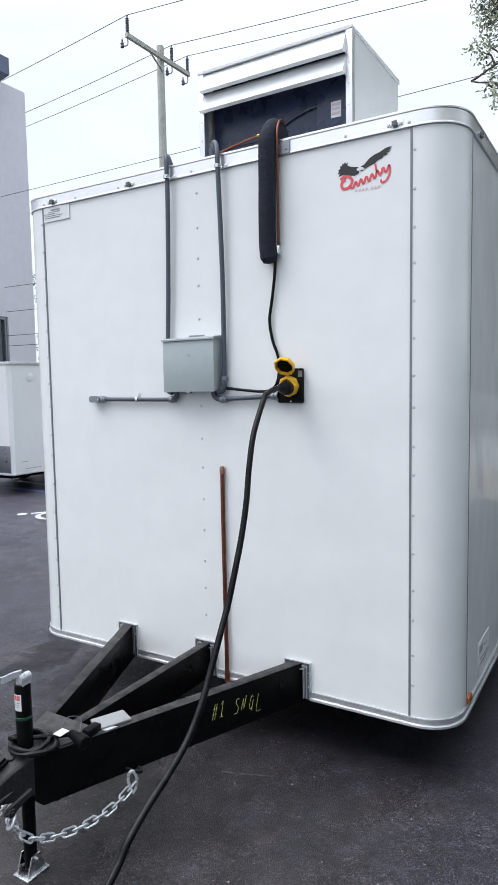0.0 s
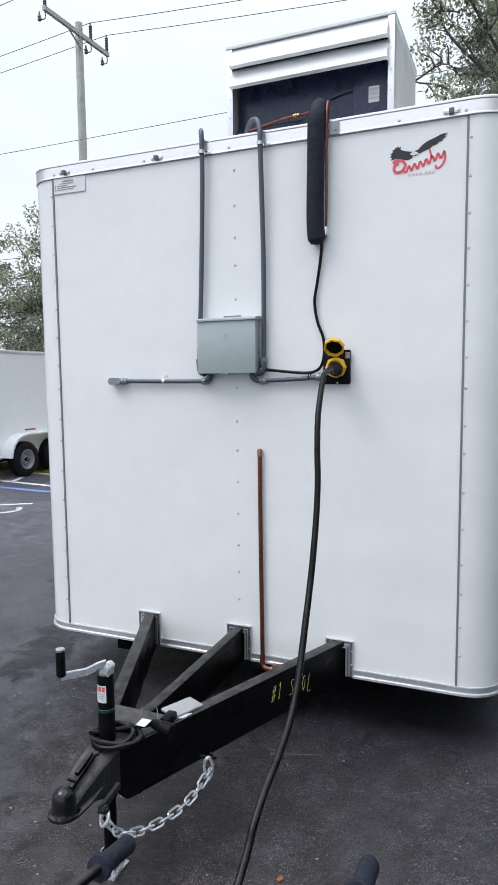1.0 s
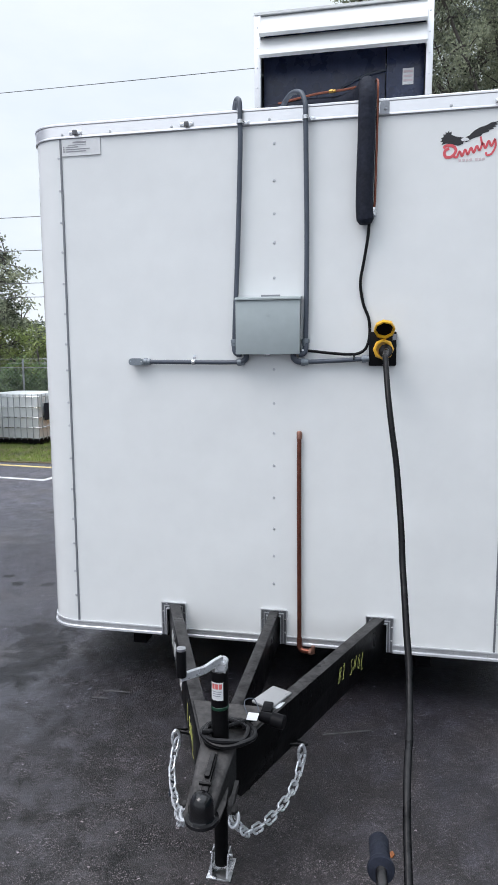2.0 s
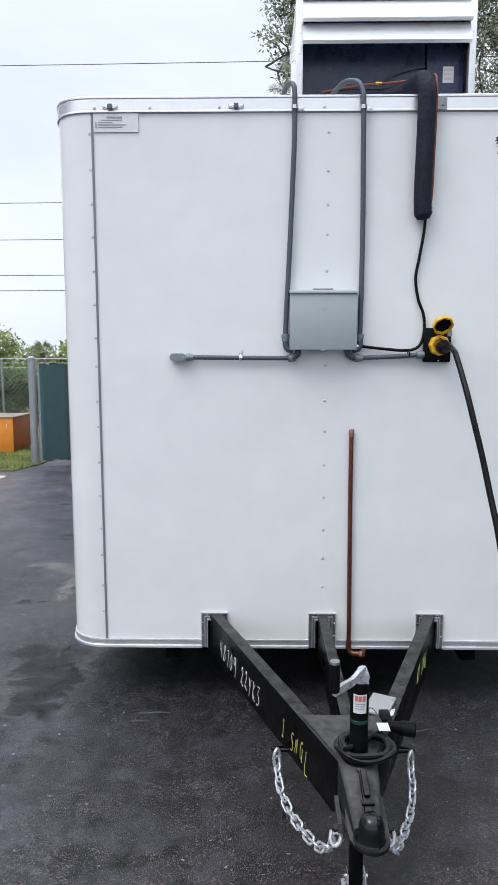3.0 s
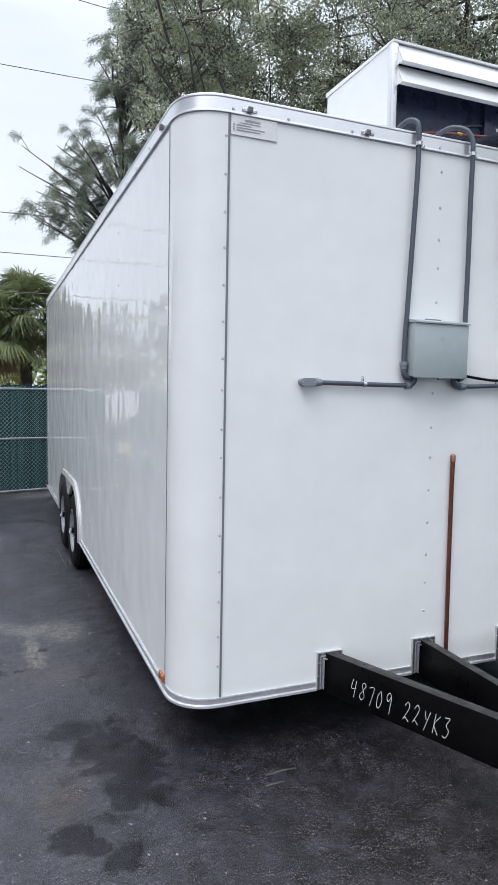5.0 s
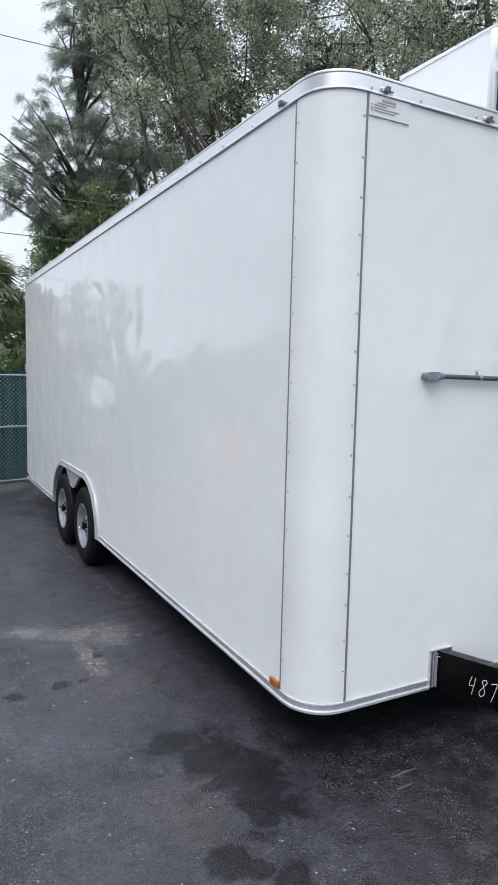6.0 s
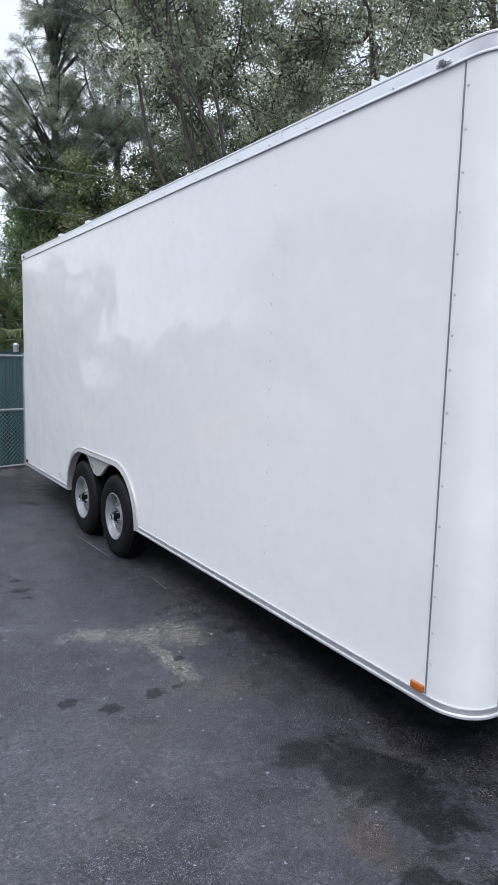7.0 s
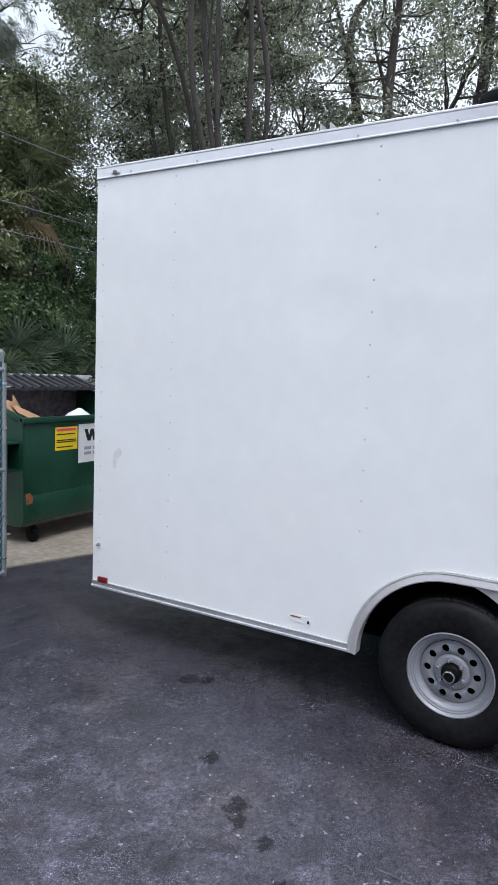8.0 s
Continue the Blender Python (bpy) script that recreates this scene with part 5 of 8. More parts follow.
coil = thing("connector_lead", (0.01, -1.24, 0.512), "coiled black wiring lead with a black plug lying round the jack", "electric lead")
pts = []
for i in range(86):
    a = 0.4 + 2 * math.pi * i / 24
    r = 0.098 - 0.010 * math.sin(i * 0.11) - 0.018 * (i / 86)
    pts.append((0.030 + 1.0 * r * math.cos(a), -1.245 + 0.86 * r * math.sin(a) + 0.012 * math.sin(i * 0.07), 0.518 + 0.010 * (i / 24) + 0.004 * math.sin(i * 0.9)))
pts += [(0.105, -1.16, 0.545), (0.125, -1.135, 0.545)]
part("cable", tube(B(), smooth_line(pts, 2), 0.0095, 9), M_CORD, coil, "thick black rubber cable")
bm = B()
lathe(bm, [(0.012, 0.0), (0.018, 0.01), (0.022, 0.05), (0.026, 0.055), (0.026, 0.10), (0.022, 0.104), (0.0, 0.104)], (0.12, -1.135, 0.546), (0.9, -0.18, -0.05), 20, False)
part("plug", bm, M_RUBBER, coil, "black round trailer plug")
part("tag", box(B(), 0.085, 0.125, -1.195, -1.145, 0.560, 0.562, 0.0, pose(0, 0, 0, 0, 0, 0)), M_LABEL, coil, "white paper tag", smooth=0)
part("loose_wire", tube(B(), smooth_line([(0.12, -1.09, 0.52), (0.09, -1.05, 0.56), (0.06, -1.09, 0.575), (0.075, -1.14, 0.56), (0.10, -1.16, 0.55)]), 0.002, 5), M_CONDUIT, coil, "thin loose wire")
bm = B()
box(bm, 0.118, 0.158, -1.075, -1.0, 0.500, 0.533, 0.006, None)
solid("breakaway_switch", bm, M_RUBBER, "small black breakaway switch on the beam", "switch", (0.17, -1.04, 0.5))
bm = B()
prism(bm, [(0.150, -1.01), (0.178, -0.99), (0.195, -0.945), (0.168, -0.955)], 0.4995, 0.5025, ON_FLOOR)
solid("blue_label", bm, M_SILVERLABEL, "small pale blue label stuck on the beam", "label", (0.2, -0.98, 0.5))

# electric box, conduits, inlet
ebox = thing("electrical_box", (0.0, 0, 1.875), "grey enamelled steel electrical box mounted on the white wall", "electrical box")
part("case", box(B(), -0.163, 0.157, -0.076, -0.004, 1.885, 2.158, 0.004), M_BOX, ebox, "grey steel case")
bm = B()
box(bm, -0.168, 0.162, -0.087, -0.077, 1.878, 2.150, 0.004)
door = part("cover", bm, M_BOX, ebox, "flat grey front cover")
part("latch", box(B(), -0.016, 0.010, -0.091, -0.070, 1.870, 1.880, 0.002), M_ALUDULL, door, "small steel latch")
part("knockout", lathe(B(), [(0.012, 0.0), (0.012, 0.001), (0.0, 0.0012)], (0.0, -0.087, 2.075), (0, -1, 0), 20, False), M_BOX, door, "round pressed mark")
bm = B()
prism(bm, [(-0.095, 2.150), (-0.095, 2.158), (-0.07, 2.167), (-0.002, 2.172), (-0.002, 2.158), (-0.077, 2.152)], -0.170, 0.164, ON_SIDE)
part("rain_hood", bm, M_BOX, ebox, "sloping grey rain hood", smooth=0)
part("hanger", box(B(), -0.05, 0.05, -0.006, -0.001, 2.165, 2.182, 0.001), M_ALUDULL, ebox, "steel hanging tab")


def conduit(name, pts, r, label, clips=(), ends=()):
    ob = thing(name, pts[0], label, "conduit", "grey conduits on the trailer front")
    part("pipe", tube(B(), smooth_line(pts, 8), r, 14), M_CONDUIT, ob, "smooth grey pipe")
    for p, w in ends:
        p, w = Vector(p), Vector(w).normalized()
        part("fitting", lathe(B(), [(r, -0.002), (r + 0.008, 0.0), (r + 0.008, 0.018), (r + 0.005, 0.020), (r + 0.005, 0.034), (r, 0.036)], p, w, 18, False), M_FITTING, ob, "grey threaded fitting")
    for p, along in clips:
        p = Vector(p)
        b = B()
        if along == "z":
            lathe(b, [(r + 0.0015, -0.009), (r + 0.004, -0.009), (r + 0.004, 0.009), (r + 0.0015, 0.009)], p, (0, 0, 1), 18, False)
            box(b, p.x + r, p.x + r + 0.035, -0.0165, -0.0125, p.z - 0.009, p.z + 0.009, 0.001)
            dome(b, (p.x + r + 0.025, -0.0165, p.z), (0, -1, 0), 0.006)
        else:
            lathe(b, [(r + 0.0015, -0.008), (r + 0.004, -0.008), (r + 0.004, 0.008), (r + 0.0015, 0.008)], p, (1, 0, 0), 18, False)
            box(b, p.x - 0.008, p.x + 0.008, -0.005, -0.001, p.z + r, p.z + r + 0.028, 0.001)
        part("pipe_clip", b, M_ZINC, ob, "zinc pipe clip")
    return ob


conduit("flexible_conduit", [(-0.205, 0.12, 3.10), (-0.198, 0.07, 3.14), (-0.178, 0.02, 3.160), (-0.156, -0.02, 3.140), (-0.150, -0.030, 3.09), (-0.150, -0.030, 3.05), (-0.150, -0.030, 2.9), (-0.160, -0.026, 2.6), (-0.172, -0.024, 2.3), (-0.184, -0.024, 2.05), (-0.186, -0.026, 1.93)], 0.0125,
        "grey flexible conduit rising from the box over the roof edge", [((-0.150, -0.034, 3.035), "z")], [((-0.186, -0.026, 1.965), (0, 0, -1))])
conduit("flexible_conduit", [(0.015, 0.16, 3.10), (0.045, 0.11, 3.145), (0.095, 0.05, 3.178), (0.148, -0.005, 3.160), (0.173, -0.030, 3.11), (0.178, -0.036, 3.04), (0.182, -0.030, 2.8), (0.187, -0.026, 2.5), (0.187, -0.024, 2.2), (0.184, -0.024, 1.93)], 0.0125,
        "grey flexible conduit rising beside the box over the roof edge", [((0.178, -0.036, 3.032), "z")], [((0.184, -0.024, 1.965), (0, 0, -1))])
conduit("conduit_run", [(-0.69, -0.022, 1.852), (-0.5, -0.022, 1.850), (-0.3, -0.022, 1.848), (-0.17, -0.024, 1.848)], 0.0115,
        "straight grey conduit running sideways on the white wall", [((-0.41, -0.022, 1.849), "x")], [((-0.685, -0.022, 1.852), (1, 0, 0)), ((-0.17, -0.024, 1.848), (1, 0, 0))])
conduit("conduit_run", [(0.165, -0.026, 1.848), (0.28, -0.024, 1.852), (0.40, -0.026, 1.858), (0.50, -0.03, 1.866)], 0.0115,
        "short grey conduit from the box to the power inlet", (), [((0.165, -0.026, 1.848), (1, 0, 0)), ((0.47, -0.028, 1.863), (1, 0, 0.05))])
for s in (-1, 1):
    conduit("conduit_elbow", [(s * 0.186, -0.026, 1.95), (s * 0.184, -0.028, 1.91), (s * 0.172, -0.03, 1.892), (s * 0.150, -0.032, 1.888)], 0.015, "short grey elbow into the side of the box")
    conduit("conduit_elbow", [(s * 0.175, -0.026, 1.848), (s * 0.145, -0.028, 1.852), (s * 0.125, -0.03, 1.868), (s * 0.122, -0.032, 1.89)], 0.015, "short grey elbow into the bottom of the box")
tee = thing("junction_fitting", (-0.72, 0, 1.85), "oval grey cast conduit body with a screwed cover", "conduit fitting")
oval = [(-0.725 + sx * 0.022 + 0.017 * math.cos(a), 1.852 + 0.017 * math.sin(a)) for sx, a0 in ((1, -0.5), (-1, 0.5)) for a in (math.pi * (a0 + i / 8) for i in range(9))]
part("case", prism(B(), oval, -0.040, -0.003, ON_FRONT), M_FITTING, tee, "grey cast case")
cov = [(-0.725 + (x + 0.725) * 1.06, 1.852 + (z - 1.852) * 1.12) for x, z in oval]
part("cover", prism(B(), cov, -0.046, -0.041, ON_FRONT), M_FITTING, tee, "oval screwed cover", smooth=60)
for x in (-0.755, -0.695):
    part("screw", dome(B(), (x, -0.046, 1.852), (0, -1, 0), 0.004), M_ZINC, tee)

inlet = thing("power_inlet", (0.577, 0, 1.83), "black square power inlet with a yellow flip lid, plugged in", "power inlet")
part("back_plate", box(B(), 0.503, 0.638, -0.030, -0.001, 1.828, 1.997, 0.006), M_RUBBER, inlet, "black square mounting box")
part("flange", lathe(B(), [(0.049, 0.0), (0.052, 0.004), (0.052, 0.030), (0.045, 0.040), (0.036, 0.040), (0.036, 0.012), (0.0, 0.012)], (0.574, -0.03, 1.910), (0.0, -1, 0), 8, False), M_YELLOW, inlet, "yellow octagonal outlet flange", smooth=20)
lid_m = pose(0.574, -0.052, 1.972, 128, 0, 4)
part("flip_lid", lathe(B(), [(0.044, 0.0), (0.052, 0.002), (0.052, 0.020), (0.045, 0.022), (0.041, 0.006), (0.0, 0.006)], lid_m @ Vector((0, 0.052, 0.0)), lid_m.to_3x3() @ Vector((0, 0, 1)), 8, False), M_YELLOW, inlet, "yellow flip lid standing open", smooth=20)
part("lid_lining", lathe(B(), [(0.0405, 0.0075), (0.0, 0.0085)], lid_m @ Vector((0, 0.052, 0.0)), lid_m.to_3x3() @ Vector((0, 0, 1)), 8, False), M_RUBBER, inlet, "black lining of the lid", smooth=20)
part("hinge", box(B(), -0.02, 0.02, -0.006, 0.010, -0.006, 0.006, 0.002, lid_m), M_YELLOW, inlet, "yellow lid hinge")
part("sticker", box(B(), 0.618, 0.640, -0.0315, -0.030, 1.955, 1.985), M_ALUDULL, inlet, "small grey sticker", smooth=0)
part("screw", dome(B(), (0.577, -0.030, 1.835), (0, -1, 0), 0.005), M_ZINC, inlet)

cord = thing("extension_cord", (0.567, -0.05, 1.9), "thick black power cord trailing from the inlet to the ground", "power cord")
part("plug", lathe(B(), [(0.030, 0.0), (0.033, 0.012), (0.033, 0.05), (0.028, 0.056), (0.024, 0.085), (0.017, 0.10), (0.013, 0.115)], (0.565, -0.062, 1.900), (0.05, -1, 0.02), 22), M_RUBBER, cord, "black moulded plug")
CORD = [(0.570, -0.155, 1.903), (0.567, -0.22, 1.896), (0.564, -0.272, 1.880), (0.565, -0.31, 1.855), (0.578, -0.43, 1.706), (0.596, -0.506, 1.563), (0.616, -0.567, 1.425), (0.629, -0.632, 1.292), (0.639, -0.704, 1.166), (0.645, -0.772, 1.044), (0.653, -0.854, 0.933), (0.660, -0.93, 0.827), (0.668, -1.009, 0.73), (0.668, -1.097, 0.642), (0.664, -1.205, 0.574), (0.655, -1.311, 0.513), (0.651, -1.401, 0.452), (0.651, -1.473, 0.387), (0.655, -1.68, 0.26), (0.672, -1.90, 0.11), (0.70, -2.12, 0.03), (0.78, -2.4, 0.017), (1.1, -2.9, 0.017), (1.7, -3.8, 0.017), (2.1, -6.0, 0.017)]
part("cable", tube(B(), smooth_line(CORD, 8), 0.0132, 12), M_CORD, cord, "thick ribbed black cable")

wire = thing("control_wire", (0.495, -0.02, 2.52), "thin black wire curving down the wall to the box", "electric wire")
part("cable", tube(B(), smooth_line([(0.494, -0.018, 2.56), (0.488, -0.016, 2.46), (0.470, -0.014, 2.34), (0.455, -0.014, 2.24), (0.470, -0.014, 2.14), (0.500, -0.015, 2.06), (0.505, -0.016, 1.98), (0.490, -0.018, 1.92), (0.455, -0.02, 1.892), (0.40, -0.02, 1.886), (0.30, -0.02, 1.894), (0.20, -0.024, 1.905), (0.165, -0.03, 1.905)]), 0.0075, 9), M_CORD, wire, "thin black jacketed wire")
part("gland", lathe(B(), [(0.009, 0.0), (0.014, 0.002), (0.014, 0.018), (0.009, 0.02)], (0.168, -0.028, 1.905), (1, 0, 0), 14), M_ZINC, wire, "zinc cable gland")
part("cable_tie", lathe(B(), [(0.02, -0.003), (0.022, -0.003), (0.022, 0.003), (0.02, 0.003)], (0.43, -0.022, 1.872), (1, 0, 0), 14, False), M_RUBBER, wire, "black cable tie")

M_BRASS = mat("dull_brass", (0.45, 0.28, 0.08), 0.35, 0.9, vary=0.2, size=20)
foam = thing("insulated_pipe", (0.475, -0.05, 2.52), "black foam-insulated refrigerant pipe hanging over the roof edge beside thin copper", "insulated pipe")
part("foam_sleeve", tube(B(), smooth_line([(-0.06, 0.27, 3.170), (0.15, 0.265, 3.185), (0.32, 0.255, 3.185), (0.42, 0.19, 3.190), (0.455, 0.10, 3.190), (0.470, 0.02, 3.175), (0.473, -0.040, 3.11), (0.473, -0.050, 3.03), (0.472, -0.05, 2.9), (0.469, -0.05, 2.75), (0.468, -0.048, 2.62), (0.471, -0.046, 2.56), (0.474, -0.044, 2.535)], 8), 0.042, 20), M_FOAM, foam, "matt black foam sleeve", smooth=70)
part("copper_line", tube(B(), smooth_line([(0.0, 0.24, 3.205), (0.2, 0.23, 3.235), (0.36, 0.20, 3.235), (0.49, 0.10, 3.215), (0.518, 0.0, 3.19), (0.522, -0.034, 3.13), (0.522, -0.036, 3.0), (0.520, -0.03, 2.8), (0.518, -0.026, 2.65), (0.514, -0.02, 2.58)], 8), 0.006, 9), M_COPPER, foam, "thin bare copper pipe")
part("foam_end", dome(B(), (0.474, -0.044, 2.537), (0.1, 0.02, -1), 0.042, 0.028, 20), M_FOAM, foam, "closed foam end")
part("foil_wrap", lathe(B(), [(0.012, -0.02), (0.016, -0.01), (0.014, 0.0), (0.017, 0.012), (0.012, 0.025)], (0.512, -0.02, 2.575), (0.1, 0, -1), 12), M_ZINC, foam, "crumpled foil wrap at the end")
part("brass_joint", lathe(B(), [(0.006, 0), (0.010, 0.003), (0.010, 0.02), (0.008, 0.022), (0.008, 0.034), (0.006, 0.036)], (0.27, 0.215, 3.236), (1, -0.1, 0), 8), M_BRASS, foam, "brass pipe joint")
bm = B()
prism(bm, [(0.512, 3.028), (0.560, 3.028), (0.560, 3.088), (0.518, 3.088)], -0.016, -0.009, ON_FRONT)
dome(bm, (0.542, -0.016, 3.05), (0, -1, 0), 0.008)
solid("roof_clip", bm, M_ALUDULL, "bent zinc bracket screwed to the roof trim", "bracket", (0.57, 0, 3.0))

copper = thing("copper_gas_pipe", (0.156, -0.014, 0.3), "tarnished copper pipe running up the white wall with a capped end", "copper pipe")
part("pipe", tube(B(), smooth_line([(0.154, -0.016, 1.478), (0.154, -0.016, 1.2), (0.157, -0.017, 0.8), (0.160, -0.018, 0.5), (0.161, -0.018, 0.34)], 4), 0.0115, 14), M_COPPER, copper, "copper tube")
part("cap", lathe(B(), [(0.0125, -0.02), (0.014, -0.018), (0.014, 0.012), (0.010, 0.020), (0.0, 0.022)], (0.154, -0.016, 1.47), (0, 0, 1), 16, False), M_COPPERLIT, copper, "pale soldered copper cap")
part("elbow", tube(B(), smooth_line([(0.161, -0.018, 0.36), (0.162, -0.02, 0.315), (0.175, -0.024, 0.295), (0.20, -0.03, 0.292), (0.232, -0.036, 0.292)]), 0.014, 12), M_COPPER, copper, "copper elbow under the rail")
part("union", lathe(B(), [(0.015, 0), (0.018, 0.002), (0.018, 0.016), (0.015, 0.018)], (0.215, -0.033, 0.292), (1, -0.15, 0), 8), M_COPPERLIT, copper, "pale brass union nut")
part("stub", tube(B(), [(0.236, -0.036, 0.285), (0.238, -0.037, 0.325)], 0.012, 10), M_COPPERLIT, copper, "short upright stub")

# stickers on the front
plate_s = thing("maker_plate", (-1.01, -0.001, 2.93), "small silver maker's plate with fine grey print, on the white wall", "plate")
part("sheet", box(B(), -1.124, -0.905, -0.006, -0.001, 2.936, 3.022, 0.001), M_LABEL, plate_s, "white sheet", smooth=0)
for x0, x1, z0, z1 in ((-1.06, -0.985, 3.000, 3.008), (-1.085, -0.985, 2.990, 2.993), (-1.10, -1.03, 2.979, 2.983), (-1.10, -0.965, 2.968, 2.972), (-1.10, -0.985, 2.957, 2.961), (-1.115, -1.108, 2.978, 2.984), (-1.115, -1.108, 2.967, 2.973), (-1.115, -1.108, 2.956, 2.962)):
    part("print_bar", box(B(), x0, x1, -0.0078, -0.006, z0, z1), M_GREYINK, plate_s, smooth=0)

emblem = thing("maker_decal", (0.93, -0.001, 2.77), "decal of black spread wings over a red wavy band", "decal")


def flat(name, pts, depth, material, label):
    part(name, prism(B(), pts, -depth, -0.0005, ON_FRONT), material, emblem, label, smooth=0)


def place_e(u, v):
    """Decal units (0..1 across, 0..1 up) on the wall."""
    return (0.800 + 0.262 * u, 2.793 + 0.172 * v)


wing_r = [(0.42, 0.62), (0.50, 0.66), (0.58, 0.78), (0.68, 0.86), (0.78, 0.90), (0.88, 0.97), (1.0, 0.99), (0.95, 0.95), (1.0, 0.945), (0.94, 0.915), (0.985, 0.90), (0.93, 0.88), (0.965, 0.86), (0.90, 0.84), (0.92, 0.80), (0.84, 0.78), (0.84, 0.74), (0.74, 0.70), (0.70, 0.64), (0.60, 0.60), (0.52, 0.55), (0.46, 0.50), (0.40, 0.54)]
wing_l = [(0.42, 0.62), (0.34, 0.64), (0.26, 0.67), (0.19, 0.72), (0.20, 0.80), (0.16, 0.77), (0.15, 0.83), (0.12, 0.77), (0.09, 0.80), (0.09, 0.73), (0.05, 0.74), (0.06, 0.67), (0.01, 0.64), (0.04, 0.60), (0.00, 0.55), (0.05, 0.54), (0.02, 0.46), (0.10, 0.50), (0.20, 0.46), (0.32, 0.42), (0.40, 0.46)]
flat("wing", [place_e(u, v) for u, v in wing_r], 0.0014, M_BLACKINK, "black feathered wing shape")
flat("wing", [place_e(u, v) for u, v in wing_l], 0.0016, M_BLACKINK, "black feathered wing shape")
flat("pale_patch", [place_e(u, v) for u, v in ((0.36, 0.58), (0.42, 0.63), (0.48, 0.60), (0.52, 0.54), (0.44, 0.53), (0.38, 0.53))], 0.0022, M_LABEL, "small white patch between the wings")


def stroke(pts, w, name, material, label, depth=0.0022):
    ln = smooth_line([Vector((*place_e(u, v), 0)) for u, v in pts], 6)
    left, right = [], []
    for i, p in enumerate(ln):
        t = (ln[min(i + 1, len(ln) - 1)] - ln[max(i - 1, 0)]).normalized()
        s = Vector((-t.y, t.x, 0)) * w / 2
        left.append((p.x + s.x, p.y + s.y))
        right.append((p.x - s.x, p.y - s.y))
    bm = B()
    for i in range(len(ln) - 1):
        prism(bm, [left[i], left[i + 1], right[i + 1], right[i]], -depth, -0.0005, ON_FRONT)
    part(name, bm, material, emblem, label, smooth=0)


stroke([(0.06, 0.38), (0.12, 0.44), (0.22, 0.42), (0.28, 0.30), (0.22, 0.15), (0.12, 0.13), (0.08, 0.22), (0.10, 0.32), (0.16, 0.36)], 0.013, "red_band", M_REDINK, "red looping band")
stroke([(0.24, 0.14), (0.30, 0.12), (0.345, 0.26), (0.39, 0.14), (0.44, 0.30), (0.49, 0.17), (0.54, 0.34), (0.59, 0.21), (0.64, 0.38), (0.69, 0.26), (0.74, 0.44), (0.79, 0.31), (0.84, 0.49), (0.89, 0.36), (0.95, 0.54)], 0.010, "red_band", M_REDINK, "red wavy band")
stroke([(0.95, 0.52), (0.96, 0.34), (0.90, 0.16), (0.82, 0.12), (0.80, 0.20)], 0.009, "red_band", M_REDINK, "red hooked stroke")
stroke([(0.70, 0.62), (0.73, 0.40)], 0.009, "red_band", M_REDINK, "short red stroke")
for u in (0.33, 0.40, 0.46, 0.52, 0.62, 0.68, 0.74):
    stroke([(u, 0.02), (u + 0.045, 0.035)], 0.012, "faint_bar", M_PALEINK, "faint pink bar", 0.0012)


# rooftop condenser housing
unit = thing("rooftop_unit", (0.335, 0.6, 3.1), "white sheet-metal condenser housing with louvres, bolted on the trailer roof", "condenser unit")
UX0, UX1, UY0, UY1, UZ = -0.144, 0.768, 0.265, 0.990, 3.660
T = 0.004
for x in (UX0, UX1 - T):
    part("side_panel", box(B(), x, x + T, UY0, UY1, 3.098, UZ, 0.0), M_WHITE, unit, "flat white side panel", smooth=0)
part("top_panel", prism(B(), [(UY0 - 0.012, UZ), (UY0 - 0.012, UZ + 0.012), (UY1 + 0.01, UZ + 0.030), (UY1 + 0.01, UZ + 0.004)], UX0 - 0.006, UX1 + 0.006, ON_SIDE), M_WHITE, unit, "white top panel with a folded edge", smooth=0)
part("back_panel", box(B(), UX0, UX1, UY1 - T, UY1, 3.098, UZ), M_WHITE, unit, "white back panel", smooth=0)
for x0, x1 in ((UX0 - 0.004, UX0 + 0.030), (UX1 - 0.030, UX1 + 0.004)):
    post = part("corner_post", box(B(), x0, x1, UY0 - 0.008, UY0 + 0.03, 3.098, UZ, 0.002), M_ALU, unit, "aluminium corner post")
    bm = B()
    for i in range(5):
        dome(bm, ((x0 + x1) / 2, UY0 - 0.008, 3.2 + 0.1 * i), (0, -1, 0), 0.005)
    part("screw", bm, M_ZINC, post, kind="stuff")
for zt in (3.655, 3.550):
    bm = B()
    prism(bm, [(UY0 + 0.002, zt), (UY0 + 0.005, zt + 0.002), (UY0 - 0.052, zt - 0.098), (UY0 - 0.055, zt - 0.105), (UY0 - 0.030, zt - 0.112), (UY0 - 0.030, zt - 0.108), (UY0 - 0.050, zt - 0.103)], UX0 + 0.028, UX1 - 0.028, ON_SIDE)
    lv = part("louvre", bm, M_WHITE, unit, "sloping white louvre blade", smooth=0)
    for x in (UX0 + 0.028, UX1 - 0.031):
        part("louvre_cheek", prism(B(), [(UY0, zt), (UY0 - 0.052, zt - 0.1), (UY0, zt - 0.11)], x, x + 0.003, ON_SIDE), M_WHITE, lv, "triangular end of the blade", smooth=0)
part("condenser_coil", box(B(), UX0 + 0.03, UX1 - 0.23, UY0 + 0.10, UY0 + 0.30, 3.10, 3.56), M_DARKHOOD, unit, "dark blue-black condenser coil", smooth=0)
part("control_panel", box(B(), UX1 - 0.225, UX1 - 0.032, UY0 + 0.07, UY0 + 0.30, 3.10, 3.60, 0.003), M_DARKHOOD, unit, "dark control panel")
part("coil_top", box(B(), UX0 + 0.03, UX1 - 0.03, UY0 + 0.09, UY0 + 0.32, 3.56, 3.61), M_DARKHOOD, unit, "dark top of the coil", smooth=0)
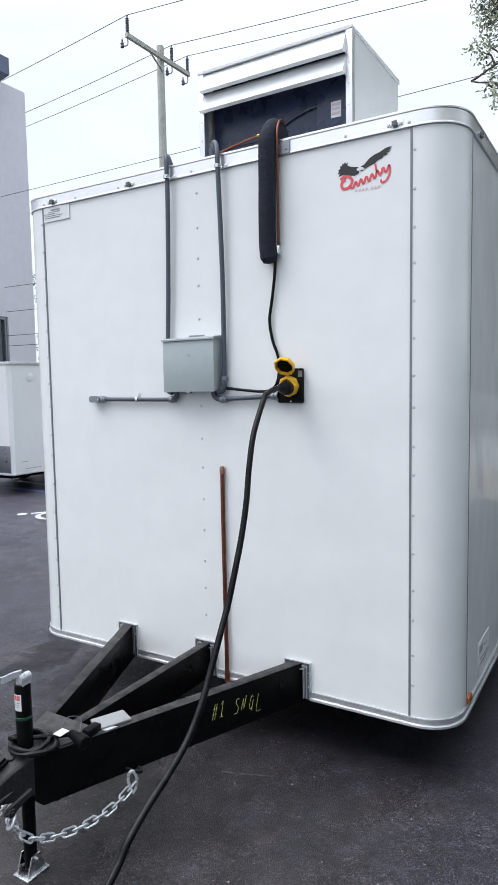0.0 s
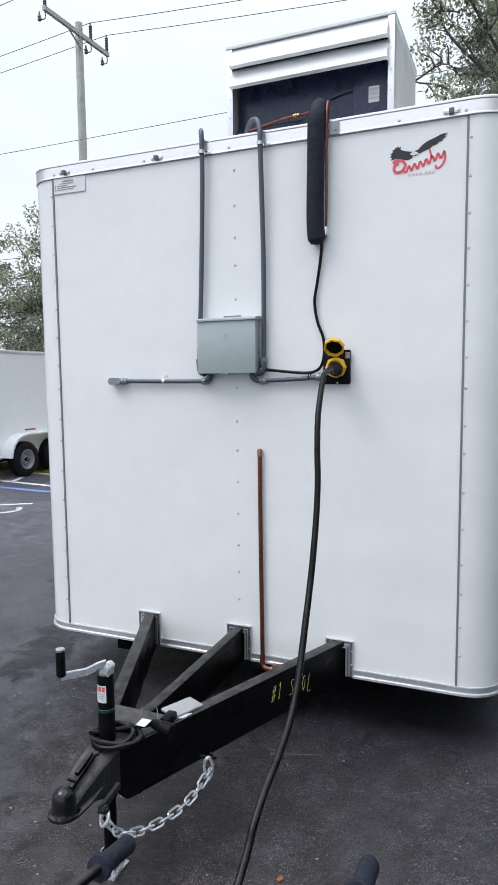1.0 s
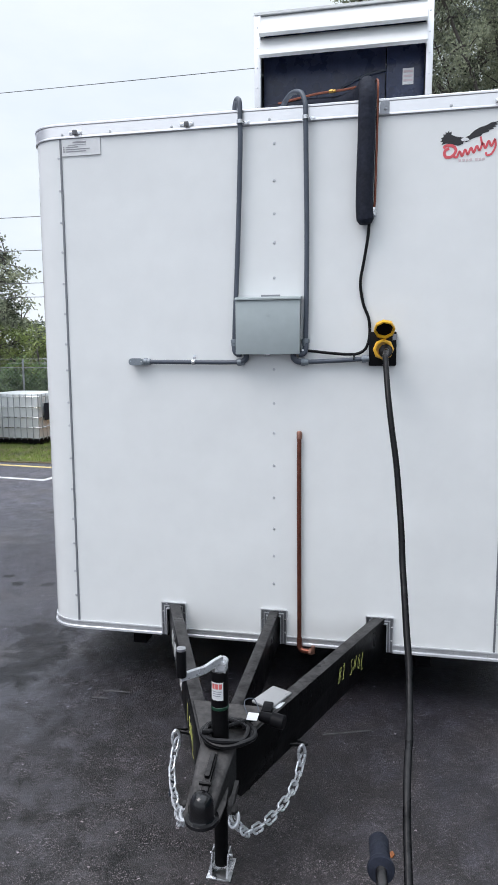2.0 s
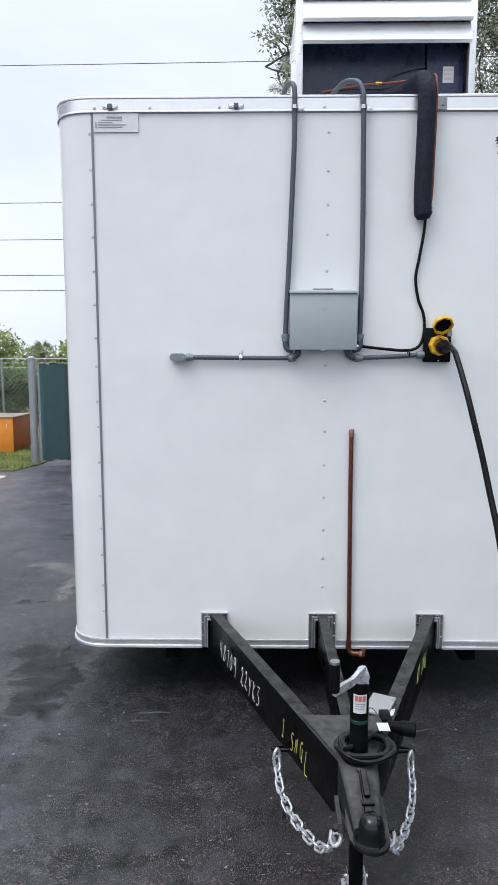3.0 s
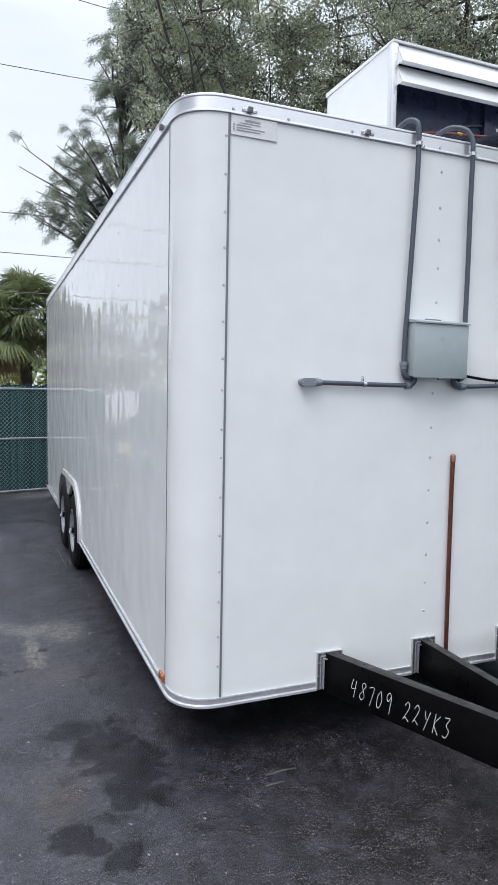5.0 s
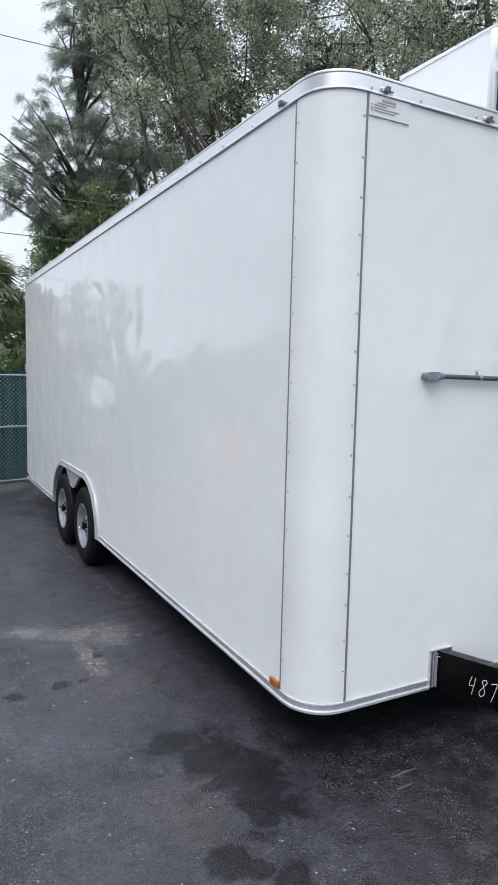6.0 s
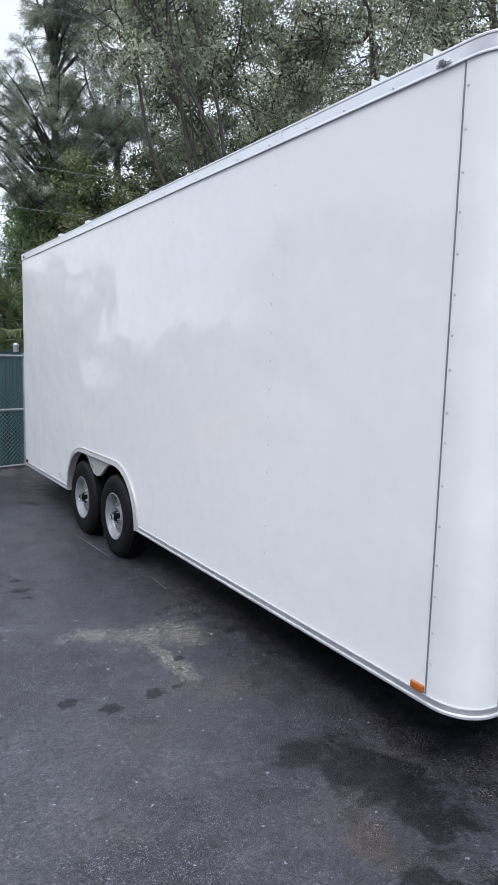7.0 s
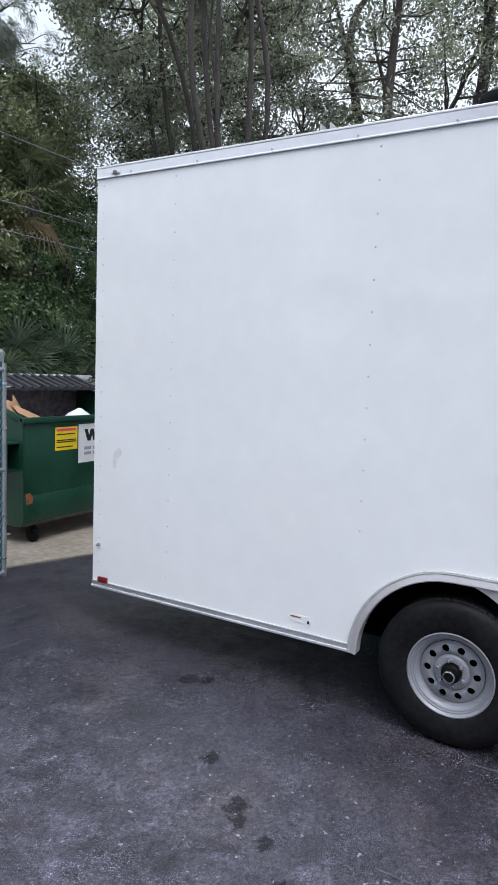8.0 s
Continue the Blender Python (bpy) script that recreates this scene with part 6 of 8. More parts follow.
stk = part("warning_sticker", box(B(), 0.626, 0.682, UY0 + 0.066, UY0 + 0.070, 3.285, 3.365), M_LABEL, unit, "white sticker with red bars", smooth=0)
for z in (3.30, 3.322, 3.344):
    part("red_bar", box(B(), 0.631, 0.677, UY0 + 0.064, UY0 + 0.066, z, z + 0.010), M_PALEINK, stk, smooth=0)
part("fan_guard", tube(B(), smooth_line([(0.30, UY0 + 0.095, 3.30), (0.40, UY0 + 0.09, 3.345), (0.50, UY0 + 0.09, 3.37), (0.56, UY0 + 0.095, 3.375)]), 0.006, 6), M_CONDUIT, unit, "grey curved guard rod")

# roof edge brackets and vent
for y in (0.42, 0.74, 4.86, 5.77):
    z = 3.106
    br = thing("roof_bracket", (-1.30, y, z), "small aluminium wedge-shaped bracket on the roof edge", "bracket", "brackets along the roof edge")
    for k in (0, 0.055):
        part("wedge", prism(B(), [(-1.334, z), (-1.229, z), (-1.269, z + 0.042), (-1.334, z + 0.042)], y + k, y + k + 0.005, ON_FRONT), M_ALU, br, smooth=0)
    part("base", box(B(), -1.339, -1.224, y - 0.005, y + 0.065, z - 0.004, z + 0.004), M_ALU, br, smooth=0)
vent = lathe(B(), [(0.11, 0.0), (0.11, 0.09), (0.15, 0.10), (0.158, 0.12), (0.15, 0.155), (0.12, 0.178), (0.06, 0.188), (0.0, 0.19)], (-0.97, 4.94, 3.106), (0, 0, 1), 36, False)
solid("roof_vent", vent, M_RUBBER, "round black mushroom vent on the trailer roof", "roof vent", (-0.97, 4.94, 3.106))

# pair of gripped shafts of a cart, standing before the drawbar
cart = thing("hand_cart", (0.83, -2.5, 0), "two black foam-gripped cart shafts on a low steel stand", "cart")
for tip, butt in (((0.555, -1.956, 0.756), (0.575, -2.57, 0.905)), ((1.119, -1.878, 0.811), (1.144, -2.55, 0.955))):
    tip, butt = Vector(tip), Vector(butt)
    way = (butt - tip).normalized()
    part("shaft", tube(B(), smooth_line([tip + way * 0.1, butt, butt + Vector((0, -0.08, -0.06)), Vector((butt.x, butt.y - 0.1, 0.0))], 5), 0.012, 12), M_BLACKSTEEL, cart, "bent black steel shaft")
    prof = [(0.010, 0.0), (0.020, 0.004), (0.023, 0.012)] + [(0.0215 + 0.0012 * (i % 2), 0.02 + 0.008 * i) for i in range(12)] + [(0.028, 0.120), (0.030, 0.127), (0.028, 0.135), (0.013, 0.138)]
    part("grip", lathe(B(), prof, tip, way, 20), M_FOAM, cart, "knurled black foam grip")
part("cross_bar", tube(B(), [(0.575, -2.67, 0.3), (1.144, -2.65, 0.3)], 0.012, 10), M_BLACKSTEEL, cart, "black cross bar")


# ---- second trailer, building, tank and crate ----
t2 = thing("small_trailer", (-7.9, 6.8, 0), "smaller white enclosed trailer with outside fenders, parked across the yard", "trailer")
bm = B()
prism(bm, [(-8.85, 4.87), (-7.06, 4.87), (-7.0, 4.93), (-7.0, 9.1), (-8.9, 9.1), (-8.9, 4.92)], 0.40, 2.36, ON_FLOOR)
bmesh.ops.bevel(bm, geom=[e for e in bm.edges if abs(e.verts[0].co.z - e.verts[1].co.z) < 0.01 and e.verts[0].co.z > 2], offset=0.02, segments=2, affect="EDGES")
part("body", bm, M_WHITE, t2, "plain white box body")
part("top_trim", box(B(), -8.92, -6.985, 4.855, 9.115, 2.33, 2.385, 0.006), M_ALU, t2, "aluminium roof trim")
part("bottom_rail", box(B(), -8.91, -6.99, 4.86, 9.11, 0.375, 0.405, 0.004), M_ALU, t2, "aluminium bottom rail")
part("stone_guard", box(B(), -8.84, -7.05, 4.860, 4.869, 0.42, 0.90, 0.001), M_ALUDULL, t2, "diamond-plate stone guard")
part("nose_lamp", lathe(B(), [(0.03, 0.0), (0.03, 0.02), (0.0, 0.024)], (-7.3, 4.87, 2.15), (0, -1, 0), 14, False), M_CLEAR, t2, "round dark lamp")
part("side_vent", lathe(B(), [(0.075, 0.0), (0.075, 0.012), (0.06, 0.02), (0.0, 0.022)], (-7.0, 5.32, 2.12), (1, 0, 0), 20, False), M_WHITE, t2, "round white side vent")
for y0, y1, z0, z1 in ((5.15, 5.5, 0.47, 0.480), (5.05, 5.2, 0.60, 0.610), (6.85, 7.15, 0.86, 0.89)):
    part("side_label", box(B(), -7.0, -6.997, y0, y1, z0, z1), M_RUST if z0 > 0.7 else M_GREYINK, t2, "thin label strip", smooth=0)
fend = B()
prof = [(6.66 - 0.46 * math.cos(a), 0.40 + 0.42 * math.sin(a)) for a in (0.5 * math.pi * i / 8 for i in range(9))] + [(7.5 + 0.46 * math.sin(a), 0.40 + 0.42 * math.cos(a)) for a in (0.5 * math.pi * i / 8 for i in range(9))]
inner = [(7.08 + (y - 7.08) * 0.95, 0.40 + (z - 0.40) * 0.93) for y, z in prof]
prism(fend, prof + inner[::-1], -7.0, -6.76, ON_SIDE)
part("fender", fend, M_WHITE, t2, "white tandem fender", smooth=40)
for y in (6.66, 7.5):
    wheel(t2, -6.80, y, 0.335, 1, 0.335)
    part("axle", cyl(B(), (-8.8, y, 0.335), (-6.95, y, 0.335), 0.035, seg=10), M_UNDER, t2)
    part("far_tyre", lathe(B(), [(0.1, 0), (0.32, 0), (0.335, 0.03), (0.335, 0.17), (0.32, 0.2), (0.1, 0.2)], (-9.0, y, 0.335), (1, 0, 0), 24), M_TYRE, t2)
part("chassis", box(B(), -8.7, -7.2, 5.0, 9.0, 0.30, 0.376), M_UNDER, t2, "dark chassis", smooth=0)
part("jack_post", box(B(), -7.98, -7.92, 3.6, 3.66, 0.0, 0.6, 0.004), M_BLACKSTEEL, t2, "jack under the drawbar")
part("drawbar", box(B(), -8.0, -7.9, 3.4, 5.0, 0.31, 0.39, 0.005), M_BLACKSTEEL, t2, "black drawbar")

bld = thing("building", (-17.5, 2.5, 0), "tall lavender-grey stucco building with a slate-blue roof edge", "building")
WX, WY0, WY1, ZT = -13.0, -6.0, 10.63, 10.32
for x0, x1, y0, y1, z0, z1 in ((WX - 0.3, WX, WY0, 7.4, 0, ZT), (WX - 0.3, WX, 9.68, WY1, 0, ZT), (WX - 0.3, WX, 7.4, 9.68, 3.88, ZT), (WX - 0.3, WX, 7.4, 9.68, 0, 1.6),
                               (-22, WX - 0.3, WY1 - 0.3, WY1, 0, ZT), (-22, WX - 0.3, WY0, WY0 + 0.3, 0, ZT), (-22, -21.7, WY0 + 0.3, WY1 - 0.3, 0, ZT)):
    part("wall", box(B(), x0, x1, y0, y1, z0, z1), M_STUCCO, bld, "smooth lavender-grey wall", smooth=0)
part("roof", box(B(), -21.7, WX - 0.3, WY0 + 0.3, WY1 - 0.3, ZT - 0.6, ZT - 0.4), M_ROOFWHITE, bld, smooth=0)
part("roof_edge", prism(B(), [(WX + 0.001, 10.02), (WX + 0.8, 10.15), (WX + 0.8, 10.58), (WX + 0.001, 10.75)], WY0, 9.45, lambda a, b, d: (a, d, b)), M_BLUEROOF, bld, "slate-blue flared roof edge", smooth=0)
wnd = part("window", box(B(), WX - 0.16, WX - 0.14, 7.4, 9.68, 1.6, 3.88), M_GLASS, bld, "dark window pane", smooth=0)
bm = B()
box(bm, WX - 0.2, WX - 0.06, 9.6, 9.68, 1.6, 3.88)
box(bm, WX - 0.2, WX - 0.06, 7.4, 9.6, 3.8, 3.88)
box(bm, WX - 0.2, WX - 0.06, 8.5, 8.56, 1.6, 3.8)
part("frame_bar", bm, M_ALUDULL, wnd, "grey window frame", smooth=0)

crate = thing("orange_crate", (-5.95, 10.5, 0), "weathered orange steel container with a flat dusty lid, on the grass", "container")
part("body", box(B(), -6.43, -5.518, 9.91, 10.96, 0.02, 0.76, 0.01), M_ORANGE, crate, "weathered orange body")
part("end_panel", box(B(), -5.516, -5.508, 9.915, 10.955, 0.03, 0.755, 0.002), M_RUSTSIDE, crate, "rust-brown end panel")
part("lid", box(B(), -6.45, -5.49, 9.89, 10.98, 0.762, 0.778, 0.006), M_CONC, crate, "flat dusty grey-brown lid")
for x, z, w, h in ((-6.13, 0.46, 0.015, 0.12), (-6.11, 0.455, 0.05, 0.012), (-6.0, 0.53, 0.014, 0.13), (-6.02, 0.455, 0.03, 0.012), (-5.95, 0.45, 0.03, 0.012), (-5.66, 0.53, 0.012, 0.1), (-6.27, 0.03, 0.010, 0.20)):
    part("scratch", box(B(), x, x + w, 9.907, 9.91, z, z + h), M_LABEL, crate, "pale scratch", smooth=0)

tote = thing("liquid_tote", (-7.6, 10.6, 0), "white caged liquid tote on a pallet by the grass", "storage tank")
part("tank", box(B(), -8.25, -7.05, 10.05, 11.2, 0.16, 1.22, 0.05, None, 3), M_TOTE, tote, "milky white plastic tank")
part("pallet", box(B(), -8.27, -7.03, 10.03, 11.22, 0.02, 0.15, 0.004), M_BLACKSTEEL, tote, "dark pallet base")
for z in (0.18, 0.42, 0.66, 0.90, 1.14):
    part("cage_rail", tube(B(), [(-8.28, 10.02, z), (-7.02, 10.02, z), (-7.02, 11.23, z)], 0.013, 6), M_ZINC, tote, "galvanised cage bar")
for i in range(9):
    x = -8.27 + i * 0.155
    part("cage_bar", tube(B(), [(x, 10.012, 0.13), (x, 10.012, 1.2)], 0.009, 6), M_GALV, tote, "galvanised cage bar")
for i in range(6):
    y = 10.15 + i * 0.19
    part("cage_bar", tube(B(), [(-7.012, y, 0.13), (-7.012, y, 1.2)], 0.009, 6), M_GALV, tote, "galvanised cage bar")
part("info_plate", box(B(), -6.998, -6.992, 10.22, 10.98, 0.58, 0.98), M_FOAM, tote, "dark grey plate", smooth=0)


# ---- gates ----
def gate_leaf(p0, p1, z0, z1, label, slats_proud):
    """A chain-link gate leaf: tube frame, woven wire, green slats."""
    p0, p1 = Vector((*p0, 0)), Vector((*p1, 0))
    w = (p1 - p0).normalized()
    nrm = Vector((w.y, -w.x, 0))
    length = (p1 - p0).length
    g = thing("chain_link_gate", p0, label, "gate", "green slatted gates")

    def at(a, z, d=0.0):
        v = p0 + w * a + nrm * d
        return Vector((v.x, v.y, z))
    for a in (0.0, length):
        part("upright", tube(B(), [at(a, z0), at(a, z1 + 0.01)], 0.024, 12), M_GALV, g, "galvanised upright tube")
    for z in (z0 + 0.03, (z0 + z1) / 2 + 0.02, z1 - 0.04):
        part("rail", tube(B(), [at(0, z), at(length, z)], 0.021, 12), M_GALV, g, "galvanised rail tube")
    step = 0.066
    verts, quads = [], []
    for s in (-1, 1):
        k0 = int(math.floor(-(z1 - z0) / step)) - 1
        for k in range(k0, int(length / step) + int((z1 - z0) / step) + 2):
            # wire a = k*step + s*(z - z0), clipped to the leaf
            zs = []
            for edge_a in (0.02, length - 0.02):
                zs.append(z0 + s * (edge_a - k * step))
            lo, hi = max(z0 + 0.02, min(zs)), min(z1 + 0.0, max(zs))
            if hi - lo < 0.02:
                continue
            m = 0.0027
            pa = at(k * step + s * (lo - z0), lo, slats_proud + 0.007 + 0.002 * s)
            pb = at(k * step + s * (hi - z0), hi, slats_proud + 0.007 + 0.002 * s)
            d = (pb - pa).normalized()
            u = d.cross(nrm).normalized() * m
            v = nrm * m
            i0 = len(verts)
            for q in (pa, pb):
                verts += [q + u, q + v, q - u, q - v]
            for j in range(4):
                quads.append((i0 + j, i0 + (j + 1) % 4, i0 + 4 + (j + 1) % 4, i0 + 4 + j))
    me = mesh_of("woven_wire", [tuple(v - Vector(g.location)) for v in verts], quads, M_WIRE)
    ob = new("woven_wire", me)
    ob.parent = g
    tagged(ob, "green-coated diamond wire", "", "", "stuff")
    slat = None
    n = int(length / 0.058)
    for i in range(n):
        a = 0.045 + i * (length - 0.09) / (n - 1)
        if slat is None:
            b = B()
            prism(b, [(-0.0315, 0.001), (-0.020, -0.0045), (0.020, -0.0045), (0.0315, 0.001), (0.0, 0.003)], z0 + 0.02, z1 + 0.025, ON_FLOOR)
            slat = as_mesh("slat", b, M_SLAT, 0)
        ob = new("slat", slat)
        v = at(a, 0, slats_proud + 0.0035 * (i % 2) - 0.002) - Vector(g.location)
        ob.location = v + Vector((0, 0, 0.016 * math.sin(i * 2.3) + 0.010 * math.sin(i * 5.1)))
        ob.rotation_euler = (0, 0.0012 * math.sin(i * 1.7), math.atan2(w.y, w.x) + 0.10 * math.sin(i * 3.3))
        ob.parent = g
    for a in (0.0, length):
        for i in range(5):
            z = z0 + 0.15 + i * (z1 - z0 - 0.3) / 4
            part("tie_band", lathe(B(), [(0.0245, -0.008), (0.028, -0.008), (0.028, 0.008), (0.0245, 0.008)], at(a, z), (0, 0, 1), 12, False), M_ZINC, g)
    return g, at


gate_leaf((-4.16, 7.91), (-2.87, 8.35), 0.06, 1.74, "chain-link gate leaf with dark green slats, swung ajar", 0.030)
g2, g2_at = gate_leaf((-2.42, 8.31), (-1.055, 8.66), 0.06, 1.81, "chain-link gate leaf with green slats before the dumpsters", 0.0)


def fence_post(x, y, r, h, label):
    ob = thing("fence_post", (x, y, 0), label, "fence post", "gate posts")
    part("pole", tube(B(), [(x, y, 0), (x, y, h)], r, 18), M_GALV, ob, "galvanised tube")
    part("cap", lathe(B(), [(r + 0.006, -0.02), (r + 0.006, 0.015), (r * 0.8, 0.035), (r * 0.3, 0.045), (0.0, 0.046)], (x, y, h), (0, 0, 1), 18, False), M_GALV, ob, "rounded cap")
    for z in (0.32, h - 0.28):
        part("hinge", lathe(B(), [(r, -0.02), (r + 0.01, -0.02), (r + 0.01, 0.02), (r, 0.02)], (x, y, z), (0, 0, 1), 16, False), M_GALV, ob, "hinge clamp")
        part("hinge_bolt", cyl(B(), (x + r, y, z), (x + r + 0.06, y - 0.02, z), 0.010, seg=8), M_GALV, ob)
    return ob


fence_post(-4.275, 7.90, 0.064, 1.85, "thick galvanised gate post beside the grass")
fence_post(-0.885, 8.93, 0.046, 1.90, "galvanised gate post with a rounded cap")
fence_post(-1.06, 9.12, 0.042, 1.93, "second galvanised post standing behind the gate post")
fence_post(-2.50, 8.36, 0.028, 1.83, "thin galvanised drop-rod post at the gate's edge")


# ---- dumpsters ----
def dumpster(x0, y0, width, label, zf=1.36, zr=1.62):
    g = thing("dumpster", (x0 + width / 2, y0 + 0.6, 0), label, "dumpster", "green dumpsters")
    x1, y1 = x0 + width, y0 + 1.15
    zb = 0.22
    side = [(y0, zb + 0.04), (y0 + 0.05, zb), (y1, zb), (y1, zr), (y0, zf)]
    for x in (x0, x1 - 0.03):
        part("side_wall", prism(B(), side, x, x + 0.03, ON_SIDE), M_DUMP, g, "sloped green side", smooth=0)
    part("front_wall", box(B(), x0 + 0.03, x1 - 0.03, y0, y0 + 0.03, zb + 0.04, zf, 0.002), M_DUMP, g, "flat green front")
    part("rear_wall", box(B(), x0 + 0.03, x1 - 0.03, y1 - 0.03, y1, zb, zr), M_DUMPIN, g, "stained grey back", smooth=0)
    part("bottom", box(B(), x0 + 0.03, x1 - 0.03, y0 + 0.03, y1 - 0.03, zb, zb + 0.03), M_DUMPIN, g, smooth=0)
    part("rim", box(B(), x0 - 0.02, x1 + 0.02, y0 - 0.03, y0 + 0.04, zf - 0.05, zf + 0.01, 0.006), M_DUMP, g, "folded green rim")
    for x in (x0 - 0.02, x1 - 0.03):
        part("side_rim", prism(B(), [(y0, zf - 0.03), (y0, zf + 0.01), (y1, zr + 0.01), (y1, zr - 0.03)], x, x + 0.05, ON_SIDE), M_DUMP, g, smooth=0)
    part("lower_band", box(B(), x0 - 0.008, x1 + 0.008, y0 - 0.010, y0, zb + 0.04, zb + 0.33, 0.003), M_DUMP, g, "doubled lower plate")
    for x, s in ((x0, -1), (x1, 1)):
        bm = B()
        xa, xb = sorted((x, x + s * 0.17))
        for z in (0.60 * zf, 0.81 * zf):
            box(bm, xa, xb, y0 + 0.05, y0 + 1.0, z, z + 0.015)
        box(bm, *sorted((x + s * 0.155, x + s * 0.17)), y0 + 0.05, y0 + 1.0, 0.60 * zf, 0.82 * zf)
        part("fork_pocket", bm, M_DUMP, g, "green steel fork pocket", smooth=0)
    for x in (x0 + 0.22, x1 - 0.22):
        for y in (y0 + 0.13, y1 - 0.15):
            c = part("caster_fork", box(B(), x - 0.035, x + 0.035, y - 0.04, y + 0.03, 0.12, zb, 0.004), M_BLACKSTEEL, g, "black caster fork")
            part("caster_wheel", lathe(B(), [(0.03, -0.026), (0.075, -0.026), (0.083, -0.018), (0.083, 0.018), (0.075, 0.026), (0.03, 0.026)], (x, y - 0.02, 0.098), (1, 0, 0), 22), M_RUBBER, c, "black caster wheel")
    for i in range(2):
        xa = x0 + 0.02 + i * width / 2
        xb = xa + width / 2 - 0.04
        bm = B()
        prism(bm, [(y1 - 0.45, zr - 0.06), (y1 - 0.45, zr - 0.035), (y1 + 0.02, zr + 0.105), (y1 + 0.02, zr + 0.08)], xa, xb, ON_SIDE)
        lid = part("lid", bm, M_LID, g, "ribbed black plastic lid, folded back", smooth=40)
        for k in range(7):
            x = xa + 0.05 + k * (xb - xa - 0.1) / 6
            part("rib", tube(B(), [(x, y1 - 0.44, zr - 0.03), (x, y1 - 0.2, zr + 0.045), (x, y1 + 0.02, zr + 0.115)], 0.022, 6), M_LID, lid)
    return g, x0, y0


d1, dx, dy = dumpster(-0.08, 9.745, 1.9, "green steel dumpster on casters with cardboard inside, black lids folded back", 1.36, 1.68)
d2, ex, ey = dumpster(-3.75, 9.75, 1.9, "low green steel dumpster seen through the gap between the gates", 0.95, 1.18)
for owner, x0, y0, drop, sign_x in ((d1, dx, dy, 0.0, 0.78), (d2, ex, ey, 0.42, 0.36)):
    if owner is d1:
        a = x0 + 0.43
        st = part("warning_sticker", box(B(), a, a + 0.33, y0 - 0.0035, y0, 0.995 - drop, 1.25 - drop), M_STICKY, owner, "yellow warning sticker", smooth=0)
        part("red_bar", box(B(), a + 0.02, a + 0.31, y0 - 0.005, y0 - 0.0035, 1.205 - drop, 1.235 - drop), M_REDINK, st, smooth=0)
        for z, w in ((1.165, 0.27), (1.10, 0.29), (1.08, 0.29), (1.025, 0.24)):
            part("print_bar", box(B(), a + 0.02, a + 0.02 + w, y0 - 0.005, y0 - 0.0035, z - drop, z + 0.012 - drop), M_BLACKINK, st, smooth=0)
    a = x0 + sign_x
    sg = part("owner_sign", box(B(), a, a + 0.75, y0 - 0.0035, y0, 0.83 - drop, 1.27 - drop), M_LABEL, owner, "white sign with dark and yellow shapes", smooth=0)
    zig = [(0.09, 1.21), (0.14, 1.21), (0.165, 1.135), (0.19, 1.21), (0.235, 1.21), (0.26, 1.135), (0.285, 1.21), (0.33, 1.21), (0.285, 1.075), (0.235, 1.075), (0.2125, 1.145), (0.19, 1.075), (0.14, 1.075)]
    part("dark_shape", prism(B(), [(a + u, z - drop) for u, z in zig], y0 - 0.006, y0 - 0.0035, ON_FRONT), M_BLACKINK, sg, "dark zigzag shape", smooth=0)
    part("yellow_shape", prism(B(), [(a + 0.30 + u, 2.285 - z - drop) for u, z in zig], y0 - 0.006, y0 - 0.0035, ON_FRONT), M_STICKY, sg, "yellow zigzag shape", smooth=0)
    for z in (0.975, 0.915):
        for k in range(4):
            part("print_bar", box(B(), a + 0.09 + k * 0.14, a + 0.20 + k * 0.14, y0 - 0.005, y0 - 0.0035, z - drop, z + 0.035 - drop), M_GREYINK, sg, smooth=0)
part("rust_patch", prism(B(), [(dx + 0.03, 0.46), (dx + 0.11, 0.47), (dx + 0.12, 0.53), (dx + 0.08, 0.58), (dx + 0.025, 0.57)], dy - 0.0125, dy - 0.001, ON_FRONT), M_RUST, d1, "orange rust patch", smooth=0)
for (x, y, z, rx, ry, rz, sx, sy) in ((0.18, 10.245, 1.42, 40, 10, 20, 0.42, 0.34), (0.36, 10.345, 1.40, 62, -14, 50, 0.36, 0.3), (0.30, 10.095, 1.36, 20, 24, -15, 0.4, 0.28)):
    solid("cardboard_sheet", box(B(), -sx / 2, sx / 2, -sy / 2, sy / 2, -0.004, 0.004, 0.001, pose(x, y, z, rx, ry, rz)), M_CARD, "torn brown cardboard sticking out of the dumpster", "cardboard", (x, y, z), "rubbish in the dumpster")
solid("rubbish_bag", lathe(B(), [(0.02, -0.08), (0.15, -0.05), (0.17, 0.0), (0.12, 0.05), (0.05, 0.09), (0.02, 0.11)], (0.98, 10.0, 1.32), (0.1, 0, 1), 14), M_LABEL, "white rubbish bag at the dumpster's rim", "rubbish bag", (0.95, 10.095, 1.3), "rubbish in the dumpster")
solid("rubbish_heap", box(B(), 0.0, 1.75, 9.825, 10.795, 0.26, 1.22, 0.06, None, 3), M_DUMPIN, "dark heap of rubbish filling the dumpster", "rubbish", (0.9, 10.245, 0.26), "rubbish in the dumpster")


# ---- poles and wires ----
pole = thing("utility_pole", (-11.59, 15.2, 0), "weathered wooden utility pole with a cross-arm and insulators", "utility pole", "utility poles")


